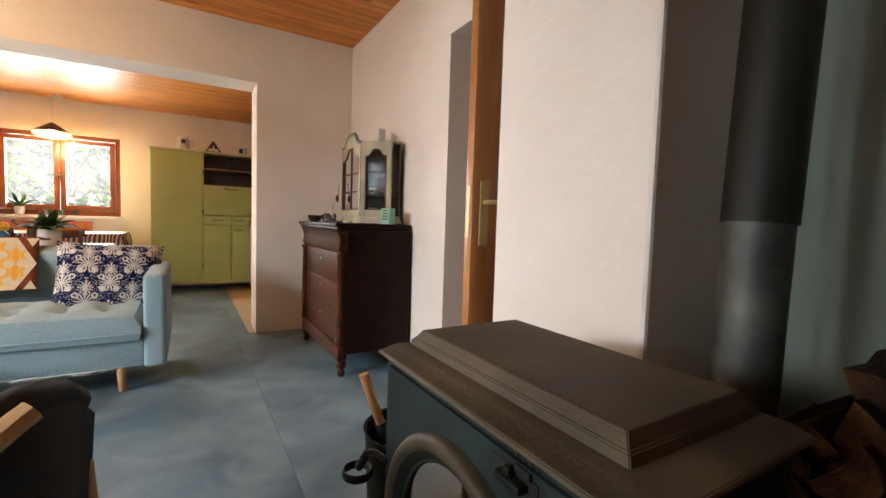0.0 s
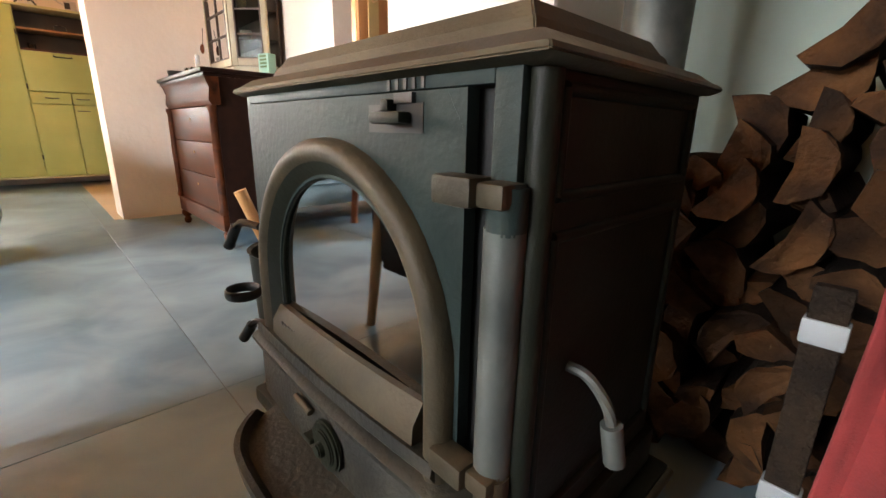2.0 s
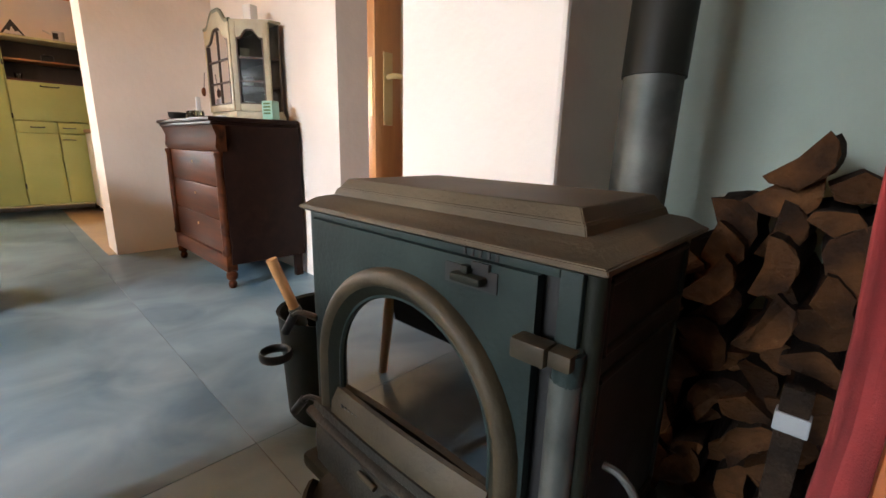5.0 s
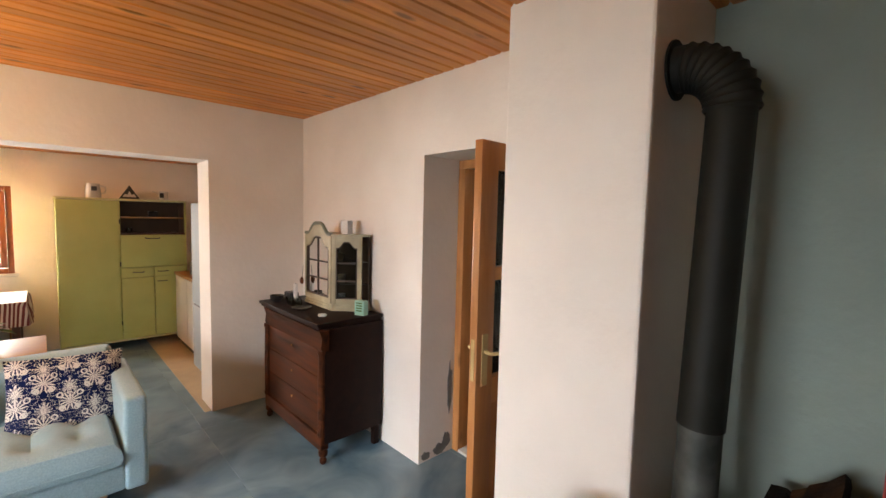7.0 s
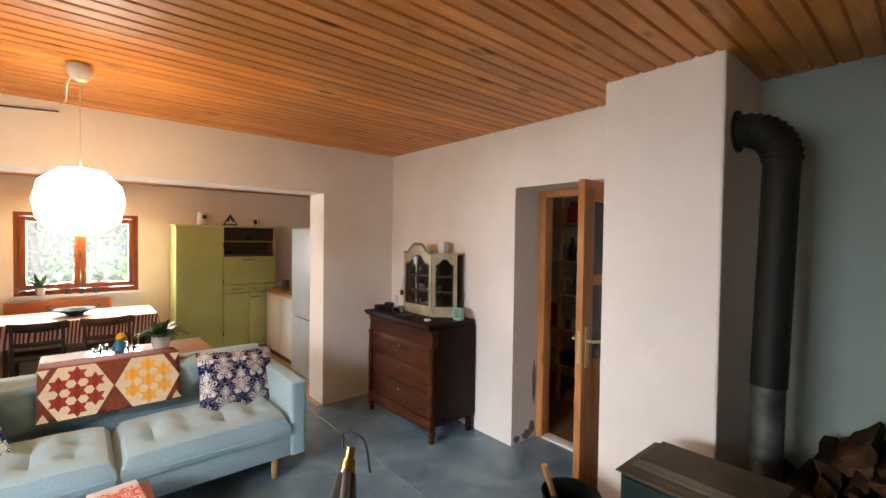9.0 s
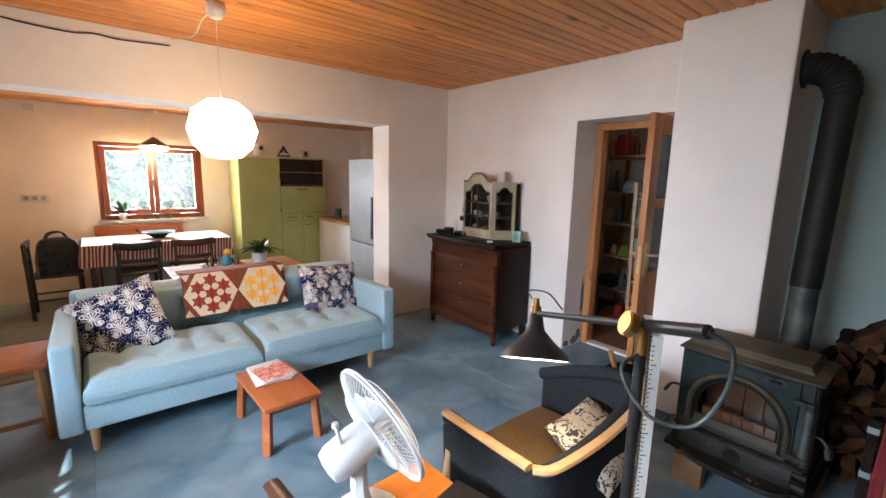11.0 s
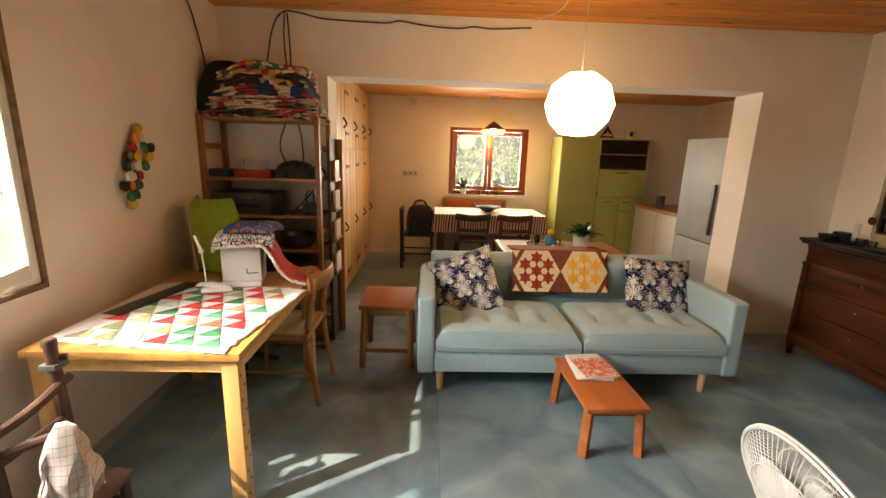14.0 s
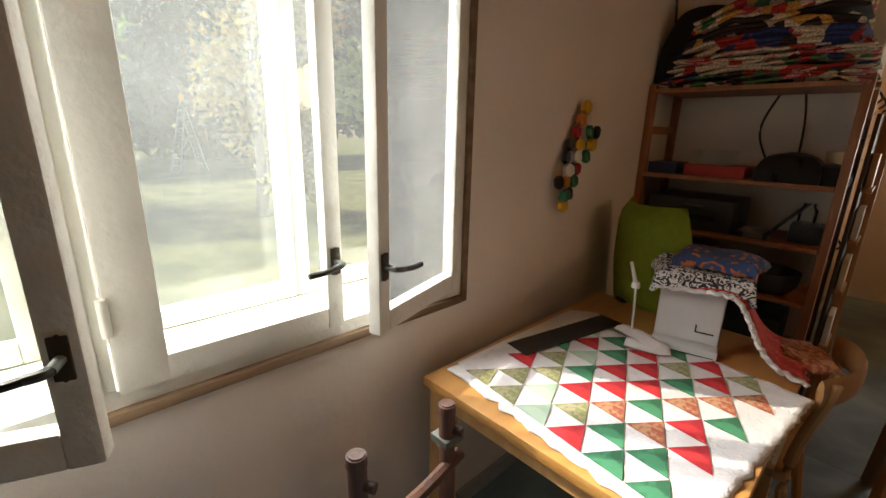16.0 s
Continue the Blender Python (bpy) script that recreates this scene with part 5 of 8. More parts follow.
def star_quilt():
    t = thing("star_quilt", (-1.15, 3.465, 0.655), label="patchwork throw with red and golden stars over the sofa back", category="quilt", rx=-17)
    W, H = 0.74, 0.32
    def sheet(w, h, mm, name, y, lab=""):
        bm = bmesh.new()
        nx, nz = 16, 8
        g = [[bm.verts.new((w * (i / nx - 0.5), y + 0.004 * math.sin(i * 1.1) * math.sin(j * 0.9), h * (j / nz - 0.5))) for i in range(nx + 1)] for j in range(nz + 1)]
        for j in range(nz):
            for i in range(nx):
                bm.faces.new((g[j][i], g[j][i + 1], g[j + 1][i + 1], g[j + 1][i]))
        top = g[-1]
        back = [bm.verts.new((p.co.x, p.co.y + 0.10, p.co.z + 0.015)) for p in top]
        back2 = [bm.verts.new((p.co.x, p.co.y + 0.245, p.co.z + 0.05)) for p in top]
        for a, b in ((top, back), (back, back2)):
            for i in range(nx):
                bm.faces.new((a[i], a[i + 1], b[i + 1], b[i]))
        ob = part(name, bm, mm, t, lab)
        sm = ob.modifiers.new("thick", "SOLIDIFY"); sm.thickness = 0.010; sm.offset = 1
        return ob
    sheet(W, H, M["q_brown"], "backing", 0.0, "dark brown-red printed ground")
    def flat(poly, y, mm, name, at, rot=0):
        bm = prism(poly, 0.003, "y")
        ob = part(name, bm, mm, t, smooth=False)
        ob.matrix_local = pose(at[0], y, at[1], 0, rot, 0)
        return ob
    hexa = lambda r: [(r * math.cos(math.pi / 3 * k), r * math.sin(math.pi / 3 * k)) for k in range(6)]
    star = lambda r: [((r if k % 2 == 0 else r * 0.577) * math.cos(math.pi / 6 * k + math.pi / 6), (r if k % 2 == 0 else r * 0.577) * math.sin(math.pi / 6 * k + math.pi / 6)) for k in range(12)]
    for cx, mm in ((-0.185, M["q_red"]), (0.185, M["q_yellow"])):
        flat(hexa(0.182), -0.0165, M["q_cream"], "hexagon", (cx, 0))
        cent = [(0, 0)] + [(0.102 * math.cos(math.pi / 3 * k + math.pi / 6), 0.102 * math.sin(math.pi / 3 * k + math.pi / 6)) for k in range(6)]
        for a, b in cent:
            flat(star(0.055), -0.0185, mm, "star", (cx + a, b))
    for cx, s in ((-0.37, 1), (0, 1), (0, -1), (0.37, 1), (-0.37, -1), (0.37, -1)):
        flat([(-0.03, 0), (0.03, 0), (0, 0.052)] if cx else [(-0.05, 0), (0.05, 0), (0, 0.087)], -0.0165, M["q_cream"] if cx else M["q_brown"], "triangle", (cx * 0.93, s * 0.155), 180 if s > 0 else 0)


star_quilt()


def low_table():
    t = thing("footstool_table", (-1.195, 2.485, 0), 1, "low orange teak side table with splayed legs", "side table")
    part("tabletop", B(-0.165, -0.28, 0.262, 0.165, 0.28, 0.292, 0.008), M["teak"], t)
    part("apron", join(B(-0.135, -0.24, 0.225, -0.12, 0.24, 0.262), B(0.12, -0.24, 0.225, 0.135, 0.24, 0.262), B(-0.12, -0.24, 0.225, 0.12, -0.225, 0.262), B(-0.12, 0.225, 0.225, 0.12, 0.24, 0.262)), M["teak"], t)
    for sx in (-1, 1):
        for sy in (-1, 1):
            part("leg", bar((sx * 0.135, sy * 0.235, 0.262), (sx * 0.15, sy * 0.25, 0.0), 0.045, 0.04), M["teak"], t)
    mg = [(M["paper"], 0), (M["red_box"], 1), (M["paper"], 2)]
    for mm, i in mg:
        b = thing("magazine", (-1.20 + 0.008 * i, 2.62 - 0.004 * i, 0.293 + 0.009 * i), -4 + 5 * i, "glossy magazine in a small pile on the low table", "magazine", "pile of magazines")
        part("page_block", B(-0.105, -0.14, 0, 0.105, 0.14, 0.008, 0.001), M["paper"], b)
        if i == 2:
            part("cover_picture", join(B(-0.101, -0.134, 0.008, 0.101, 0.085, 0.0088)), two_tone("red_cover_print", (0.55, 0.06, 0.03), (0.7, 0.6, 0.5), 30, 0.52, 0.4), b, "red and orange cover picture")


low_table()


def stool(loc, rz, w, d, h, top_mat, leg_mat, label):
    t = thing("stool", loc, rz, label, "stool")
    part("seat", B(-w / 2, -d / 2, h - 0.03, w / 2, d / 2, h, 0.009), top_mat, t)
    for sx in (-1, 1):
        for sy in (-1, 1):
            part("leg", bar((sx * (w / 2 - 0.04), sy * (d / 2 - 0.04), h - 0.03), (sx * (w / 2 - 0.02), sy * (d / 2 - 0.02), 0), 0.034, 0.034), leg_mat, t)
    for s in (-1, 1):
        part("apron", B(-w / 2 + 0.05, s * (d / 2 - 0.05) - 0.009, h - 0.085, w / 2 - 0.05, s * (d / 2 - 0.05) + 0.009, h - 0.03, 0.002), leg_mat, t)
        part("apron", B(s * (w / 2 - 0.05) - 0.009, -d / 2 + 0.05, h - 0.085, s * (w / 2 - 0.05) + 0.009, d / 2 - 0.05, h - 0.03, 0.002), leg_mat, t)
        part("stretcher", B(-w / 2 + 0.03, s * (d / 2 - 0.03) - 0.008, 0.17 + 0.06 * s, w / 2 - 0.03, s * (d / 2 - 0.03) + 0.008, 0.20 + 0.06 * s, 0.003), leg_mat, t)
    return t


stool((-2.45, 3.36, 0), 0, 0.39, 0.46, 0.47, M["teak"], M["oak"], "wooden stool with an orange-brown seat beside the sofa")


def armchair():
    t = thing("armchair", (-0.55, 0.97, 0), 0, "low charcoal armchair with wooden arm rails and ochre seat", "armchair")
    part("seat", move(puff(0.60, 0.48, 0.13, n=14), 0.0, 0.01, 0.29), M["brown_fabric"], t, "ochre-brown seat cushion")
    part("seat_frame", B(-0.33, -0.24, 0.20, 0.33, 0.24, 0.29, 0.01), M["dark_fabric"], t)
    # curved shell: one side arm, back, other side arm
    def shell(path, lowz, highs, th):
        bm = bmesh.new()
        P = curve_points(path, 8)
        n = len(P)
        rows = []
        for i, p in enumerate(P):
            d = (P[min(i + 1, n - 1)] - P[max(i - 1, 0)]).normalized()
            s = Vector((d.y, -d.x, 0))
            f = i / (n - 1) * (len(highs) - 1)
            k = min(int(f), len(highs) - 2)
            h = highs[k] + (highs[k + 1] - highs[k]) * (f - k)
            rows.append([bm.verts.new(Vector((q.x, q.y, z))) for q, z in ((p, lowz), (p + s * th, lowz + 0.02), (p + s * (th + 0.015), h - 0.03), (p + s * th * 0.8, h), (p + s * 0.01, h), (p, h - 0.03))])
        for a, b in zip(rows, rows[1:]):
            for k in range(6):
                bm.faces.new((a[k], a[(k + 1) % 6], b[(k + 1) % 6], b[k]))
        bm.faces.new(rows[0][::-1]); bm.faces.new(rows[-1])
        bmesh.ops.recalc_face_normals(bm, faces=bm.faces[:])
        return bm
    path = [(-0.315, 0.25, 0), (-0.325, 0.0, 0), (-0.325, -0.19, 0), (-0.25, -0.235, 0), (0.0, -0.24, 0), (0.25, -0.235, 0), (0.325, -0.16, 0), (0.325, 0.05, 0), (0.315, 0.25, 0)]
    part("back_shell", shell(path, 0.22, [0.55, 0.555, 0.56, 0.56, 0.57, 0.63, 0.70, 0.64, 0.55], 0.035), M["dark_fabric"], t, "charcoal upholstered curved back and arms")
    top = [(-0.30, 0.25, 0.545), (-0.308, 0.0, 0.548), (-0.305, -0.17, 0.552), (-0.24, -0.222, 0.555), (0.0, -0.226, 0.565), (0.24, -0.222, 0.63), (0.305, -0.16, 0.695), (0.308, 0.05, 0.64), (0.30, 0.25, 0.55)]
    part("top_roll", tube([(x * 1.09, y * 1.06, z) for x, y, z in top], 0.031, n=10), M["dark_fabric"], t, "rounded charcoal top roll")
    part("arm_rail", tube([(-0.345, 0.262, 0.572), (-0.352, 0.0, 0.578), (-0.355, -0.20, 0.584)], 0.024, flat=(1.0, 0.55)), M["beech"], t, "pale wooden arm rail")
    part("back_rail", tube([(-0.355, -0.215, 0.584), (-0.30, -0.262, 0.588), (-0.1, -0.278, 0.592), (0.1, -0.278, 0.605), (0.28, -0.275, 0.655), (0.372, -0.22, 0.715)], 0.024, flat=(0.9, 0.6)), M["beech"], t, "pale wooden back rail")
    for sx, sy, dx, dy in ((-1, 1, 0.03, 0.03), (1, 1, 0.03, 0.03), (-1, -1, 0.03, 0.05), (1, -1, 0.03, 0.05)):
        part("leg", rod((sx * 0.345, sy * 0.22, 0.42 if sy > 0 else 0.30), (sx * (0.345 + dx), sy * (0.22 + dy), 0.0), 0.022, 0.016), M["beech"], t, "round pale leg")


armchair()
solo("cushion", pillow(0.37, 0.33, 0.12, seed=6), M["scallop"], "cream cushion with a black scallop print in the armchair", "cushion", loc=(-0.43, 0.79, 0.475), rx=-62, ry=0, rz=4)


def grey_chair():
    t = thing("easy_chair", (-1.89, 1.0, 0), 0, "dark walnut easy chair with a pale grey seat", "easy chair")
    part("seat", move(puff(0.50, 0.52, 0.10, n=14), 0, 0, 0.36), M["grey_cloth"], t, "pale grey seat cushion")
    part("seat_frame", B(-0.26, -0.27, 0.30, 0.26, 0.27, 0.36, 0.008), M["walnut"], t)
    for s in (-1, 1):
        part("front_leg", bar((s * 0.285, 0.25, 0.0), (s * 0.285, 0.27, 0.545), 0.03, 0.04), M["walnut"], t)
        part("back_leg", bar((s * 0.285, -0.28, 0.0), (s * 0.285, -0.22, 0.50), 0.03, 0.04), M["walnut"], t)
        part("arm", tube([(s * 0.285, 0.285, 0.545), (s * 0.29, 0.10, 0.55), (s * 0.29, -0.24, 0.51)], 0.026, flat=(1.1, 0.55)), M["walnut"], t)


grey_chair()
st = thing("stool", (-1.22, 0.99, 0), 2, "orange lacquered stool carrying the white fan", "stool")
part("seat", B(-0.18, -0.19, 0.42, 0.18, 0.19, 0.45, 0.012), M["orange"], st)
for sx in (-1, 1):
    for sy in (-1, 1):
        part("leg", rod((sx * 0.13, sy * 0.14, 0.42), (sx * 0.165, sy * 0.175, 0), 0.016), M["oak"], st)
solo("laptop", B(-0.12, -0.085, 0, 0.12, 0.085, 0.014, 0.004), M["black"], "closed black tablet lying on the orange stool", "tablet", loc=(-1.135, 0.885, 0.452), rz=12)


def fan():
    t = thing("desk_fan", (-1.40, 1.06, 0.452), 0, "white desk fan standing on the orange stool", "fan")
    part("foot", move(lathe([(0.115, 0), (0.118, 0.012), (0.10, 0.028), (0.04, 0.04), (0.032, 0.05)], 32), 0.02, 0, 0), M["white"], t)
    part("stem", tube([(0.02, 0, 0.03), (0.0, 0.0, 0.12), (0.0, 0.0, 0.22)], [0.034, 0.026]), M["white"], t)
    ax = Vector((0.92, 0.0, 0.38)).normalized()
    q = ax.to_track_quat("Z", "Y").to_matrix().to_4x4()
    hm = Matrix.Translation((-0.005, 0.0, 0.275)) @ q
    def put(bm):
        bmesh.ops.transform(bm, matrix=hm, verts=bm.verts)
        return bm
    part("motor_housing", put(lathe([(0.025, -0.115), (0.05, -0.11), (0.06, -0.085), (0.063, 0.0), (0.058, 0.045), (0.03, 0.05)], 28)), M["white"], t)
    part("swing_knob", join(rod((-0.07, -0.02, 0.31), (-0.085, -0.02, 0.375), 0.006), move(C(0.011, 0.011, 0.016, n=12, bev=0.002), -0.087, -0.02, 0.372)), M["white"], t)
    ring = [Vector((math.cos(a), math.sin(a), 0)) for a in [2 * math.pi * i / 48 for i in range(49)]]
    R = 0.208
    cage = bmesh.new()
    for r, z, th in ((R, 0.085, 0.0045), (R, 0.095, 0.0045), (R * 0.33, 0.045, 0.003), (R * 0.66, 0.052, 0.002), (R * 0.4, 0.135, 0.003), (R * 0.7, 0.128, 0.002)):
        merge(cage, tube([p * r + Vector((0, 0, z)) for p in ring], th, n=5, smoothed=False))
    for i in range(72):
        a = 2 * math.pi * i / 72
        c, s = math.cos(a), math.sin(a)
        merge(cage, tube([(c * 0.05, s * 0.05, 0.045), (c * R * 0.6, s * R * 0.6, 0.05), (c * R, s * R, 0.088)], 0.0011, n=4, steps=2))
        merge(cage, tube([(c * 0.04, s * 0.04, 0.137), (c * R * 0.6, s * R * 0.6, 0.13), (c * R, s * R, 0.092)], 0.0011, n=4, steps=2))
    part("cage", put(cage), M["white"], t, "white wire cage", kind="stuff")
    for i in range(3):
        bm = bmesh.new()
        rows = []
        for j in range(7):
            r = 0.03 + 0.14 * j / 6
            w = 0.9 * (0.35 + 0.65 * math.sin(math.pi * (0.15 + 0.75 * j / 6)))
            rows.append([bm.verts.new((r * math.cos(a), r * math.sin(a), 0.088 + 0.03 * k)) for k, a in ((-0.5, -w / 2), (0, 0), (0.5, w / 2))])
        for a, b in zip(rows, rows[1:]):
            for k in range(2):
                bm.faces.new((a[k], a[k + 1], b[k + 1], b[k]))
        bmesh.ops.transform(bm, matrix=Matrix.Rotation(2 * math.pi * i / 3, 4, "Z"), verts=bm.verts)
        ob = part("blade", put(bm), M["white"], t)
        sm = ob.modifiers.new("thick", "SOLIDIFY"); sm.thickness = 0.002
    part("hub", put(C(0.03, 0.028, 0.06, 0, 0, 0.06, 20, 0.004)), M["white"], t)
    part("badge", put(C(0.04, 0.036, 0.008, 0, 0, 0.134, 24)), M["white"], t)


fan()


def floor_lamp():
    t = thing("floor_lamp", (-1.135, 0.335, 0), 0, "black and brass floor lamp with a lit cone shade", "floor lamp")
    part("base", C(0.125, 0.12, 0.02, 0, 0, 0, 32, 0.004), M["black"], t)
    part("pole", C(0.011, 0.011, 1.25, 0, 0, 0.02, 14), M["black"], t)
    part("joint", join(move(C(0.026, 0.026, 0.022, n=20, bev=0.003), -0.02, 0.01, 1.272, 0, -70, -40), C(0.013, 0.013, 0.06, 0, 0, 1.21, 14)), M["brass"], t, "brass tilt joint")
    tip = Vector((0.268, 0.475, 1.118))
    j = Vector((0, 0, 1.272))
    part("arm", join(rod(j - (tip - j) * 0.29, tip, 0.009), rod(j - (tip - j) * 0.30, j - (tip - j) * 0.02, 0.013)), M["black"], t)
    hm = Matrix.Translation(tip) @ Matrix.Rotation(radians(25), 4, Vector((-0.65, 0.76, 0)))
    sh = lathe([(0.018, 0.0), (0.022, -0.01), (0.03, -0.055), (0.06, -0.09), (0.105, -0.13), (0.112, -0.15), (0.109, -0.15), (0.10, -0.128), (0.055, -0.085), (0.02, -0.05)], 36, cap=False)
    bmesh.ops.transform(sh, matrix=hm, verts=sh.verts)
    sd = part("shade", sh, M["black"], t, "black metal cone shade")
    cp = join(C(0.019, 0.017, 0.03, 0, 0, -0.005, 16, 0.002), C(0.011, 0.011, 0.025, 0, 0, 0.025, 12))
    bmesh.ops.transform(cp, matrix=hm, verts=cp.verts)
    part("socket_cap", cp, M["brass"], sd, "brass socket cap")
    bl = lathe([(0.012, -0.05), (0.03, -0.075), (0.032, -0.10), (0.018, -0.122), (0.004, -0.125)], 20)
    bmesh.ops.transform(bl, matrix=hm, verts=bl.verts)
    il = lathe([(0.02, -0.052), (0.054, -0.088), (0.099, -0.131), (0.108, -0.148), (0.1075, -0.149)], 36, cap=False)
    bmesh.ops.transform(il, matrix=hm, verts=il.verts)
    part("inner_lining", il, M["white"], sd, "white enamel lining")
    part("bulb", bl, glow("warm_bulb", (1.0, 0.72, 0.38), 110), sd, "lit warm bulb")
    part("cord", tube([tip + Vector((-0.0, 0.02, 0.045)), tip + Vector((0.02, 0.05, 0.065)), tip + Vector((0.03, -0.02, 0.07)), tip + Vector((0.0, -0.10, 0.04))], 0.0028, n=6), M["black"], t)
    e = j - (tip - j) * 0.30
    part("spring_cable", tube([e, e + Vector((0.03, -0.03, -0.03)), e + Vector((0.06, -0.02, -0.12)), e + Vector((0.05, 0.02, -0.20)), e + Vector((0.02, 0.09, -0.20)), e + Vector((0.0, 0.14, -0.12)), j + Vector((0.01, 0.0, -0.06))], 0.0042, n=8), M["steel"], t, "pale ribbed cable loop")


floor_lamp()
tp = thing("measuring_tape", (-1.135, 0.335, 0.0), 0, "pale tailor's measuring tape draped over the floor lamp", "measuring tape")
for dx, dy, z0, a in ((-0.006, -0.030, 0.30, 2), (0.028, -0.018, 0.22, -3)):
    tb = part("strip", move(B(-0.0105, -0.0006, z0, 0.0105, 0.0006, 1.262), dx, dy, 0, a * 0.2, 0, -45), M["tape"], tp)
    part("graduation", move(join(*[B(-0.0095, -0.0011, z0 + 0.01 * i, -0.0045 if i % 5 else 0.002, -0.0007, z0 + 0.01 * i + 0.0022) for i in range(1, int((1.25 - z0) / 0.01))]), dx, dy, 0, a * 0.2, 0, -45), M["black"], tb, "black tick marks")
part("loop", move(tube([(-0.006, -0.03, 1.262), (0.0, -0.008, 1.294), (0.026, -0.018, 1.262)], 0.009, flat=(1.1, 0.15)), 0, 0, 0), M["tape"], tp)


# ---- ceiling lamp ----
def ball_lamp():
    t = thing("pendant_lamp", (-1.316, 2.89, 1.815), 0, "lit white faceted paper ball lamp on a cord", "pendant lamp")
    bm = bmesh.new()
    bmesh.ops.create_icosphere(bm, subdivisions=2, radius=0.196)
    bmesh.ops.dissolve_limit(bm, angle_limit=radians(4), verts=bm.verts[:], edges=bm.edges[:])
    for v in bm.verts:
        v.co.z = max(-0.178, min(0.182, v.co.z))
    part("shade", bm, glow("lit_paper_shade", (1.0, 0.66, 0.33), 8.2, (0.85, 0.8, 0.72)), t, "glowing faceted white shade", smooth=False)
    part("cord", rod((0, 0, 0.18), (0, 0, 0.64), 0.0028, n=6), M["white"], t)
    part("canopy", move(lathe([(0.004, -0.075), (0.03, -0.07), (0.052, -0.035), (0.055, 0.0), (0.05, 0.01)], 24), 0, 0, 0.70), M["white"], t, "white ceiling canopy")
    part("supply_wire", tube([(0.0, 0.0, 0.69), (-0.05, 0.12, 0.64), (-0.06, 0.35, 0.60), (-0.10, 0.9, 0.69)], 0.004, n=6), M["white"], t)


ball_lamp()


# ---- cables on the wall ----
def cable(pts, label, r=0.0055):
    return solo("cable", tube(pts, r, n=6), M["black"], label, "cable", "wall cables")


cable([(-3.77, 3.30, 2.46), (-3.768, 3.40, 2.44), (-3.768, 3.48, 2.34), (-3.768, 3.56, 2.15), (-3.765, 3.60, 1.95)], "black cable running down the corner above the shelf")
cable([(-3.45, 3.845, 2.05), (-3.38, 3.845, 2.38), (-3.30, 3.845, 2.505), (-3.18, 3.845, 2.51), (-3.0, 3.845, 2.475), (-2.75, 3.845, 2.465), (-2.52, 3.845, 2.462), (-2.42, 3.845, 2.48), (-2.22, 3.845, 2.455), (-1.98, 3.845, 2.445), (-1.86, 3.845, 2.462), (-1.72, 3.845, 2.452), (-1.42, 3.845, 2.47)], "black cable sagging along the wall below the ceiling")
cable([(-3.30, 3.835, 1.36), (-3.36, 3.835, 1.55), (-3.27, 3.835, 1.85), (-3.29, 3.835, 2.3), (-3.28, 3.838, 2.51)], "black cable hanging down behind the shelf")
cable([(-3.18, 3.835, 1.38), (-3.19, 3.835, 1.6), (-3.24, 3.835, 1.9), (-3.25, 3.835, 2.3), (-3.26, 3.838, 2.50)], "black cable hanging down behind the shelf")


# ---- sewing corner ----
def sewing_table():
    t = thing("sewing_table", (-3.305, 2.43, 0), 0, "honey pine table with square bored legs under the window", "table")
    part("tabletop", B(-0.415, -0.575, 0.705, 0.415, 0.575, 0.74, 0.007), M["pine_table"], t)
    part("apron", join(B(-0.37, -0.545, 0.645, 0.37, -0.523, 0.705), B(-0.37, 0.523, 0.645, 0.37, 0.545, 0.705), B(-0.39, -0.50, 0.645, -0.37, 0.50, 0.705), B(0.37, -0.50, 0.645, 0.39, 0.50, 0.705)), M["pine_y"], t)
    for sx in (-1, 1):
        for sy in (-1, 1):
            lg = part("leg", B(sx * 0.365 - 0.033, sy * 0.525 - 0.033, 0, sx * 0.365 + 0.033, sy * 0.525 + 0.033, 0.704, 0.005), M["pine_y"], t)
            for i in range(11):
                part("bored_hole", move(C(0.006, 0.006, 0.002, n=10), sx * 0.365 + 0.0325, sy * 0.525 + (0.014 if i % 2 else -0.014), 0.08 + i * 0.055, 0, 90), M["dark_gap"], lg)
    return t


sewing_table()
TRI = {}
for nm, (a, b) in {"red": ((0.50, 0.025, 0.03), (0.33, 0.012, 0.02)), "green": ((0.05, 0.22, 0.11), (0.02, 0.11, 0.05)), "rust": ((0.32, 0.09, 0.05), (0.45, 0.24, 0.13)), "moss": ((0.22, 0.24, 0.10), (0.36, 0.33, 0.20)), "mint": ((0.40, 0.52, 0.40), (0.34, 0.46, 0.35))}.items():
    TRI[nm] = mat(nm + "_quilting_cotton", a, b, scale=60 if nm in ("rust", "moss") else 15, rough=0.95, bump=0.15, bscale=250, spread=(0.45, 0.55))
M["wadding"] = mat("white_quilt_wadding", (0.74, 0.73, 0.72), (0.66, 0.65, 0.66), scale=25, rough=1.0, bump=0.6, bscale=120)


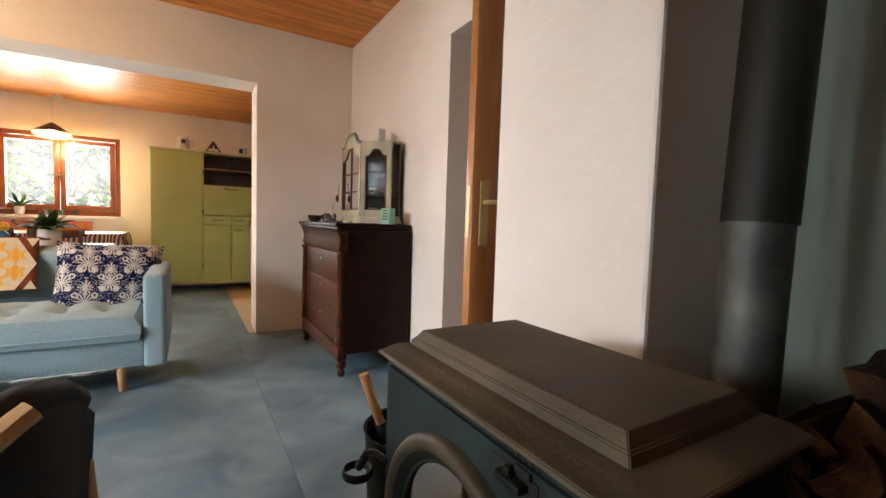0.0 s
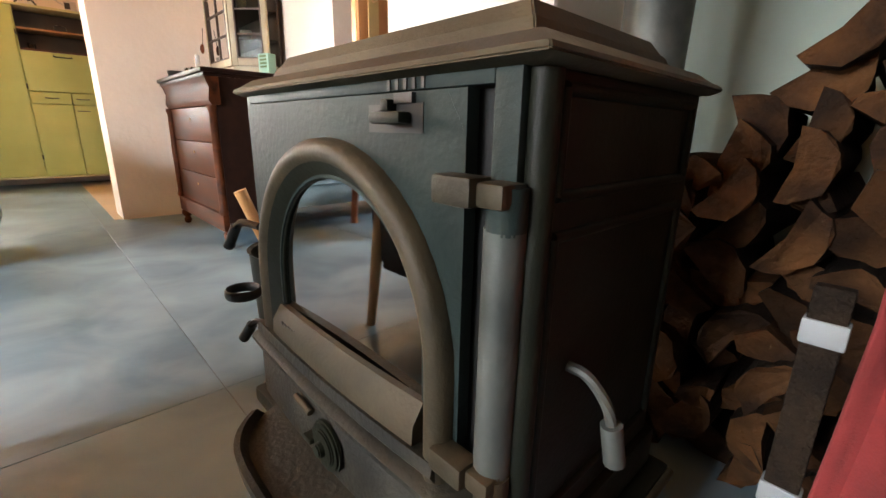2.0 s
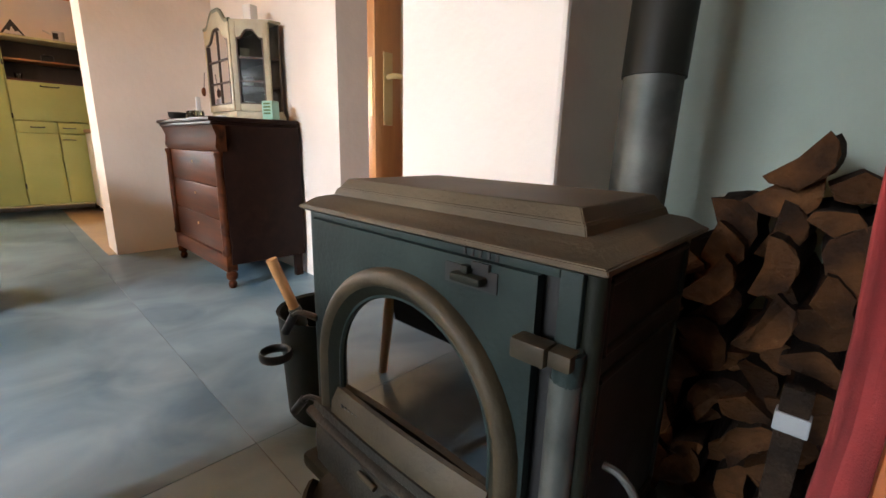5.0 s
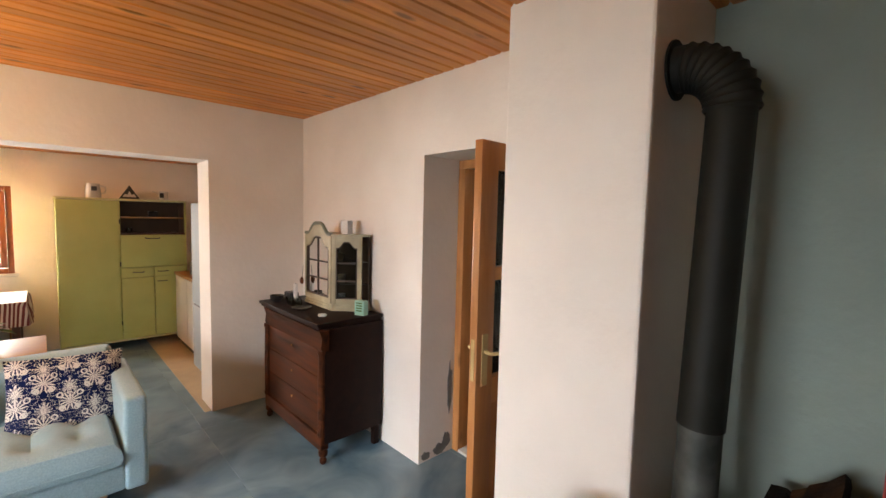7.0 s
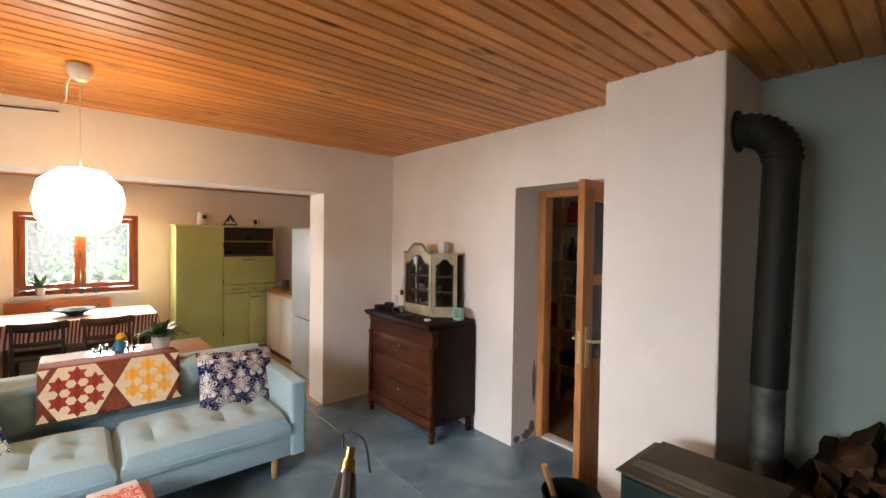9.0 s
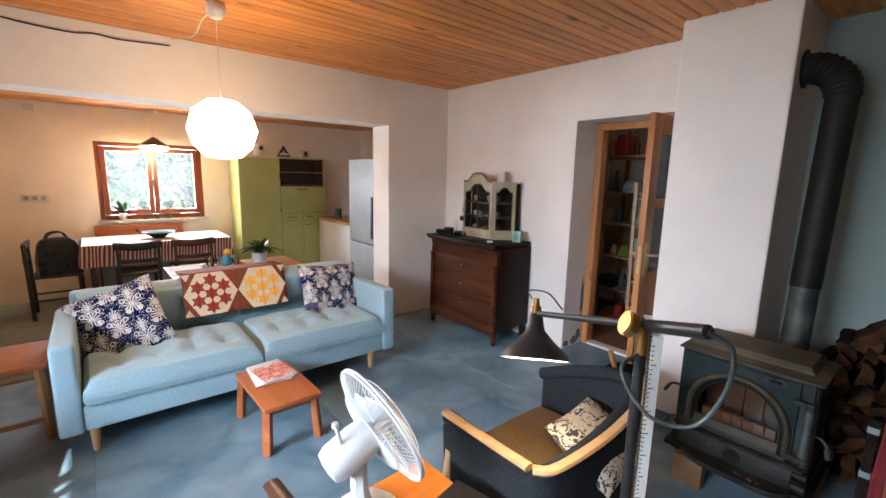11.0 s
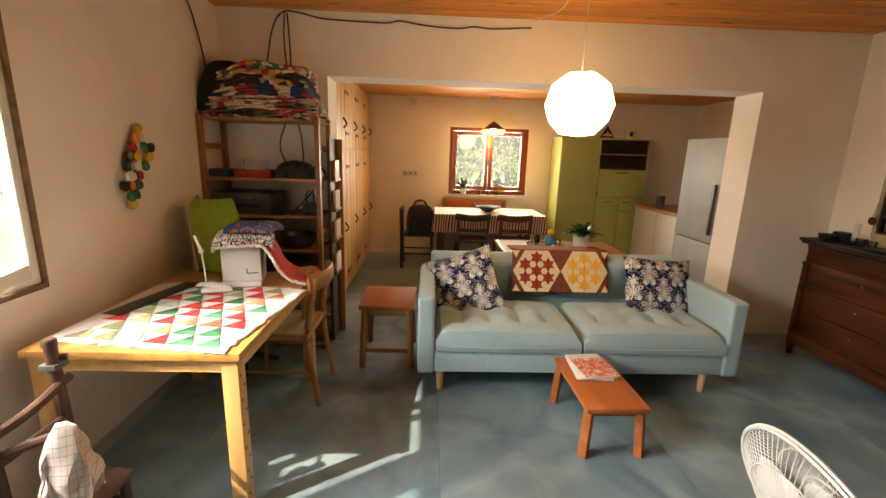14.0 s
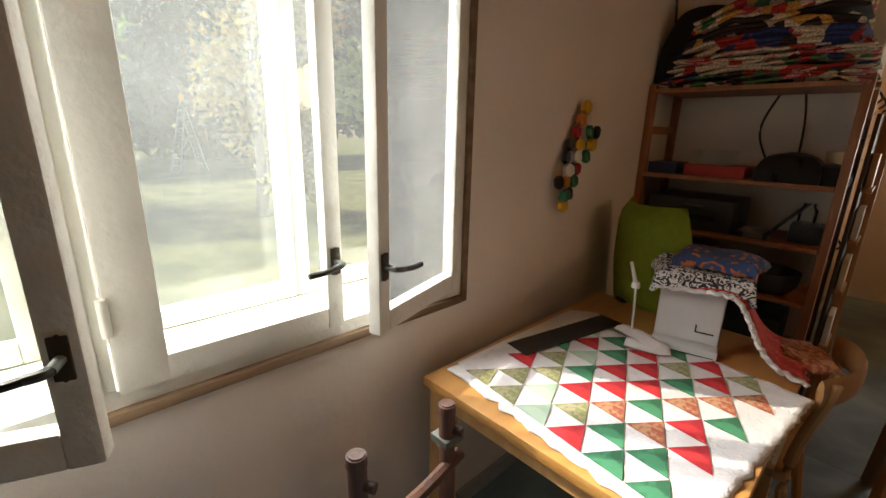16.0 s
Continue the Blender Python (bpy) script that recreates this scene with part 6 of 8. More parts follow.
def triangle_quilt():
    t = thing("patchwork_top", (-3.27, 2.29, 0.7405), -7, "unfinished patchwork of red and green triangles on the table", "quilt")
    # wadding with a ragged edge
    rq = random.Random(12)
    W, H = 0.76, 0.80
    n = 44
    bm = bmesh.new()
    g = []
    for j in range(n + 1):
        row = []
        for i in range(n + 1):
            u, v = 2 * i / n - 1, 2 * j / n - 1
            rim = max(abs(u), abs(v))
            k = max(0.0, (rim - 0.88) / 0.12)
            nz = noise.noise((u * 9, v * 9, 3.0)) + 0.6 * noise.noise((u * 23, v * 23, 8.0))
            s2 = 1 + k * 0.035 * noise.noise((u * 11 + 4, v * 11, 1.0)) + k * 0.02 * noise.noise((u * 31, v * 31, 2.0))
            z = 0.005 + 0.0011 * nz + k * (0.006 + 0.009 * nz)
            row.append(bm.verts.new((u * W / 2 * s2, v * H / 2 * s2, max(0.0012, z * (1 if rim < 0.999 else 0.35)))))
        g.append(row)
    for j in range(n):
        for i in range(n):
            bm.faces.new((g[j][i], g[j][i + 1], g[j + 1][i + 1], g[j + 1][i]))
    part("wadding", bm, M["wadding"], t, "ragged white wadding").modifiers.new("thick", "SOLIDIFY").thickness = 0.001
    s = 0.112
    h = s * 0.866
    shapes = {}
    for nm in TRI:
        shapes[nm] = mesh_of("triangle", prism([(-s * 0.47, -h * 0.48), (s * 0.47, -h * 0.48), (0, h * 0.48)], 0.0018, "z"), TRI[nm])
    pick = ["red", "green", "rust", "moss", "red", "green", "mint"]
    rows = 8
    for j in range(rows):
        x = -W / 2 + 0.10 + (j % 2) * s * 0.5
        while x < W / 2 - 0.07:
            ob = new("triangle", shapes[rq.choice(pick)])
            ob.parent = t
            ob.matrix_local = pose(x, -H / 2 + 0.085 + j * h * 0.98, 0.0068, rq.uniform(-0.5, 0.5), rq.uniform(-0.5, 0.5), rq.uniform(-2.5, 2.5))
            x += s
    return t


triangle_quilt()
solo("pattern_sheet", prism([(-0.12, -0.33), (0.02, -0.38), (0.10, 0.30), (0.03, 0.42), (-0.07, 0.36)], 0.001, "z"), M["paper"], "crumpled pale pattern paper lying on the table", "paper", loc=(-3.60, 2.33, 0.7415), rz=3)
solo("cutting_ruler", B(-0.05, -0.26, 0, 0.05, 0.26, 0.003, 0.001), M["black"], "black strip of fabric lying on the pattern paper", "fabric strip", loc=(-3.565, 2.46, 0.7495), rz=-12)


def sewing_machine():
    t = thing("sewing_machine", (-3.25, 2.80, 0.741), 14, "white sewing machine covered with folded fabric on the table", "sewing machine")
    part("housing", B(-0.11, -0.10, 0.0, 0.10, 0.12, 0.235, 0.012), M["white"], t)
    part("bed", B(-0.11, -0.16, 0.0, 0.10, -0.10, 0.035, 0.006), M["white"], t)
    part("panel_line", join(B(0.02, -0.102, 0.07, 0.08, -0.0995, 0.075), B(0.02, -0.102, 0.07, 0.025, -0.0995, 0.10)), M["black"], t)
    part("foot_line", B(-0.10, -0.1625, 0.004, 0.09, -0.1602, 0.010), M["black"], t)


sewing_machine()


def drape_over(name, label, mm, loc, rz, w, d, drop, seed, wave=0.02, thick=0.010, n=22):
    """Cloth over a block w by d, its edges falling by drop."""
    bm = bmesh.new()
    g = []
    for j in range(n + 1):
        row = []
        for i in range(n + 1):
            u, v = (2 * i / n - 1) * (w / 2 + drop), (2 * j / n - 1) * (d / 2 + drop)
            ox, oy = max(0, abs(u) - w / 2), max(0, abs(v) - d / 2)
            fall = math.hypot(ox, oy)
            x = math.copysign(min(abs(u), w / 2) + min(ox, 0.35 * ox + 0.012), u)
            y = math.copysign(min(abs(v), d / 2) + min(oy, 0.35 * oy + 0.012), v)
            k = noise.noise((u * 14 + seed, v * 14, seed * 0.3))
            row.append(bm.verts.new((x + k * wave * (fall > 0), y + noise.noise((u * 13, v * 13, seed + 5.0)) * wave * (fall > 0), -fall * 0.93 + k * wave * 0.35)))
        g.append(row)
    for j in range(n):
        for i in range(n):
            bm.faces.new((g[j][i], g[j][i + 1], g[j + 1][i + 1], g[j + 1][i]))
    ob = solo(name, bm, mm, label, "fabric", loc=loc, rz=rz)
    sm = ob.modifiers.new("thick", "SOLIDIFY"); sm.thickness = thick
    return ob


M["red_print"] = two_tone("red_cotton_print", (0.40, 0.025, 0.02), (0.50, 0.06, 0.05), 40, 0.55)
prof = curve_points([(-0.135, 0, 0.236), (-0.115, 0, 0.255), (0.0, 0, 0.258), (0.085, 0, 0.262), (0.130, 0, 0.240), (0.170, 0, 0.175), (0.205, 0, 0.105), (0.26, 0, 0.045), (0.345, 0, 0.014)], 6)


def machine_cloth():
    """Cloth over the machine, sliding down beside it onto the table."""
    bm = bmesh.new()
    g = []
    n = 20
    for i, p in enumerate(prof):
        row = []
        for j in range(n + 1):
            v = j / n
            y = -0.145 + 0.30 * v
            k = noise.noise((p[0] * 11, v * 5, 2.0))
            s2 = i / len(prof)
            front = max(0.0, 1 - v / 0.10)
            row.append(bm.verts.new((p[0] + 0.014 * s2 * noise.noise((v * 7, s2 * 6, 5.0)), y - 0.03 * s2 + 0.012 * noise.noise((s2 * 9, v * 2, 1.0)), p[2] + 0.009 * abs(k) * (0.3 + s2) - 0.02 * front * (1 - s2) + 0.004 * abs(noise.noise((v * 16, s2 * 5, 7.0))))))
        g.append(row)
    for a, b in zip(g, g[1:]):
        for j in range(n):
            bm.faces.new((a[j], a[j + 1], b[j + 1], b[j]))
    ob = solo("fabric", bm, M["red_print"], "red cotton with a white ruffled edge over the sewing machine", "fabric", loc=(-3.25, 2.80, 0.741), rz=14)
    ob.modifiers.new("thick", "SOLIDIFY").thickness = 0.006
    hem = [(p[0], -0.155 - 0.03 * i / len(prof) + 0.006 * math.sin(i * 1.9), p[2] - 0.02 * (1 - i / len(prof)) + 0.004 * math.sin(i * 2.6)) for i, p in enumerate(prof)]
    part("ruffle", tube(hem, 0.010, n=8, steps=2, flat=(1.0, 0.8)), M["wadding"], ob, "white ruffled hem")


machine_cloth()
drape_over("fabric", "black and white printed fabric folded over the sewing machine", M["black_white"], (-3.245, 2.80, 1.036), 20, 0.26, 0.26, 0.055, 8, 0.016, 0.022)
drape_over("fabric", "folded dark blue and orange fabric on top of the pile", two_tone("blue_orange_print", (0.03, 0.06, 0.14), (0.42, 0.12, 0.04), 14, 0.56), (-3.205, 2.84, 1.085), 5, 0.22, 0.18, 0.045, 11, 0.03, 0.030)
drape_over("fabric", "rust-coloured fabric crumpled on the table beside the machine", TRI["rust"], (-2.93, 2.92, 0.785), 30, 0.13, 0.16, 0.04, 21, 0.03, 0.008)
solo("fabric", tube([(-3.44, 2.66, 0.755), (-3.36, 2.60, 0.775), (-3.26, 2.58, 0.76), (-3.38, 2.55, 0.757)], 0.022, flat=(1.6, 0.7)), M["wadding"], "crumpled scrap of white fabric on the table", "fabric")
solo("brush", join(rod((-3.415, 2.585, 1.05), (-3.395, 2.60, 0.97), 0.006, 0.008), C(0.016, 0.014, 0.02, -3.394, 2.60, 0.955, 12), rod((-3.392, 2.60, 0.955), (-3.385, 2.61, 0.76), 0.004)), M["white"], "white plastic tool standing beside the sewing machine", "tool")


def green_chair():
    t = thing("office_chair", (-3.50, 3.13, 0), 150, "lime green upholstered swivel chair behind the table", "chair")
    bm = pillow(0.46, 0.62, 0.11, seed=4, pinch=0.0, power=0.35)
    for v in bm.verts:
        v.co.y += 0.10 * (v.co.x / 0.23) ** 2 * -1
        if v.co.z > 0: v.co.x *= 1 - 0.25 * (v.co.z / 0.31) ** 2
    part("backrest", move(bm, 0, 0.13, 0.89, -6), M["lime"], t, "lime green rounded backrest")
    part("seat", move(puff(0.46, 0.44, 0.09, n=12), 0, -0.08, 0.44), M["lime"], t)
    part("column", C(0.03, 0.03, 0.36, 0, -0.06, 0.08, 14), M["black"], t)
    part("bracket", bar((0, -0.05, 0.43), (0, 0.19, 0.75), 0.06, 0.02), M["black"], t)
    for i in range(5):
        a = 2 * math.pi * i / 5
        part("foot", bar((0, -0.06, 0.09), (0.24 * math.cos(a), -0.06 + 0.24 * math.sin(a), 0.03), 0.035, 0.025), M["black"], t)


green_chair()


def cane_chair():
    t = thing("dining_chair", (-3.06, 2.86, 0), 90, "bentwood oak chair with a woven cane seat at the table", "chair")
    # local: front towards +y after turning (the chair looks towards the table)
    W = 0.42
    part("seat_frame", join(B(-W / 2, -0.20, 0.425, W / 2, -0.165, 0.455, 0.004), B(-W / 2, 0.185, 0.425, W / 2, 0.22, 0.455, 0.004), B(-W / 2, -0.165, 0.425, -W / 2 + 0.035, 0.185, 0.455, 0.004), B(W / 2 - 0.035, -0.165, 0.425, W / 2, 0.185, 0.455, 0.004)), M["oak"], t)
    bm = bmesh.new()
    for i in range(20):
        x = -0.175 + i * 0.35 / 19
        merge(bm, B(x - 0.006, -0.165, 0.446 + (i % 2) * 0.002, x + 0.006, 0.185, 0.450 + (i % 2) * 0.002))
        y = -0.16 + i * 0.34 / 19
        merge(bm, B(-0.175, y - 0.006, 0.447 + ((i + 1) % 2) * 0.002, 0.175, y + 0.006, 0.451 + ((i + 1) % 2) * 0.002))
    part("cane_seat", bm, M["cream"], t, "woven cane seat", smooth=False)
    for s in (-1, 1):
        part("front_leg", rod((s * 0.19, 0.19, 0.43), (s * 0.205, 0.215, 0), 0.017, 0.013), M["oak"], t)
        part("back_leg", tube([(s * 0.20, -0.25, 0), (s * 0.19, -0.195, 0.44), (s * 0.185, -0.25, 0.80)], 0.017), M["oak"], t)
        part("side_stretcher", rod((s * 0.20, 0.20, 0.22), (s * 0.197, -0.22, 0.22), 0.009), M["oak"], t)
    bm = tube([(-0.215, -0.22, 0.765), (-0.12, -0.275, 0.775), (0, -0.295, 0.778), (0.12, -0.275, 0.775), (0.215, -0.22, 0.765)], 0.05, flat=(0.22, 1.0))
    part("backrest", bm, M["oak"], t, "curved oak backrest")


cane_chair()


def rustic_chair():
    t = thing("rustic_chair", (-3.35, 1.56, 0), 0, "small dark rustic chair made of round branches by the window", "chair")
    br = wood("dark_branch_wood", (0.105, 0.046, 0.030), (0.045, 0.020, 0.014), axis=2, rough=0.5, bump=0.5)
    for y in (-0.125, 0.125):
        part("back_post", join(rod((-0.06, y, 0), (-0.085, y, 0.845), 0.021, 0.020), move(C(0.023, 0.021, 0.03, n=14, bev=0.004), -0.086, y, 0.843)), br, t)
        part("front_post", rod((0.11, y * 0.8, 0), (0.11, y * 0.8, 0.685 if y < 0 else 0.36), 0.021, 0.017), br, t)
        part("side_rung", rod((-0.065, y, 0.26), (0.11, y * 0.8, 0.26), 0.014), br, t)
        part("peg", rod((-0.085, y, 0.80), (-0.05, y + 0.02, 0.80), 0.012), br, t)
    part("top_rung", tube([(-0.075, 0.165, 0.715), (-0.06, 0.0, 0.69), (-0.07, -0.14, 0.675)], 0.016), br, t)
    part("back_rung", rod((-0.075, -0.125, 0.58), (-0.075, 0.125, 0.58), 0.014), br, t)
    part("seat", move(puff(0.22, 0.25, 0.05, n=10), 0.02, 0, 0.345), br, t)
    part("arm", tube([(-0.075, -0.10, 0.60), (0.02, -0.105, 0.645), (0.118, -0.10, 0.68)], 0.015), br, t)
    part("iron_strap", B(-0.115, 0.10, 0.765, -0.06, 0.16, 0.785, 0.003), M["steel"], t, "pale metal strap")


rustic_chair()
def checked_cotton():
    """White cotton with thin dull red check lines, 26 mm apart."""
    m = bpy.data.materials.new("checked_cotton")
    m.use_nodes = True
    nt = m.node_tree
    bsdf = nt.nodes["Principled BSDF"]
    bsdf.inputs["Roughness"].default_value = 0.92
    co = nt.nodes.new("ShaderNodeTexCoord")
    turn = nt.nodes.new("ShaderNodeMapping")
    turn.inputs["Rotation"].default_value = (math.radians(90), 0, 0)
    lines = nt.nodes.new("ShaderNodeTexBrick")
    lines.offset = 0.0
    for key, v in (("Scale", 1.0), ("Mortar Size", 0.0011), ("Mortar Smooth", 0.3), ("Brick Width", 0.026), ("Row Height", 0.026)):
        lines.inputs[key].default_value = v
    lines.inputs["Color1"].default_value = (0.74, 0.68, 0.65, 1)
    lines.inputs["Color2"].default_value = (0.70, 0.63, 0.61, 1)
    lines.inputs["Mortar"].default_value = (0.46, 0.32, 0.32, 1)
    weave = nt.nodes.new("ShaderNodeTexNoise")
    weave.inputs["Scale"].default_value = 260
    bump = nt.nodes.new("ShaderNodeBump")
    bump.inputs["Strength"].default_value = 0.25
    bump.inputs["Distance"].default_value = 0.002
    for a, b in ((co.outputs["Object"], turn.inputs["Vector"]), (turn.outputs["Vector"], lines.inputs["Vector"]), (lines.outputs["Color"], bsdf.inputs["Base Color"]),
                 (co.outputs["Object"], weave.inputs["Vector"]), (weave.outputs["Fac"], bump.inputs["Height"]), (bump.outputs["Normal"], bsdf.inputs["Normal"])):
        nt.links.new(a, b)
    return m


M["check"] = checked_cotton()
drape_over("dish_cloth", "white and red checked cloth hanging over the rustic chair", M["check"], (-3.24, 1.46, 0.705), 25, 0.045, 0.05, 0.21, 31, 0.03, 0.004).scale = (0.62, 0.62, 1.0)


def hex_hanging():
    t = thing("wall_hanging", (XL + 0.012, 2.70, 1.40), 0, "wall hanging of coloured paper hexagons", "wall hanging")
    cols = [M["yellow"], TRI["red"], TRI["green"], M["paper"], M["black"], M["black"], M["orange"]]
    rh = random.Random(4)
    r = 0.027
    cells = [(0.06, 0.20), (0.09, 0.15), (0.035, 0.15), (0.06, 0.10), (0.115, 0.10), (0.01, 0.10), (0.14, 0.05), (0.035, 0.05), (-0.02, 0.05), (0.09, 0.05), (0.01, 0.0), (-0.045, 0.0), (0.06, 0.0), (-0.02, -0.05), (0.035, -0.05), (-0.075, -0.05), (-0.045, -0.10), (0.01, -0.10), (-0.02, -0.15), (-0.075, -0.15), (-0.10, -0.10), (-0.05, -0.2)]
    hx = prism([(r * math.cos(math.pi / 3 * k + math.pi / 6), r * math.sin(math.pi / 3 * k + math.pi / 6)) for k in range(6)], 0.02, "x")
    shared = [mesh_of("hexagon", hx.copy(), c) for c in cols]
    for i, (a, b) in enumerate(cells):
        ob = new("hexagon", shared[(i * 3 + rh.randrange(2)) % len(cols)])
        ob.parent = t
        ob.matrix_local = pose(rh.uniform(0, 0.045), a, b, 0, rh.uniform(-12, 12), rh.uniform(-12, 12))


hex_hanging()


def shelf_unit():
    t = thing("shelf_unit", (-3.37, 3.62, 0), 0, "open reddish pine shelf unit crowded with sewing things", "shelf unit")
    W, D = 0.84, 0.40
    sh = wood("reddish_pine", (0.36, 0.15, 0.06), (0.25, 0.09, 0.035), axis=2, rough=0.5)
    for sx in (-1, 1):
        for sy in (-1, 1):
            part("post", B(sx * (W / 2 - 0.018) - 0.016, sy * (D / 2 - 0.025) - 0.022, 0, sx * (W / 2 - 0.018) + 0.016, sy * (D / 2 - 0.025) + 0.022, 1.74, 0.003), sh, t)
        for z in (0.3, 0.9, 1.5):
            part("side_rail", B(sx * (W / 2 - 0.018) - 0.008, -D / 2 + 0.05, z, sx * (W / 2 - 0.018) + 0.008, D / 2 - 0.05, z + 0.04, 0.002), sh, t)
    for z in (0.12, 0.47, 0.77, 1.02, 1.285, 1.70):
        part("shelf", B(-W / 2 + 0.036, -D / 2 + 0.002, z, W / 2 - 0.036, D / 2 - 0.004, z + 0.02, 0.002), sh, t)


shelf_unit()


def patchwork(name, colours, scale):
    """Small cotton patches in a few colours, with a fine print."""
    m = bpy.data.materials.new(name)
    m.use_nodes = True
    n, l = m.node_tree.nodes, m.node_tree.links
    p = n["Principled BSDF"]
    p.inputs["Roughness"].default_value = 0.95
    tc = n.new("ShaderNodeTexCoord")
    vo = n.new("ShaderNodeTexVoronoi"); vo.inputs["Scale"].default_value = scale
    l.new(tc.outputs["Object"], vo.inputs["Vector"])
    rp = n.new("ShaderNodeValToRGB")
    rp.color_ramp.interpolation = "CONSTANT"
    e = rp.color_ramp.elements
    while len(e) < len(colours): e.new(0.5)
    for i, c in enumerate(colours):
        e[i].position, e[i].color = i / len(colours), (*c, 1)
    sp = n.new("ShaderNodeSeparateColor")
    l.new(vo.outputs["Color"], sp.inputs[0]); l.new(sp.outputs[0], rp.inputs[0])
    nz = n.new("ShaderNodeTexNoise"); nz.inputs["Scale"].default_value, nz.inputs["Detail"].default_value = 130, 2
    l.new(tc.outputs["Object"], nz.inputs["Vector"])
    mr = n.new("ShaderNodeMapRange")
    mr.inputs[1].default_value, mr.inputs[2].default_value, mr.inputs[3].default_value, mr.inputs[4].default_value = 0.35, 0.65, 0.6, 1.25
    l.new(nz.outputs["Fac"], mr.inputs[0])
    sc = n.new("ShaderNodeVectorMath"); sc.operation = "SCALE"
    l.new(rp.outputs[0], sc.inputs[0]); l.new(mr.outputs[0], sc.inputs["Scale"]); l.new(sc.outputs[0], p.inputs["Base Color"])
    bp = n.new("ShaderNodeBump"); bp.inputs["Strength"].default_value = 0.3; bp.inputs["Distance"].default_value = 0.006
    l.new(vo.outputs["Distance"], bp.inputs["Height"]); l.new(bp.outputs[0], p.inputs["Normal"])
    return m


CR, RD, NV, GN, OC, PK, DK = (0.64, 0.55, 0.40), (0.42, 0.03, 0.03), (0.02, 0.04, 0.15), (0.06, 0.17, 0.07), (0.55, 0.30, 0.07), (0.55, 0.20, 0.22), (0.03, 0.02, 0.02)
M["q1"] = patchwork("bright_floral_patchwork", [CR, OC, RD, CR, GN, PK], 21)
M["q2"] = patchwork("cream_brown_patchwork", [DK, CR, DK, OC, DK], 13)
M["q3"] = patchwork("blue_wine_patchwork", [NV, DK, NV, RD, NV, CR], 11)
M["q4"] = patchwork("pink_white_patchwork", [PK, CR, RD, CR, CR], 24)
M["q5"] = patchwork("green_red_cream_patchwork", [GN, CR, RD, CR, NV], 20)
M["q6"] = patchwork("red_green_patchwork", [RD, GN, CR, PK, DK], 17)


def folded_quilt(z, h, w, d, mm, x, y, rz, seed, label):
    """A quilt folded into layers, with rounded soft folds at the front."""
    rd = random.Random(seed)
    k = 3
    bm = bmesh.new()
    for q in range(k):
        lay = puff(w * rd.uniform(0.95, 1.0), d, h / k * 1.15, n=22, edge=0.6, crown=0.004, seed=seed + q)
        for v in lay.verts:
            f = 0.030 * noise.noise((v.co.x * 4 + seed, q * 1.3, v.co.y * 3)) + 0.008 * noise.noise((v.co.x * 17 + seed, q * 3.1, v.co.y * 9))
            v.co.z += f + q * h / k - 0.22 * max(0, -v.co.x / w - 0.22) * (1 if seed > 2 else 0.35) - 0.06 * max(0, v.co.x / w - 0.35)
            v.co.y += 0.030 * noise.noise((v.co.x * 5, q * 5 + seed, 1)) + 0.01 * noise.noise((v.co.x * 19, q * 5 + seed, 4))
        merge(bm, lay)
    solo("folded_quilt", bm, mm, label, "quilt", "stack of quilts", loc=(x, y, z), rz=rz)


zq = 1.725
for i, (mm, h, lab) in enumerate(((M["q6"], 0.045, "folded red and green patchwork quilt in the stack"), (M["q5"], 0.05, "folded green and cream patchwork quilt in the stack"), (M["q4"], 0.05, "folded pink and white patchwork quilt in the stack"), (M["q3"], 0.07, "folded blue and wine patchwork quilt in the stack"), (M["q2"], 0.07, "folded brown and cream patchwork quilt in the stack"), (M["q1"], 0.075, "folded bright floral patchwork quilt in the stack"))):
    folded_quilt(zq, h, 0.80 - 0.035 * i, 0.36 - 0.01 * i, mm, -3.36 + 0.01 * (i % 3) + 0.01, 3.60, (i % 3 - 1) * 2, i, lab)
    zq += h * 0.98
solo("blanket", move(puff(0.30, 0.36, 0.33, n=18, edge=0.8, crown=0.05, seed=4), 0, 0, 0, 0, 8), M["dark_fabric"], "dark brown rolled blanket behind the quilts", "blanket", loc=(-3.645, 3.64, 1.735))


def on_shelf(name, label, cat, bm, mm, x, z, y=3.55, rz=0):
    return solo(name, bm, mm, label, cat, "things on the shelf unit", loc=(x, y, z + 0.0205), rz=rz)


on_shelf("box", "flat navy box on the shelf", "box", B(-0.07, -0.09, 0, 0.07, 0.09, 0.055, 0.003), M["blue_dark"], -3.68, 1.285)
on_shelf("box", "flat red box on the shelf", "box", B(-0.13, -0.10, 0, 0.13, 0.10, 0.055, 0.003), M["red_box"], -3.44, 1.285)
on_shelf("plastic_box", "clear plastic box with small parts on the shelf", "box", B(-0.09, -0.08, 0, 0.09, 0.08, 0.07, 0.006), M["clear"], -3.47, 1.341)
on_shelf("bag", "crumpled black bag on the shelf", "bag", puff(0.24, 0.20, 0.10, n=14, edge=0.9, crown=0.03, seed=9), M["leather"], -3.16, 1.285)
on_shelf("bag", "low black pouch on the shelf", "bag", puff(0.14, 0.16, 0.07, n=10, edge=0.7, seed=2), M["leather"], -3.02, 1.285)
on_shelf("cup", "small pale cup on the shelf", "cup", vessel("cup", 1.2), M["cream"], -3.02, 1.352, 3.62)
pr = thing("printer", (-3.52, 3.60, 1.0405), 0, "dark grey printer on the shelf", "printer")
part("printer_body", B(-0.20, -0.15, 0, 0.20, 0.17, 0.155, 0.012), M["black"], pr)
part("output_slot", B(-0.13, -0.153, 0.05, 0.13, -0.149, 0.075), M["iron"], pr)
part("handle_strip", B(-0.02, -0.156, 0.115, 0.07, -0.15, 0.125, 0.001), M["steel"], pr)
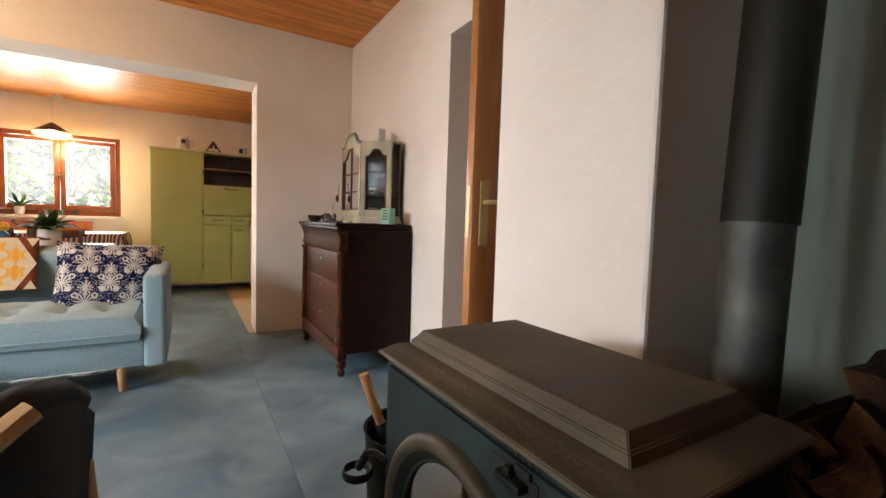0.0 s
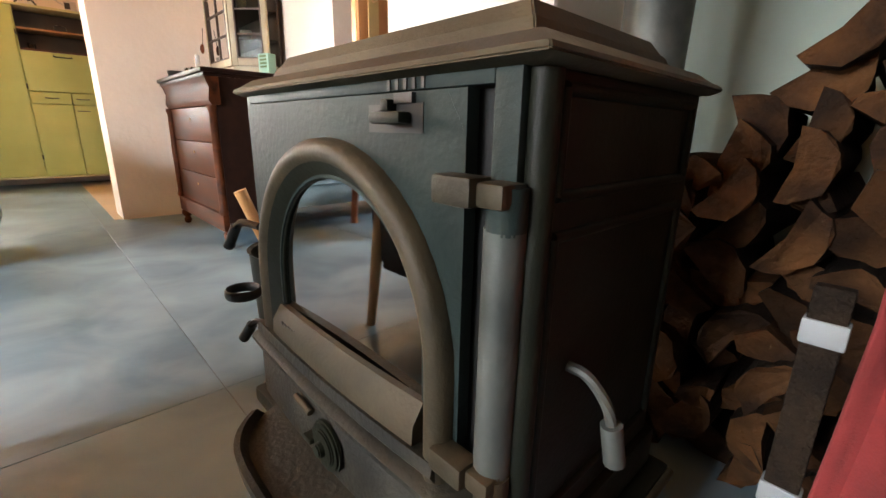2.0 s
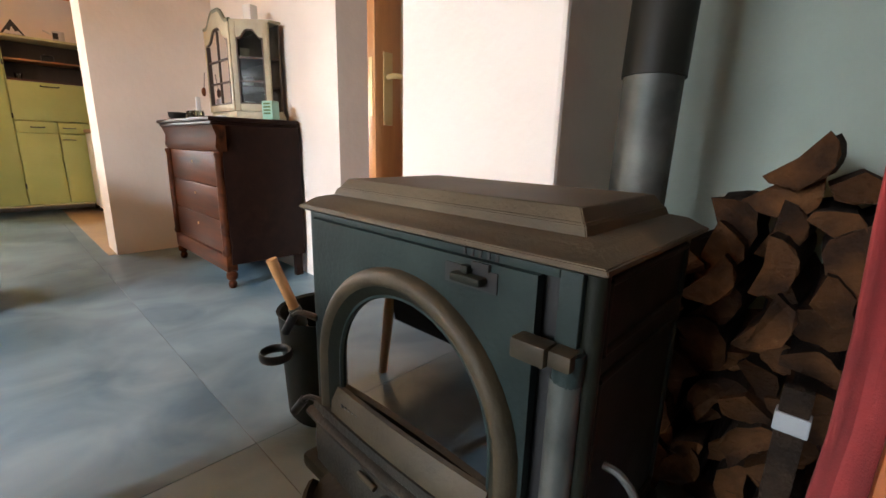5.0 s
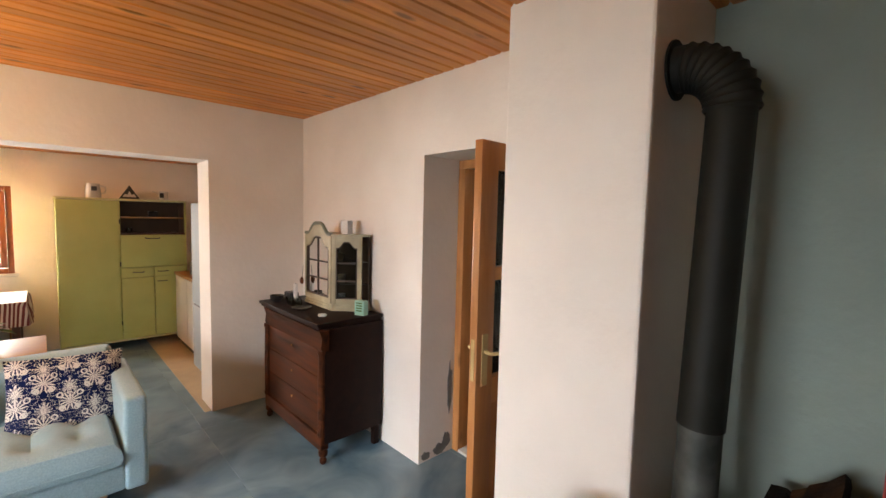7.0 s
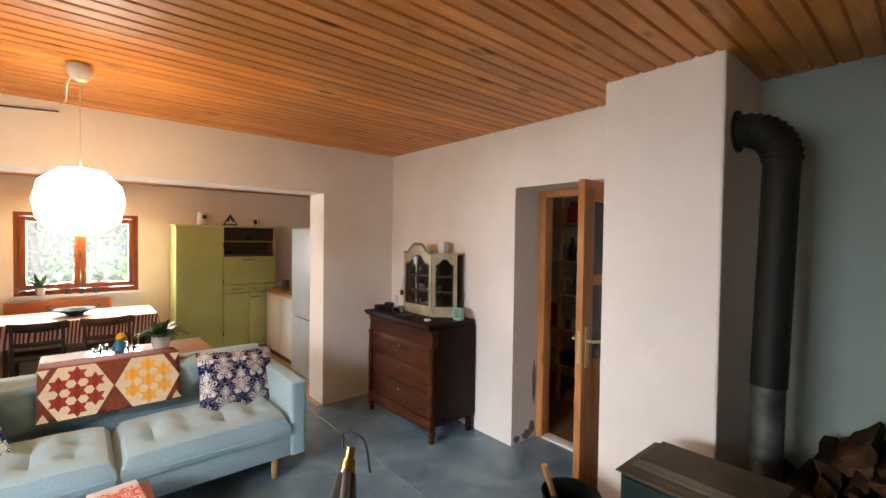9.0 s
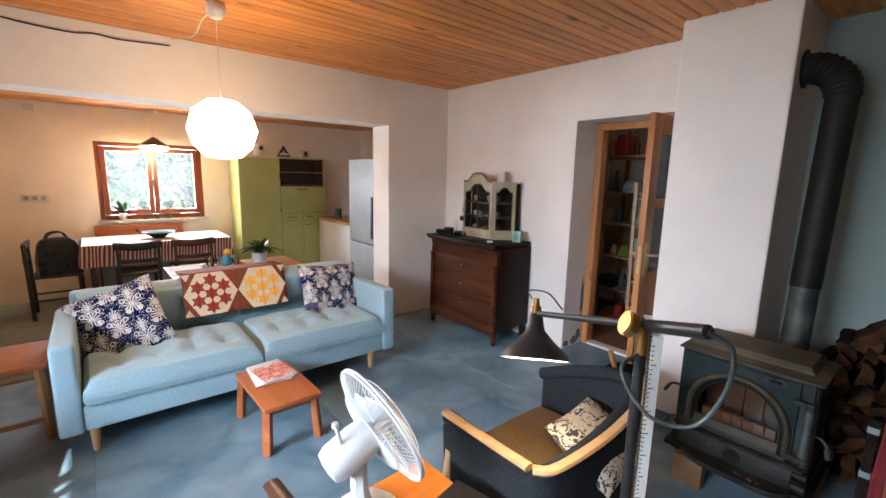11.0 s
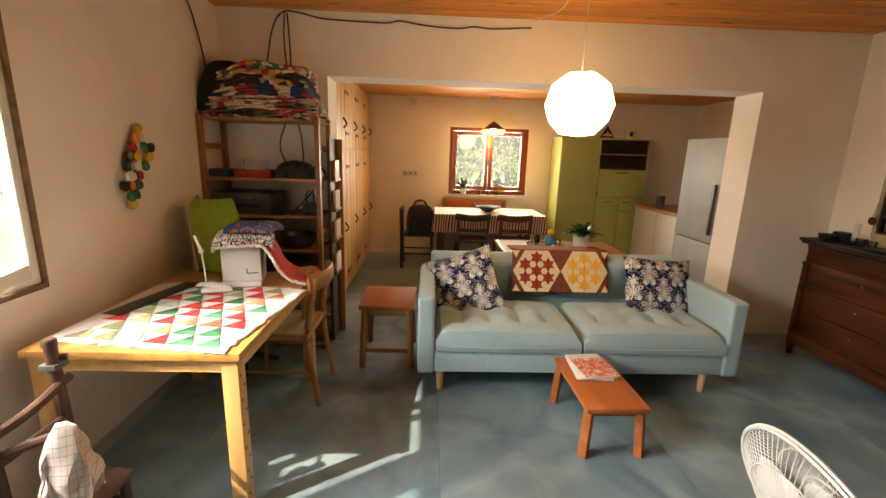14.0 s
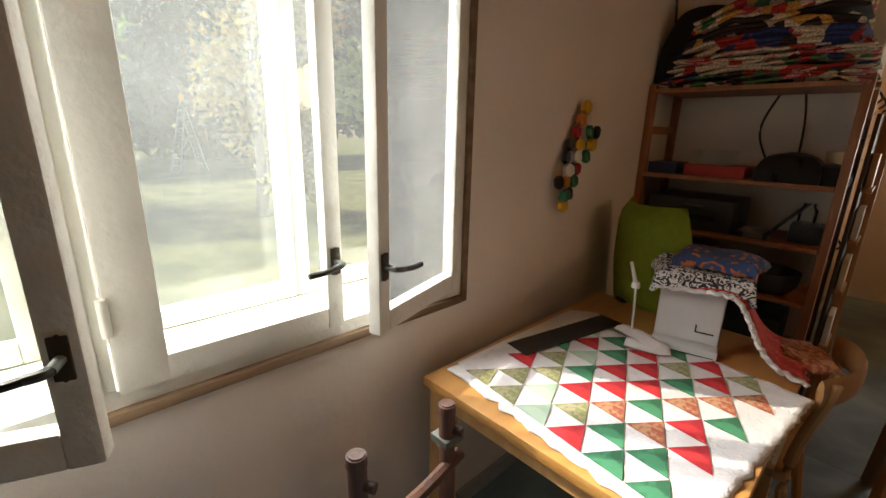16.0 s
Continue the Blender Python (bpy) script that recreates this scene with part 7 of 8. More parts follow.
on_shelf("plastic_box", "low clear plastic tray on the shelf", "box", B(-0.08, -0.07, 0, 0.08, 0.07, 0.05, 0.006), M["clear"], -3.25, 1.02, 3.52)
on_shelf("jar", "small clear glass jar on the shelf", "jar", vessel("jar", 1.0), M["clear"], -3.06, 1.10, 3.54)
on_shelf("box", "black camera case on the shelf", "case", B(-0.06, -0.06, 0, 0.06, 0.06, 0.09, 0.015), M["leather"], -3.05, 1.02, 3.56)
solo("ruler", bar((-3.20, 3.55, 1.042), (-3.08, 3.72, 1.20), 0.025, 0.003), M["steel"], "steel ruler leaning on the shelf", "ruler")
on_shelf("basket", "dark round basket on the shelf", "basket", lathe([(0.10, 0), (0.13, 0.04), (0.135, 0.10), (0.12, 0.10), (0.09, 0.01)], 20), M["black"], -3.16, 0.77)
on_shelf("box", "pale card box on the shelf", "box", B(-0.10, -0.12, 0, 0.10, 0.12, 0.16, 0.003), M["oak"], -3.50, 0.77)
on_shelf("box", "brown card box on the low shelf", "box", B(-0.16, -0.14, 0, 0.16, 0.14, 0.22, 0.004), M["pantry_wood"], -3.55, 0.47)
on_shelf("box", "grey storage box on the low shelf", "box", B(-0.13, -0.14, 0, 0.13, 0.14, 0.20, 0.01), M["iron_blue"], -3.18, 0.47)
on_shelf("box", "dark storage box on the lowest shelf", "box", B(-0.18, -0.15, 0, 0.18, 0.15, 0.24, 0.01), M["black"], -3.45, 0.12)
# papers and rulers stored between the shelf unit and the pier
sl = thing("magazine_rack", (-2.90, 3.70, 0), 0, "narrow dark rack with papers beside the shelf unit", "rack")
part("rack_side", B(-0.03, -0.12, 0, -0.015, 0.14, 1.60, 0.003), M["dark_gap"], sl)
part("rack_back", B(-0.015, 0.12, 0, 0.03, 0.14, 1.60, 0.003), M["oak"], sl)
for z, mm in ((0.55, M["paper"]), (0.82, M["q_cream"]), (1.05, M["paper"]), (1.28, M["oak"])):
    sf = part("pocket", B(-0.012, -0.10, z, 0.02, 0.10, z + 0.02, 0.002), M["oak"], sl)
    part("paper_sheaf", B(-0.008, -0.07, z + 0.02, 0.012, 0.09, z + 0.16, 0.001), mm, sf, "sheaf of papers")


# ---- kitchen ----
def pine_cupboard():
    t = thing("pine_cupboard", (-3.05, 4.185, 0), 0, "built-in pine cupboard wall with black strap hinges", "cupboard")
    L = 2.54
    part("carcass", B(-0.65, 0, 0.0, -0.022, L, 2.285), M["pine_y"], t)
    part("end_post", B(-0.022, 0, 0, 0.012, 0.07, 2.285, 0.003), M["pine_y"], t)
    n = 4
    w = (L - 0.09) / n
    for i in range(n):
        y0 = 0.08 + i * w
        for z0, z1 in ((0.06, 1.52), (1.535, 2.26)):
            nb = 3
            d = new("door"); d.parent = t
            for b in range(nb):
                bw = (w - 0.012) / nb
                part("board", B(-0.02, y0 + 0.006 + b * bw, z0, 0.004, y0 + 0.006 + (b + 1) * bw - 0.004, z1, 0.003), M["pine_y"], d)
            for z in (z0 + 0.15, z1 - 0.17):
                part("strap_hinge", prism([(y0 + 0.01, z - 0.02), (y0 + 0.01, z + 0.02), (y0 + 0.20, z + 0.012), (y0 + 0.23, z), (y0 + 0.20, z - 0.012)], 0.006, "x"), M["black"], d, "black iron strap hinge")
                d.children[-1].location = (0.005, 0, 0)
            part("handle", tube([(0.005, y0 + w - 0.09, z0 + 0.62 if z0 < 1 else z0 + 0.2), (0.04, y0 + w - 0.09, z0 + 0.66 if z0 < 1 else z0 + 0.24), (0.005, y0 + w - 0.09, z0 + 0.72 if z0 < 1 else z0 + 0.30)], 0.008), M["black"], d, "black iron handle")


pine_cupboard()


def green_cabinet():
    t = thing("kitchen_cabinet", (-0.385, 6.25, 0), 0, "pale green vintage kitchen cabinet with an open niche", "cabinet")
    W, D, H = 1.235, 0.48, 1.79
    xm = 0.54
    pale = mat("pale_yellow_green_edge", (0.58, 0.58, 0.32), (0.52, 0.52, 0.27), rough=0.45)
    part("carcass", join(B(0, 0.012, 0.12, 0.02, D, H - 0.02), B(W - 0.02, 0.012, 0.12, W, D, H - 0.02), B(0.02, D - 0.02, 0.12, W - 0.02, D, H - 0.02), B(0.02, 0.02, 0.12, W - 0.02, D - 0.02, 0.14), B(xm, 0.012, 0.14, xm + 0.02, D - 0.02, H - 0.02)), M["green_cab"], t)
    part("top", B(-0.012, -0.012, H - 0.022, W + 0.012, D, H, 0.004), pale, t)
    part("plinth_edge", B(-0.004, -0.006, 0.105, W + 0.004, D, 0.122, 0.003), pale, t, "pale bottom edge")
    for x in (0.06, W - 0.10):
        for y in (0.05, D - 0.08):
            part("foot", B(x, y, 0, x + 0.04, y + 0.04, 0.105, 0.003), M["dark_gap"], t)
    def front(name, x0, z0, x1, z1, lab=""):
        return part(name, B(x0, -0.006, z0, x1, 0.012, z1, 0.004), M["green_cab"], t, lab)
    front("tall_door", 0.004, 0.13, xm + 0.004, H - 0.026)
    fl = front("flap", xm + 0.016, 0.985, W - 0.004, 1.365)
    part("handle", tube([(0.80, -0.006, 1.335), (0.81, -0.03, 1.325), (0.93, -0.03, 1.325), (0.94, -0.006, 1.335)], 0.006), M["steel"], fl, "steel bar handle")
    for x0, x1, hx in ((xm + 0.016, 0.875, 0.72), (0.883, W - 0.004, 0.97)):
        dr = front("drawer", x0, 0.865, x1, 0.975)
        part("handle", tube([(hx - 0.05, -0.006, 0.925), (hx - 0.045, -0.026, 0.92), (hx + 0.045, -0.026, 0.92), (hx + 0.05, -0.006, 0.925)], 0.005), M["steel"], dr, "small steel handle")
        d = front("door", x0, 0.13, x1, 0.857)
    part("handle", tube([(0.91, -0.006, 0.80), (0.915, -0.026, 0.80), (1.0, -0.026, 0.80), (1.005, -0.006, 0.80)], 0.005), M["steel"], d, "small steel handle")
    part("niche_back", B(xm + 0.02, 0.30, 1.37, W - 0.02, 0.31, H - 0.022), M["dark_gap"], t, "dark niche lining")
    part("niche_lining", join(B(xm + 0.02, 0.0, 1.368, W - 0.02, 0.30, 1.385), B(xm + 0.0205, 0.02, 1.386, xm + 0.025, 0.30, H - 0.022), B(W - 0.025, 0.02, 1.386, W - 0.0205, 0.30, H - 0.022)), M["walnut"], t)
    part("niche_shelf", B(xm + 0.025, 0.02, 1.565, W - 0.025, 0.30, 1.58, 0.002), M["oak"], t)
    for z in (0.30, 1.0, 1.5):
        part("hinge", C(0.006, 0.006, 0.05, xm + 0.01, -0.008, z, 8), M["black"], t)


green_cabinet()
zc = 1.792
jg = thing("jug", (-0.05, 6.42, zc), 0, "white enamel jug on top of the green cabinet", "jug")
part("jug_body", lathe([(0.065, 0), (0.075, 0.02), (0.07, 0.10), (0.06, 0.15), (0.065, 0.165), (0.06, 0.16), (0.055, 0.02)], 24), M["white"], jg)
part("jug_handle", tube([(0.06, 0, 0.14), (0.11, 0, 0.13), (0.11, 0, 0.07), (0.07, 0, 0.05)], 0.008), M["white"], jg)
part("tag", B(-0.02, -0.083, 0.08, 0.03, -0.078, 0.13, 0.001), M["black"], jg)
sg = thing("triangle_sign", (0.29, 6.40, zc), 0, "black triangular sign with a pale mountain shape", "sign")
part("board", move(prism([(-0.105, 0), (0.105, 0), (0, 0.165)], 0.014, "y"), 0, 0, 0), M["black"], sg)
part("outline", move(prism([(-0.07, 0.025), (0.07, 0.025), (0.045, 0.062), (0.02, 0.05), (0, 0.10), (-0.02, 0.05), (-0.045, 0.062)], 0.003, "y"), 0, -0.004, 0), M["paper"], sg, "pale mountain shape")
cu = thing("mug", (0.64, 6.42, zc), 0, "white tilted mug with a dark label on the green cabinet", "mug")
part("mug_body", move(lathe([(0.04, 0), (0.048, 0.01), (0.052, 0.11), (0.048, 0.11), (0.04, 0.01)], 20), 0, 0, 0.0, 0, 0), M["white"], cu)
part("tag", B(-0.05, -0.056, 0.03, -0.005, -0.050, 0.09, 0.001), M["black"], cu)
part("spout", rod((-0.04, 0, 0.07), (-0.12, 0, 0.11), 0.008), M["white"], cu)
solo("camera", B(-0.05, -0.03, 0, 0.05, 0.03, 0.07, 0.012), M["leather"], "small black camera in the cabinet niche", "camera", loc=(0.52, 6.40, 1.582))
solo("cup", vessel("cup"), M["clear"], "small glass in the cabinet niche", "glass", loc=(0.27, 6.38, 1.387))


def fridge():
    t = thing("fridge", (0.62, 4.36, 0), 0, "tall light grey fridge with a dark edge in the kitchen", "fridge")
    part("body", B(0.05, 0, 0.04, 0.66, 0.66, 1.75, 0.012), M["fridge"], t)
    part("upper_door", B(0, 0.003, 0.72, 0.046, 0.657, 1.745, 0.015), M["fridge"], t)
    part("lower_door", B(0, 0.003, 0.06, 0.046, 0.657, 0.71, 0.015), M["fridge"], t)
    for y in (0.08, 0.56):
        part("foot", C(0.02, 0.02, 0.045, 0.12, y, 0, 10), M["black"], t)
    part("handle", bar((-0.02, 0.05, 0.8), (-0.02, 0.05, 1.3), 0.02, 0.03), M["black"], t)


fridge()
kc = thing("base_unit", (0.70, 5.06, 0), 0, "kitchen base unit with pale front beside the fridge", "cabinet")
part("carcass", B(0.02, 0, 0.08, 0.62, 1.1, 0.88), M["cream"], kc)
for i in range(2):
    part("door", B(0, 0.004 + i * 0.55, 0.10, 0.02, 0.546 + i * 0.55, 0.87, 0.003), M["white"], kc)
part("plinth", B(0.05, 0.02, 0, 0.6, 1.08, 0.08), M["dark_gap"], kc)
solo("worktop", B(0.69, 5.055, 0.882, 1.33, 6.17, 0.915, 0.004), M["oak"], "wooden kitchen worktop on the base unit", "worktop")
cn = thing("canister", (0.82, 5.75, 0.916), 0, "steel canister with a lid on the worktop", "canister")
part("canister_body", C(0.05, 0.05, 0.12, n=24, bev=0.004), M["steel"], cn)
part("lid", C(0.053, 0.048, 0.025, 0, 0, 0.12, 24, 0.004), M["steel"], cn)


def kitchen_table():
    t = thing("dining_table", (-1.36, 6.20, 0), 0, "dining table under a striped tablecloth below the window", "table")
    part("tabletop", B(-0.71, -0.36, 0.71, 0.71, 0.38, 0.74, 0.004), M["oak"], t)
    for sx in (-1, 1):
        for sy in (-1, 1):
            part("leg", B(sx * 0.65 - 0.03, sy * 0.31 - 0.03, 0, sx * 0.65 + 0.03, sy * 0.31 + 0.03, 0.71, 0.004), M["walnut"], t)
    return t


kitchen_table()


def stripes(name, a, b, period):
    m = bpy.data.materials.new(name)
    m.use_nodes = True
    n, l = m.node_tree.nodes, m.node_tree.links
    p = n["Principled BSDF"]; p.inputs["Roughness"].default_value = 0.95
    tc = n.new("ShaderNodeTexCoord"); wv = n.new("ShaderNodeTexWave"); rp = n.new("ShaderNodeValToRGB"); mp = n.new("ShaderNodeMapping")
    mp.inputs["Rotation"].default_value = (0, 0, radians(35))
    l.new(tc.outputs["Object"], mp.inputs[0]); l.new(mp.outputs[0], wv.inputs["Vector"])
    wv.inputs["Scale"].default_value = period
    wv.inputs["Distortion"].default_value = 0.6
    e = rp.color_ramp.elements
    e[0].position, e[1].position, e[0].color, e[1].color = 0.4, 0.5, (*a, 1), (*b, 1)
    l.new(wv.outputs["Fac"], rp.inputs[0]); l.new(rp.outputs[0], p.inputs["Base Color"])
    return m


cl = thing("tablecloth", (-1.36, 6.20, 0.742), 0, "white tablecloth with wine-red striped hanging edges", "tablecloth")
part("cloth_top", B(-0.73, -0.38, 0, 0.73, 0.40, 0.004, 0.001), M["paper"], cl)
skirt = bmesh.new()
ring = [(-0.735 + 1.47 * i / 40, -0.385) for i in range(41)] + [(0.735, -0.385 + 0.78 * i / 20) for i in range(1, 21)] + [(0.735 - 1.47 * i / 40, 0.395) for i in range(1, 41)] + [(-0.735, 0.395 - 0.78 * i / 20) for i in range(1, 20)]
lev = []
for z, o in ((0.003, 0.0), (-0.03, 0.008), (-0.13, 0.02), (-0.23, 0.03)):
    lev.append([skirt.verts.new((x + math.copysign(o, x) * (abs(x) > 0.73) + 0.012 * math.sin(i * 0.9) * (z < -0.02), y + math.copysign(o, y) * (abs(y) > 0.38) + 0.012 * math.sin(i * 1.1) * (z < -0.02), z)) for i, (x, y) in enumerate(ring)])
for a, b in zip(lev, lev[1:]):
    for i in range(len(ring)):
        skirt.faces.new((a[i], a[(i + 1) % len(ring)], b[(i + 1) % len(ring)], b[i]))
part("hanging_edge", skirt, stripes("striped_cloth", (0.55, 0.48, 0.44), (0.14, 0.03, 0.035), 11), cl, "wine-red and white striped edge")
bw = thing("bowl", (-1.36, 6.14, 0.748), 0, "dark openwork metal bowl on the dining table", "bowl")
part("bowl_body", lathe([(0.05, 0), (0.06, 0.01), (0.13, 0.055), (0.19, 0.07), (0.195, 0.078), (0.13, 0.065), (0.05, 0.015)], 10), M["iron_blue"], bw, smooth=False)
for s in (-1, 1):
    part("bowl_handle", tube([(s * 0.17, 0, 0.07), (s * 0.22, 0, 0.11), (s * 0.20, 0.02, 0.12)], 0.008), M["iron_blue"], bw)


def kitchen_chair(loc, rz, tone):
    t = thing("kitchen_chair", loc, rz, "dark stained wooden kitchen chair at the dining table", "chair", "chairs at the dining table")
    part("seat", B(-0.20, -0.20, 0.43, 0.20, 0.20, 0.455, 0.008), tone, t)
    for s in (-1, 1):
        part("front_leg", bar((s * 0.175, 0.175, 0.43), (s * 0.185, 0.185, 0), 0.03, 0.03), tone, t)
        part("back_leg", bar((s * 0.18, -0.22, 0), (s * 0.18, -0.235, 0.79), 0.03, 0.032), tone, t)
    part("top_rail", tube([(-0.215, -0.22, 0.765), (0, -0.26, 0.75), (0.215, -0.22, 0.765)], 0.04, flat=(0.25, 1.0)), tone, t)
    part("slat", tube([(-0.18, -0.235, 0.60), (0, -0.262, 0.60), (0.18, -0.235, 0.60)], 0.022, flat=(0.3, 1.0)), tone, t)
    for s in (-1, 1):
        part("stretcher", bar((s * 0.18, 0.18, 0.2), (s * 0.18, -0.22, 0.2), 0.018, 0.02), tone, t)
    return t


kitchen_chair((-1.62, 5.74, 0), 0, M["black"])
kitchen_chair((-1.10, 5.74, 0), 0, M["walnut"])
kitchen_chair((-2.30, 6.05, 0), -90, M["black"])
bn = thing("bench", (-1.36, 6.66, 0), 0, "wooden bench with a plain back along the wall", "bench")
part("seat", B(-0.65, -0.07, 0.42, 0.65, 0.06, 0.45, 0.004), M["oak"], bn)
part("backrest", B(-0.60, 0.04, 0.45, 0.35, 0.062, 0.86, 0.004), M["teak"], bn)
for x in (-0.6, 0.57):
    part("side", B(x, -0.07, 0, x + 0.03, 0.06, 0.42, 0.003), M["oak"], bn)
hb = thing("handbag", (-2.28, 5.96, 0.457), 12, "black leather handbag on a kitchen chair", "handbag")
part("bag_body", puff(0.36, 0.17, 0.36, n=18, edge=0.8, crown=0.03, seed=5), M["leather"], hb)
for s in (-1, 1):
    part("strap", tube([(-0.10, s * 0.04, 0.28), (-0.07, s * 0.05, 0.42), (0.05, s * 0.05, 0.43), (0.10, s * 0.04, 0.28)], 0.008), M["leather"], hb)

pl = thing("pendant_lamp", (-1.30, 6.42, 1.79), 0, "brown tiered kitchen pendant glowing yellow", "pendant lamp")
part("hat", lathe([(0.012, 0.17), (0.03, 0.16), (0.15, 0.075), (0.152, 0.065), (0.02, 0.14)], 28, cap=False), M["walnut"], pl, "brown cone top")
part("tier", lathe([(0.15, 0.06), (0.165, 0.04), (0.16, 0.038), (0.13, 0.055)], 28, cap=False), glow("lit_yellow_tier", (1.0, 0.55, 0.10), 4, (0.8, 0.6, 0.2)), pl, "glowing yellow tier")
part("tier", lathe([(0.125, 0.03), (0.14, 0.01), (0.135, 0.008), (0.10, 0.025)], 28, cap=False), glow("lit_yellow_rim", (1.0, 0.62, 0.16), 5, (0.8, 0.6, 0.2)), pl, "glowing yellow tier")
part("bulb", move(lathe([(0.01, 0.12), (0.035, 0.08), (0.035, 0.05), (0.01, 0.02)], 16), 0, 0, 0), glow("kitchen_bulb", (1.0, 0.70, 0.35), 32), pl, "lit bulb")
part("cord", rod((0, 0, 0.17), (0, 0, 0.51), 0.003, n=6), M["white"], pl)
lamp("kitchen_bulb_light", "POINT", 6.5, (1.0, 0.66, 0.33), pose(-1.30, 6.42, 1.76), radius=0.06)

tb = thing("side_table", (-1.02, 4.0, 0), 0, "brown wooden table standing behind the sofa", "table")
part("tabletop", B(-0.52, -0.25, 0.705, 0.52, 0.265, 0.735, 0.006), M["oak"], tb)
for sx in (-1, 1):
    for sy in (-1, 1):
        part("leg", B(sx * 0.47 - 0.022, sy * 0.21 - 0.022, 0, sx * 0.47 + 0.022, sy * 0.21 + 0.022, 0.705, 0.003), M["walnut"], tb)
part("apron", join(B(-0.46, -0.22, 0.62, 0.46, -0.20, 0.705), B(-0.46, 0.20, 0.62, 0.46, 0.22, 0.705)), M["walnut"], tb)
solo("paper_sheet", prism([(-0.14, -0.20), (0.10, -0.18), (0.12, 0.19), (-0.14, 0.19)], 0.002, "z"), M["paper"], "white sheet lying on the table behind the sofa", "paper", loc=(-1.385, 4.06, 0.737))
tr = thing("glass_tray", (-1.12, 4.02, 0.737), 10, "oval glass tray with small glasses on the side table", "tray")
part("tray", lathe([(0.13, 0), (0.17, 0.008), (0.175, 0.016), (0.13, 0.006)], 28), M["clear"], tr)
for i, (x, y) in enumerate(((-1.22, 4.02), (-1.18, 4.10), (-1.05, 4.10), (-1.02, 4.0))):
    solo("glass", vessel("cup", 0.9), M["clear"], "small clear glass standing on the tray", "glass", "glasses on the tray", loc=(x, y, 0.744))
toy = thing("toy_bird", (-1.09, 4.03, 0.745), 0, "turquoise toy bird with a yellow round head", "toy")
part("body", lathe([(0.03, 0), (0.045, 0.02), (0.04, 0.06), (0.02, 0.09)], 18), M["blue_toy"], toy)
part("head", move(lathe([(0.005, -0.033), (0.025, -0.022), (0.034, 0.0), (0.025, 0.022), (0.005, 0.033)], 18), 0.01, 0, 0.115), M["yellow"], toy)


def plant(loc, pot_r, pot_h, n, size, seed, label, droop=1.0, mm=None):
    rp_ = random.Random(seed)
    t = thing("potted_plant", loc, 0, label, "plant")
    part("pot", lathe([(pot_r * 0.75, 0), (pot_r * 0.8, 0.005), (pot_r, pot_h * 0.6), (pot_r * 0.95, pot_h), (pot_r * 0.85, pot_h), (pot_r * 0.7, pot_h * 0.85)], 24), mm or M["white"], t, "plain pot")
    part("soil", C(pot_r * 0.86, pot_r * 0.86, 0.006, 0, 0, pot_h * 0.86, 16), M["dark_gap"], t)
    for i in range(n):
        a = rp_.uniform(0, 2 * math.pi)
        L = size * rp_.uniform(0.6, 1.1)
        out = rp_.uniform(0.3, 1.0)
        bm = bmesh.new()
        rows = []
        for j in range(8):
            u = j / 7
            r = L * out * u
            z = pot_h * 0.9 + L * (1.0 - 0.35 * out) * u - droop * L * out * u * u * 0.6
            w = size * 0.14 * math.sin(math.pi * min(1, 0.12 + 0.88 * u)) ** 0.8 + 0.001
            c, s = math.cos(a), math.sin(a)
            rows.append([bm.verts.new((c * r - s * w * k, s * r + c * w * k, z + abs(k) * w * 0.3)) for k in (-1, 0, 1)])
        for p, q in zip(rows, rows[1:]):
            for k in range(2):
                bm.faces.new((p[k], p[k + 1], q[k + 1], q[k]))
        part("leaf", bm, M["leaf"], t)
    return t


plant((-0.83, 3.965, 0.737), 0.065, 0.11, 56, 0.21, 3, "leafy green houseplant in a white pot behind the sofa")
plant((-1.66, 6.725, 0.928), 0.045, 0.09, 9, 0.20, 5, "spiky aloe in a white pot on the kitchen sill", 0.25)
plant((-1.42, 6.95, 0.96), 0.10, 0.10, 40, 0.20, 6, "dark planter with greenery outside the kitchen window", 0.7, M["iron_blue"])
plant((-1.12, 6.95, 0.96), 0.10, 0.10, 40, 0.22, 7, "dark planter with greenery outside the kitchen window", 0.7, M["iron_blue"])
for i, (x, z) in enumerate(((-1.42, 0.928), (-1.16, 0.928), (-1.29, 1.05))):
    solo("glass_cup", vessel("cup", 1.0), M["steel"], "small shiny cup on the kitchen window sill", "cup", "cups on the sill", loc=(x, 6.715, z if i < 2 else 0.928))
sk = thing("socket_row", (-2.456, YF, 1.213), 0, "row of three white wall sockets", "socket")
part("plate", B(-0.118, -0.012, -0.042, 0.118, 0, 0.042, 0.004), M["white"], sk)
for i in (-1, 0, 1):
    part("socket", move(C(0.024, 0.024, 0.006, n=20), i * 0.074, -0.012, 0, 90), M["fridge"], sk)
solo("smoke_detector", lathe([(0.05, 0), (0.055, 0.015), (0.05, 0.035), (0.02, 0.04)], 24), M["white"], "round white smoke detector under the kitchen ceiling", "smoke detector", loc=(-1.28, 6.55, 2.258))
solo("junction_box", B(-0.05, -0.02, -0.04, 0.05, 0, 0.04, 0.005), M["white"], "white junction box high on the kitchen wall", "junction box", loc=(-2.42, YF, 2.22))

so = thing("wall_socket", (CH[0] - 0.012, 0.93, 0.46), 0, "white double wall socket on the chimney breast", "socket")
part("plate", B(0, -0.04, -0.075, 0.012, 0.04, 0.075, 0.004), M["white"], so)
for z in (-0.036, 0.036):
    part("socket", move(C(0.022, 0.022, 0.004, n=18), 0.0, 0, z, 0, -90), M["fridge"], so)


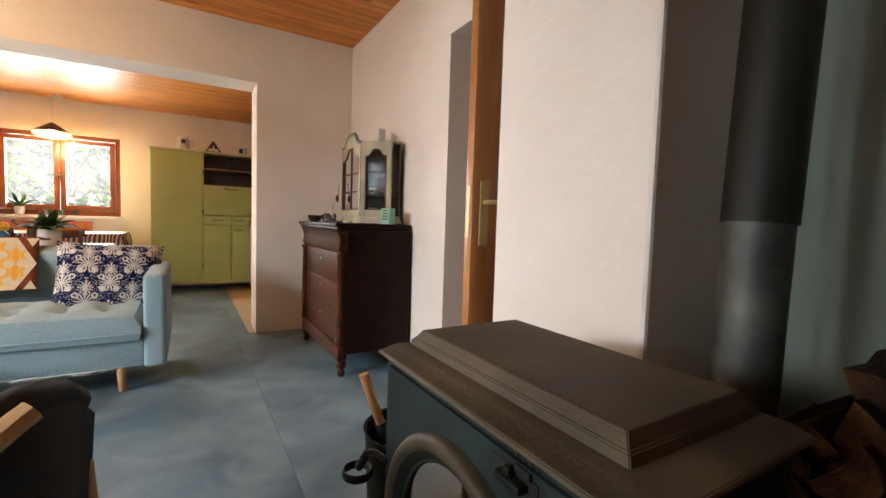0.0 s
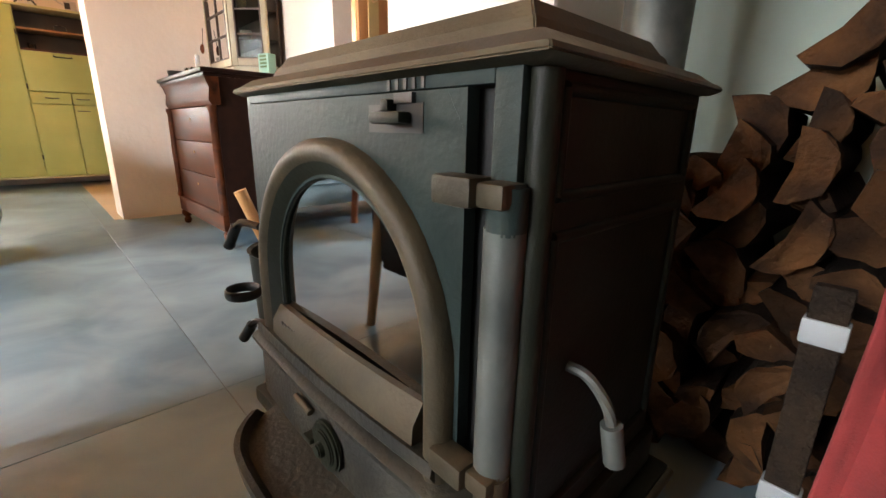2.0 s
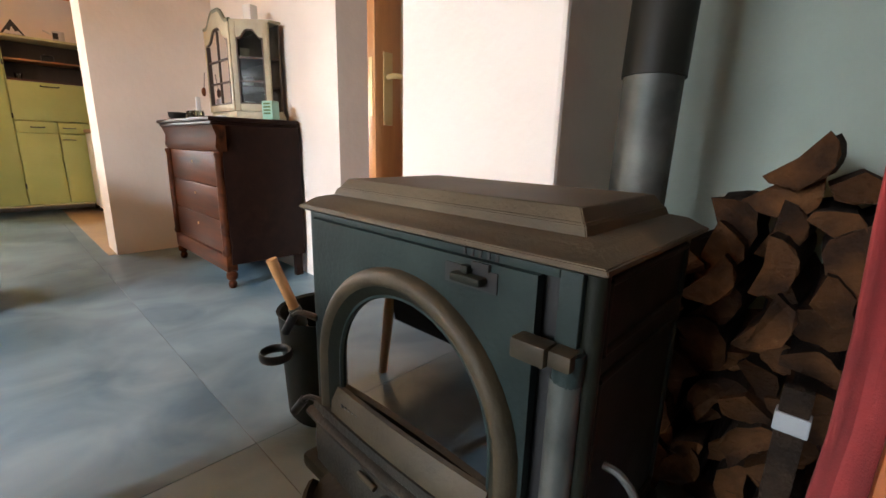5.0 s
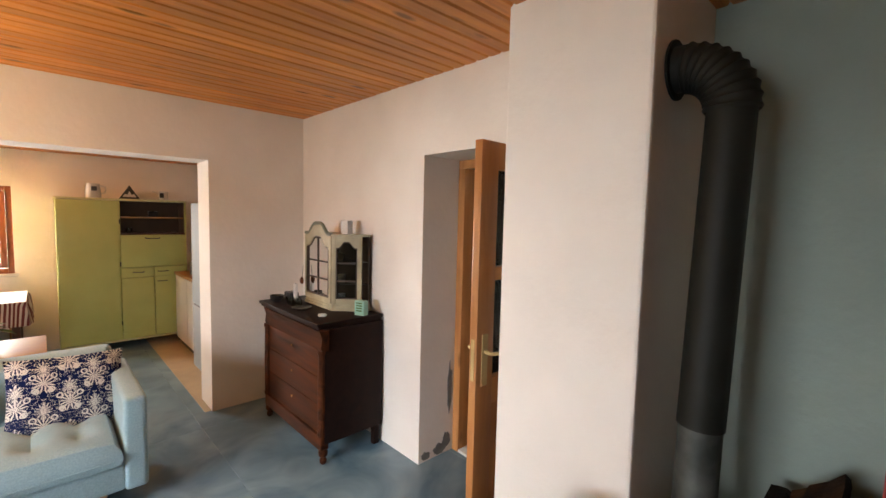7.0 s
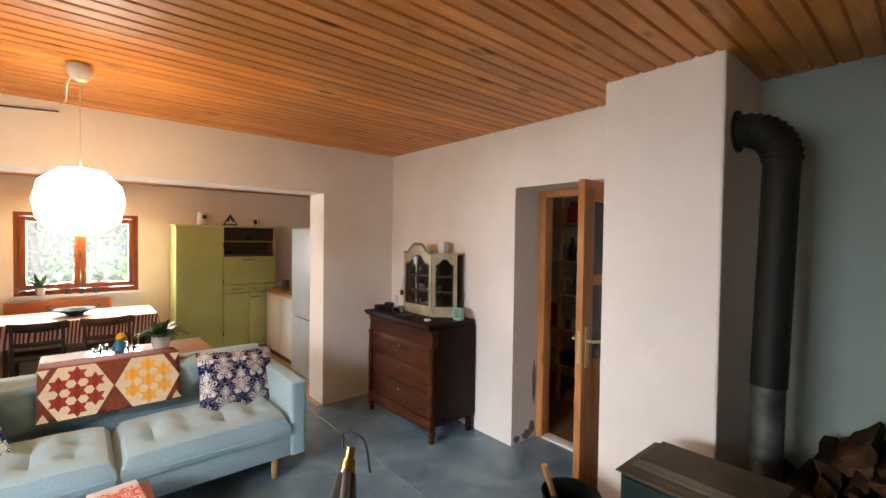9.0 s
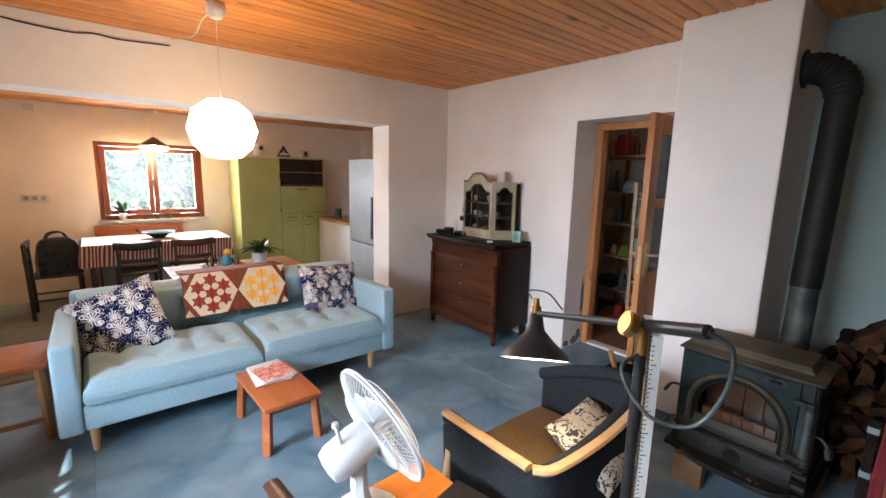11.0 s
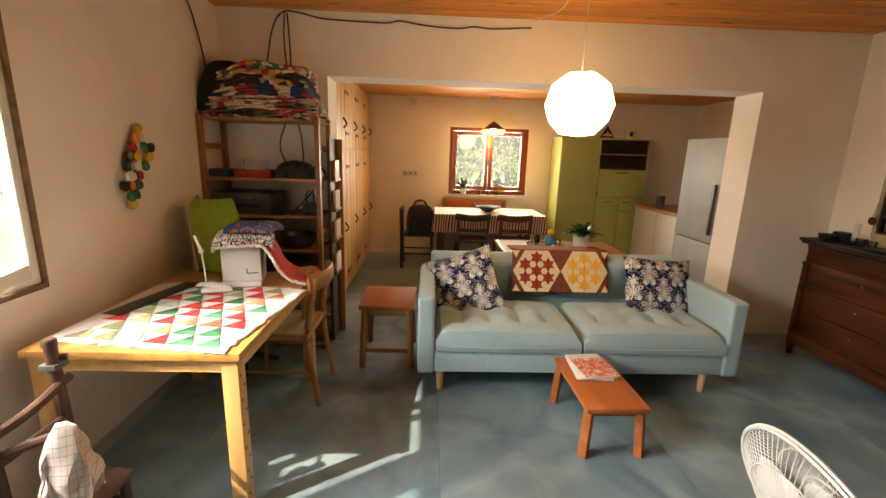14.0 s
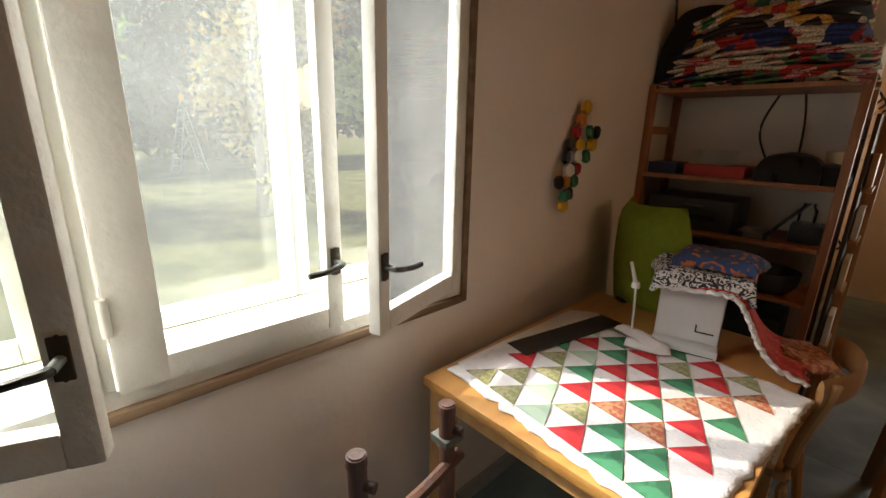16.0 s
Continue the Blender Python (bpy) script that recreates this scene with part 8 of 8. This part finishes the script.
def flaking(seed, w, h, n=26):
    rf = random.Random(seed)
    return prism([(w * (0.5 + 0.5 * math.cos(2 * math.pi * i / n) * rf.uniform(0.6, 1.0)), h * (0.5 + 0.5 * math.sin(2 * math.pi * i / n) * rf.uniform(0.55, 1.0))) for i in range(n)], 0.003, "y")


M["bare_plaster"] = mat("flaked_grey_plaster", (0.22, 0.22, 0.21), (0.14, 0.14, 0.135), scale=14, rough=0.95, bump=0.6, bscale=60)
for x, z, w, h, sd in ((1.30, 0.004, 0.10, 0.07, 1), (1.40, 0.004, 0.16, 0.09, 2), (1.50, 0.02, 0.09, 0.14, 3), (1.54, 0.25, 0.055, 0.42, 4)):
    ob = structure("flaked_patch", flaking(sd, w, h), M["bare_plaster"], "flaked grey plaster low in the recess")
    ob.location = (x, RY1 - 0.004, z)

# ---- pantry behind the door ----
structure("pantry_floor", B(RX + 0.02, 0.7, -0.003, 3.2, 3.86, 0.004), M["pantry_wood"], "brown board floor of the pantry")
# added fill lamp that brightens the pantry, without a fixture
lamp("pantry_bulb", "POINT", 0.5, (1.0, 0.85, 0.65), pose(2.3, 1.2, 2.35), radius=0.05)
ps = thing("storage_shelf", (2.62, 2.2, 0), 0, "crowded wooden storage shelf in the pantry", "shelf")
for y in (-0.85, -0.30, 0.30, 0.85):
    part("post", B(-0.19, y - 0.02, 0, -0.15, y + 0.02, 2.3, 0.003), M["oak"], ps)
    part("post", B(0.27, y - 0.02, 0, 0.31, y + 0.02, 2.3, 0.003), M["oak"], ps)
levels = (0.35, 0.72, 1.08, 1.42, 1.80)
for z in levels:
    part("board", B(-0.2, -0.9, z, 0.32, 0.9, z + 0.022, 0.003), M["oak"], ps)
rk = random.Random(17)
tones = [M["paper"], M["red_box"], M["blue_dark"], M["mint"], M["cream"], M["black"], M["fridge"], M["lime"], M["oak"], M["grey_cloth"], M["blue_toy"]]
for z in (0.004,) + tuple(v + 0.023 for v in levels):
    y = 1.42
    while y < 2.98:
        w = rk.uniform(0.09, 0.2)
        k = rk.randrange(4)
        mm = rk.choice(tones)
        at = (2.52 + rk.uniform(-0.03, 0.05), y + w / 2, z)
        if k == 0:
            solo("storage_box", B(-0.12, -w / 2 + 0.005, 0, 0.12, w / 2 - 0.005, rk.uniform(0.1, 0.24), 0.004), mm, "storage box on the pantry shelf", "box", "pantry goods", loc=at, rz=rk.uniform(-6, 6))
        elif k == 1:
            solo("bottle", vessel("bottle", rk.uniform(0.9, 1.2)), rk.choice((M["clear"], M["leaf"], mm)), "bottle on the pantry shelf", "bottle", "pantry goods", loc=at)
        elif k == 2:
            solo("jar", vessel("jar", rk.uniform(1.1, 1.7)), rk.choice((M["clear"], M["cream"], mm)), "storage jar on the pantry shelf", "jar", "pantry goods", loc=at)
        else:
            solo("bag", puff(0.2, w, rk.uniform(0.1, 0.2), n=10, edge=0.8, seed=rk.random() * 9), mm, "filled bag on the pantry shelf", "bag", "pantry goods", loc=at)
        y += w + 0.01
ld = thing("step_ladder", (2.15, 1.85, 0), 0, "pale wooden step ladder standing in the pantry", "ladder")
for y in (-0.17, 0.17):
    part("rail", bar((0.10, y, 0), (-0.02, y * 0.8, 1.55), 0.03, 0.05), M["beech"], ld)
for i in range(5):
    part("step", B(-0.03 + 0.09 - i * 0.022, -0.16, 0.26 + i * 0.28, 0.05 + 0.09 - i * 0.022, 0.16, 0.28 + i * 0.28, 0.003), M["beech"], ld)

# ---- outdoors ----
ZG = -0.55
structure("ground", B(-90, -90, ZG - 0.2, 90, 90, ZG), M["grass"], "sunlit mown lawn around the house")


def leaf_mat(name, a, b):
    m = mat(name, a, b, scale=1.5, rough=0.7, bump=0, island=0.35, stain=0.3)
    n, l = m.node_tree.nodes, m.node_tree.links
    p = n["Principled BSDF"]
    tr = n.new("ShaderNodeBsdfTranslucent")
    mx = n.new("ShaderNodeMixShader"); mx.inputs[0].default_value = 0.65
    l.new(p.inputs["Base Color"].links[0].from_socket, tr.inputs[0])
    l.new(p.outputs[0], mx.inputs[1]); l.new(tr.outputs[0], mx.inputs[2])
    l.new(mx.outputs[0], n["Material Output"].inputs[0])
    return m


M["leaf_gold"] = leaf_mat("yellow_green_foliage", (0.46, 0.40, 0.10), (0.34, 0.24, 0.08))
M["leaf_green"] = leaf_mat("garden_foliage", (0.25, 0.44, 0.11), (0.13, 0.26, 0.06))
M["leaf_far"] = leaf_mat("far_wood_foliage", (0.10, 0.17, 0.11), (0.055, 0.105, 0.075))
M["bark"] = mat("tree_bark", (0.10, 0.07, 0.05), (0.05, 0.04, 0.03), scale=8, rough=0.9, bump=0.8)


def crown(blobs, count, size, seed):
    rnd = np.random.RandomState(seed)
    V, F = [], []
    for (bx, by, bz, r) in blobs:
        k = int(count * r * r)
        d = rnd.normal(size=(k, 3)); d /= np.linalg.norm(d, axis=1)[:, None]
        rad = r * (0.45 + 0.6 * rnd.rand(k)) * (1 + 0.25 * np.sin(d[:, 0] * 5 + bx) * np.cos(d[:, 2] * 4))
        c = d * rad[:, None] * (1, 1, 0.85) + (bx, by, bz)
        a = rnd.normal(size=(k, 3)); a /= np.linalg.norm(a, axis=1)[:, None]
        b = np.cross(a, rnd.normal(size=(k, 3))); b /= np.linalg.norm(b, axis=1)[:, None]
        s = size * (0.6 + 0.8 * rnd.rand(k))[:, None]
        base = len(V)
        for i in range(k):
            V += [tuple(c[i] - a[i] * s[i]), tuple(c[i] + b[i] * s[i] * 0.5), tuple(c[i] + a[i] * s[i]), tuple(c[i] - b[i] * s[i] * 0.5)]
            F.append((base + 4 * i, base + 4 * i + 1, base + 4 * i + 2, base + 4 * i + 3))
    me = bpy.data.meshes.new("crown")
    me.from_pydata(V, [], F)
    return me


def tree(x, y, h, r, seed, mm, label, count=620, size=0.085, low=0.25):
    rnd = random.Random(seed)
    t = thing("tree", (x, y, ZG), 0, label, "tree")
    tk = tube([(0, 0, 0), (0.05, 0.03, h * 0.3), (-0.04, 0.05, h * 0.6), (0.02, 0, h * 0.85)], [0.05 * h ** 0.5 + 0.03, 0.02], n=10)
    part("trunk", tk, M["bark"], t)
    blobs = []
    for i in range(9):
        a = rnd.uniform(0, 6.28)
        q = rnd.uniform(0.2, 0.8) * r
        z = h * rnd.uniform(low, 0.95)
        blobs.append((q * math.cos(a), q * math.sin(a), z, r * rnd.uniform(0.40, 0.62)))
        part("limb", tube([(0, 0, z * 0.6), (q * 0.5 * math.cos(a), q * 0.5 * math.sin(a), z * 0.85), (q * math.cos(a), q * math.sin(a), z)], [0.04, 0.012], n=6, steps=4), M["bark"], t)
    me = crown(blobs, count, size, seed)
    me.materials.append(mm)
    ob = new("crown", me); ob.parent = t
    return t


def step_ladder(x, y, rz, high=2.63, half=0.78, wide=0.46):
    t = thing("step_ladder", (x, y, ZG), rz, "silver aluminium stepladder standing open on the lawn", "ladder")
    for side, rungs in ((-1, 8), (1, 8)):
        for e in (-1, 1):
            part("rail", rod((e * wide / 2, side * half, 0), (e * wide * 0.36, side * 0.05, high), 0.032, 0.028, n=8), M["ladder"], t)
        for i in range(1, rungs + 1):
            f = i / (rungs + 0.6)
            w, yy = wide * (0.5 - 0.14 * f), side * (half + (0.05 - half) * f)
            part("rung", rod((-w, yy, high * f), (w, yy, high * f), 0.018, n=8), M["ladder"], t)
    part("hinge", B(-wide * 0.40, -0.07, high - 0.06, wide * 0.40, 0.07, high, 0.008), M["ladder"], t)


M["ladder"] = mat("weathered_aluminium", (0.62, 0.65, 0.68), (0.50, 0.53, 0.56), scale=6, rough=0.45, bump=0.1, bscale=60, stain=0.2)
step_ladder(-24.7, 6.13, 33)
tree(-13.0, 4.85, 5.4, 1.75, 1, M["leaf_gold"], "yellowing garden tree beyond the window", 620, 0.10, 0.12)
tree(-11.0, 7.2, 4.6, 1.7, 2, M["leaf_green"], "green garden shrub beyond the window", 420, 0.10, 0.12)
tree(-17.0, 1.0, 5.5, 2.2, 4, M["leaf_green"], "green garden tree beyond the lawn", 300, 0.13, 0.2)
tree(-1.9, 10.6, 3.4, 1.5, 7, M["leaf_green"], "green garden shrub behind the kitchen", 190, 0.08, 0.1)
tree(-0.2, 11.4, 3.8, 1.7, 8, M["leaf_green"], "yellow-green garden shrub behind the kitchen", 190, 0.08, 0.1)
tree(-3.9, 12.2, 4.2, 1.8, 9, M["leaf_green"], "green garden shrub behind the kitchen", 170, 0.09, 0.1)
rw = random.Random(23)
blobs = []
for i in range(70):
    u = i / 69
    blobs.append((-34 + rw.uniform(-2, 2), -26 + 64 * u, ZG + rw.uniform(1.2, 10.5), rw.uniform(2.6, 4.2)))
for i in range(22):
    u = i / 21
    blobs.append((-24 + 44 * u, 24 + rw.uniform(-2, 2), ZG + rw.uniform(1.5, 6.5), rw.uniform(2.4, 3.6)))
me = crown(blobs, 85, 0.40, 3)
me.materials.append(M["leaf_far"])
tagged(new("far_woods", me), "distant blue-green line of woods", kind="stuff")

# ---- floor panels ----
px = [-4.1, -3.31, -2.09, -0.87, 0.35, 1.57, 1.70]
py = [-2.1, -1.29, 1.15, 3.59, 6.03, 7.0]
for i in range(len(px) - 1):
    for j in range(len(py) - 1):
        ob = new("floor_panel", mesh_of("floor_panel", B(px[i] + 0.0008, py[j] + 0.0008, -0.003, px[i + 1] - 0.0008, py[j + 1] - 0.0008, 0.0, 0.0008, 1), M["floor"]))
        ob.parent = base
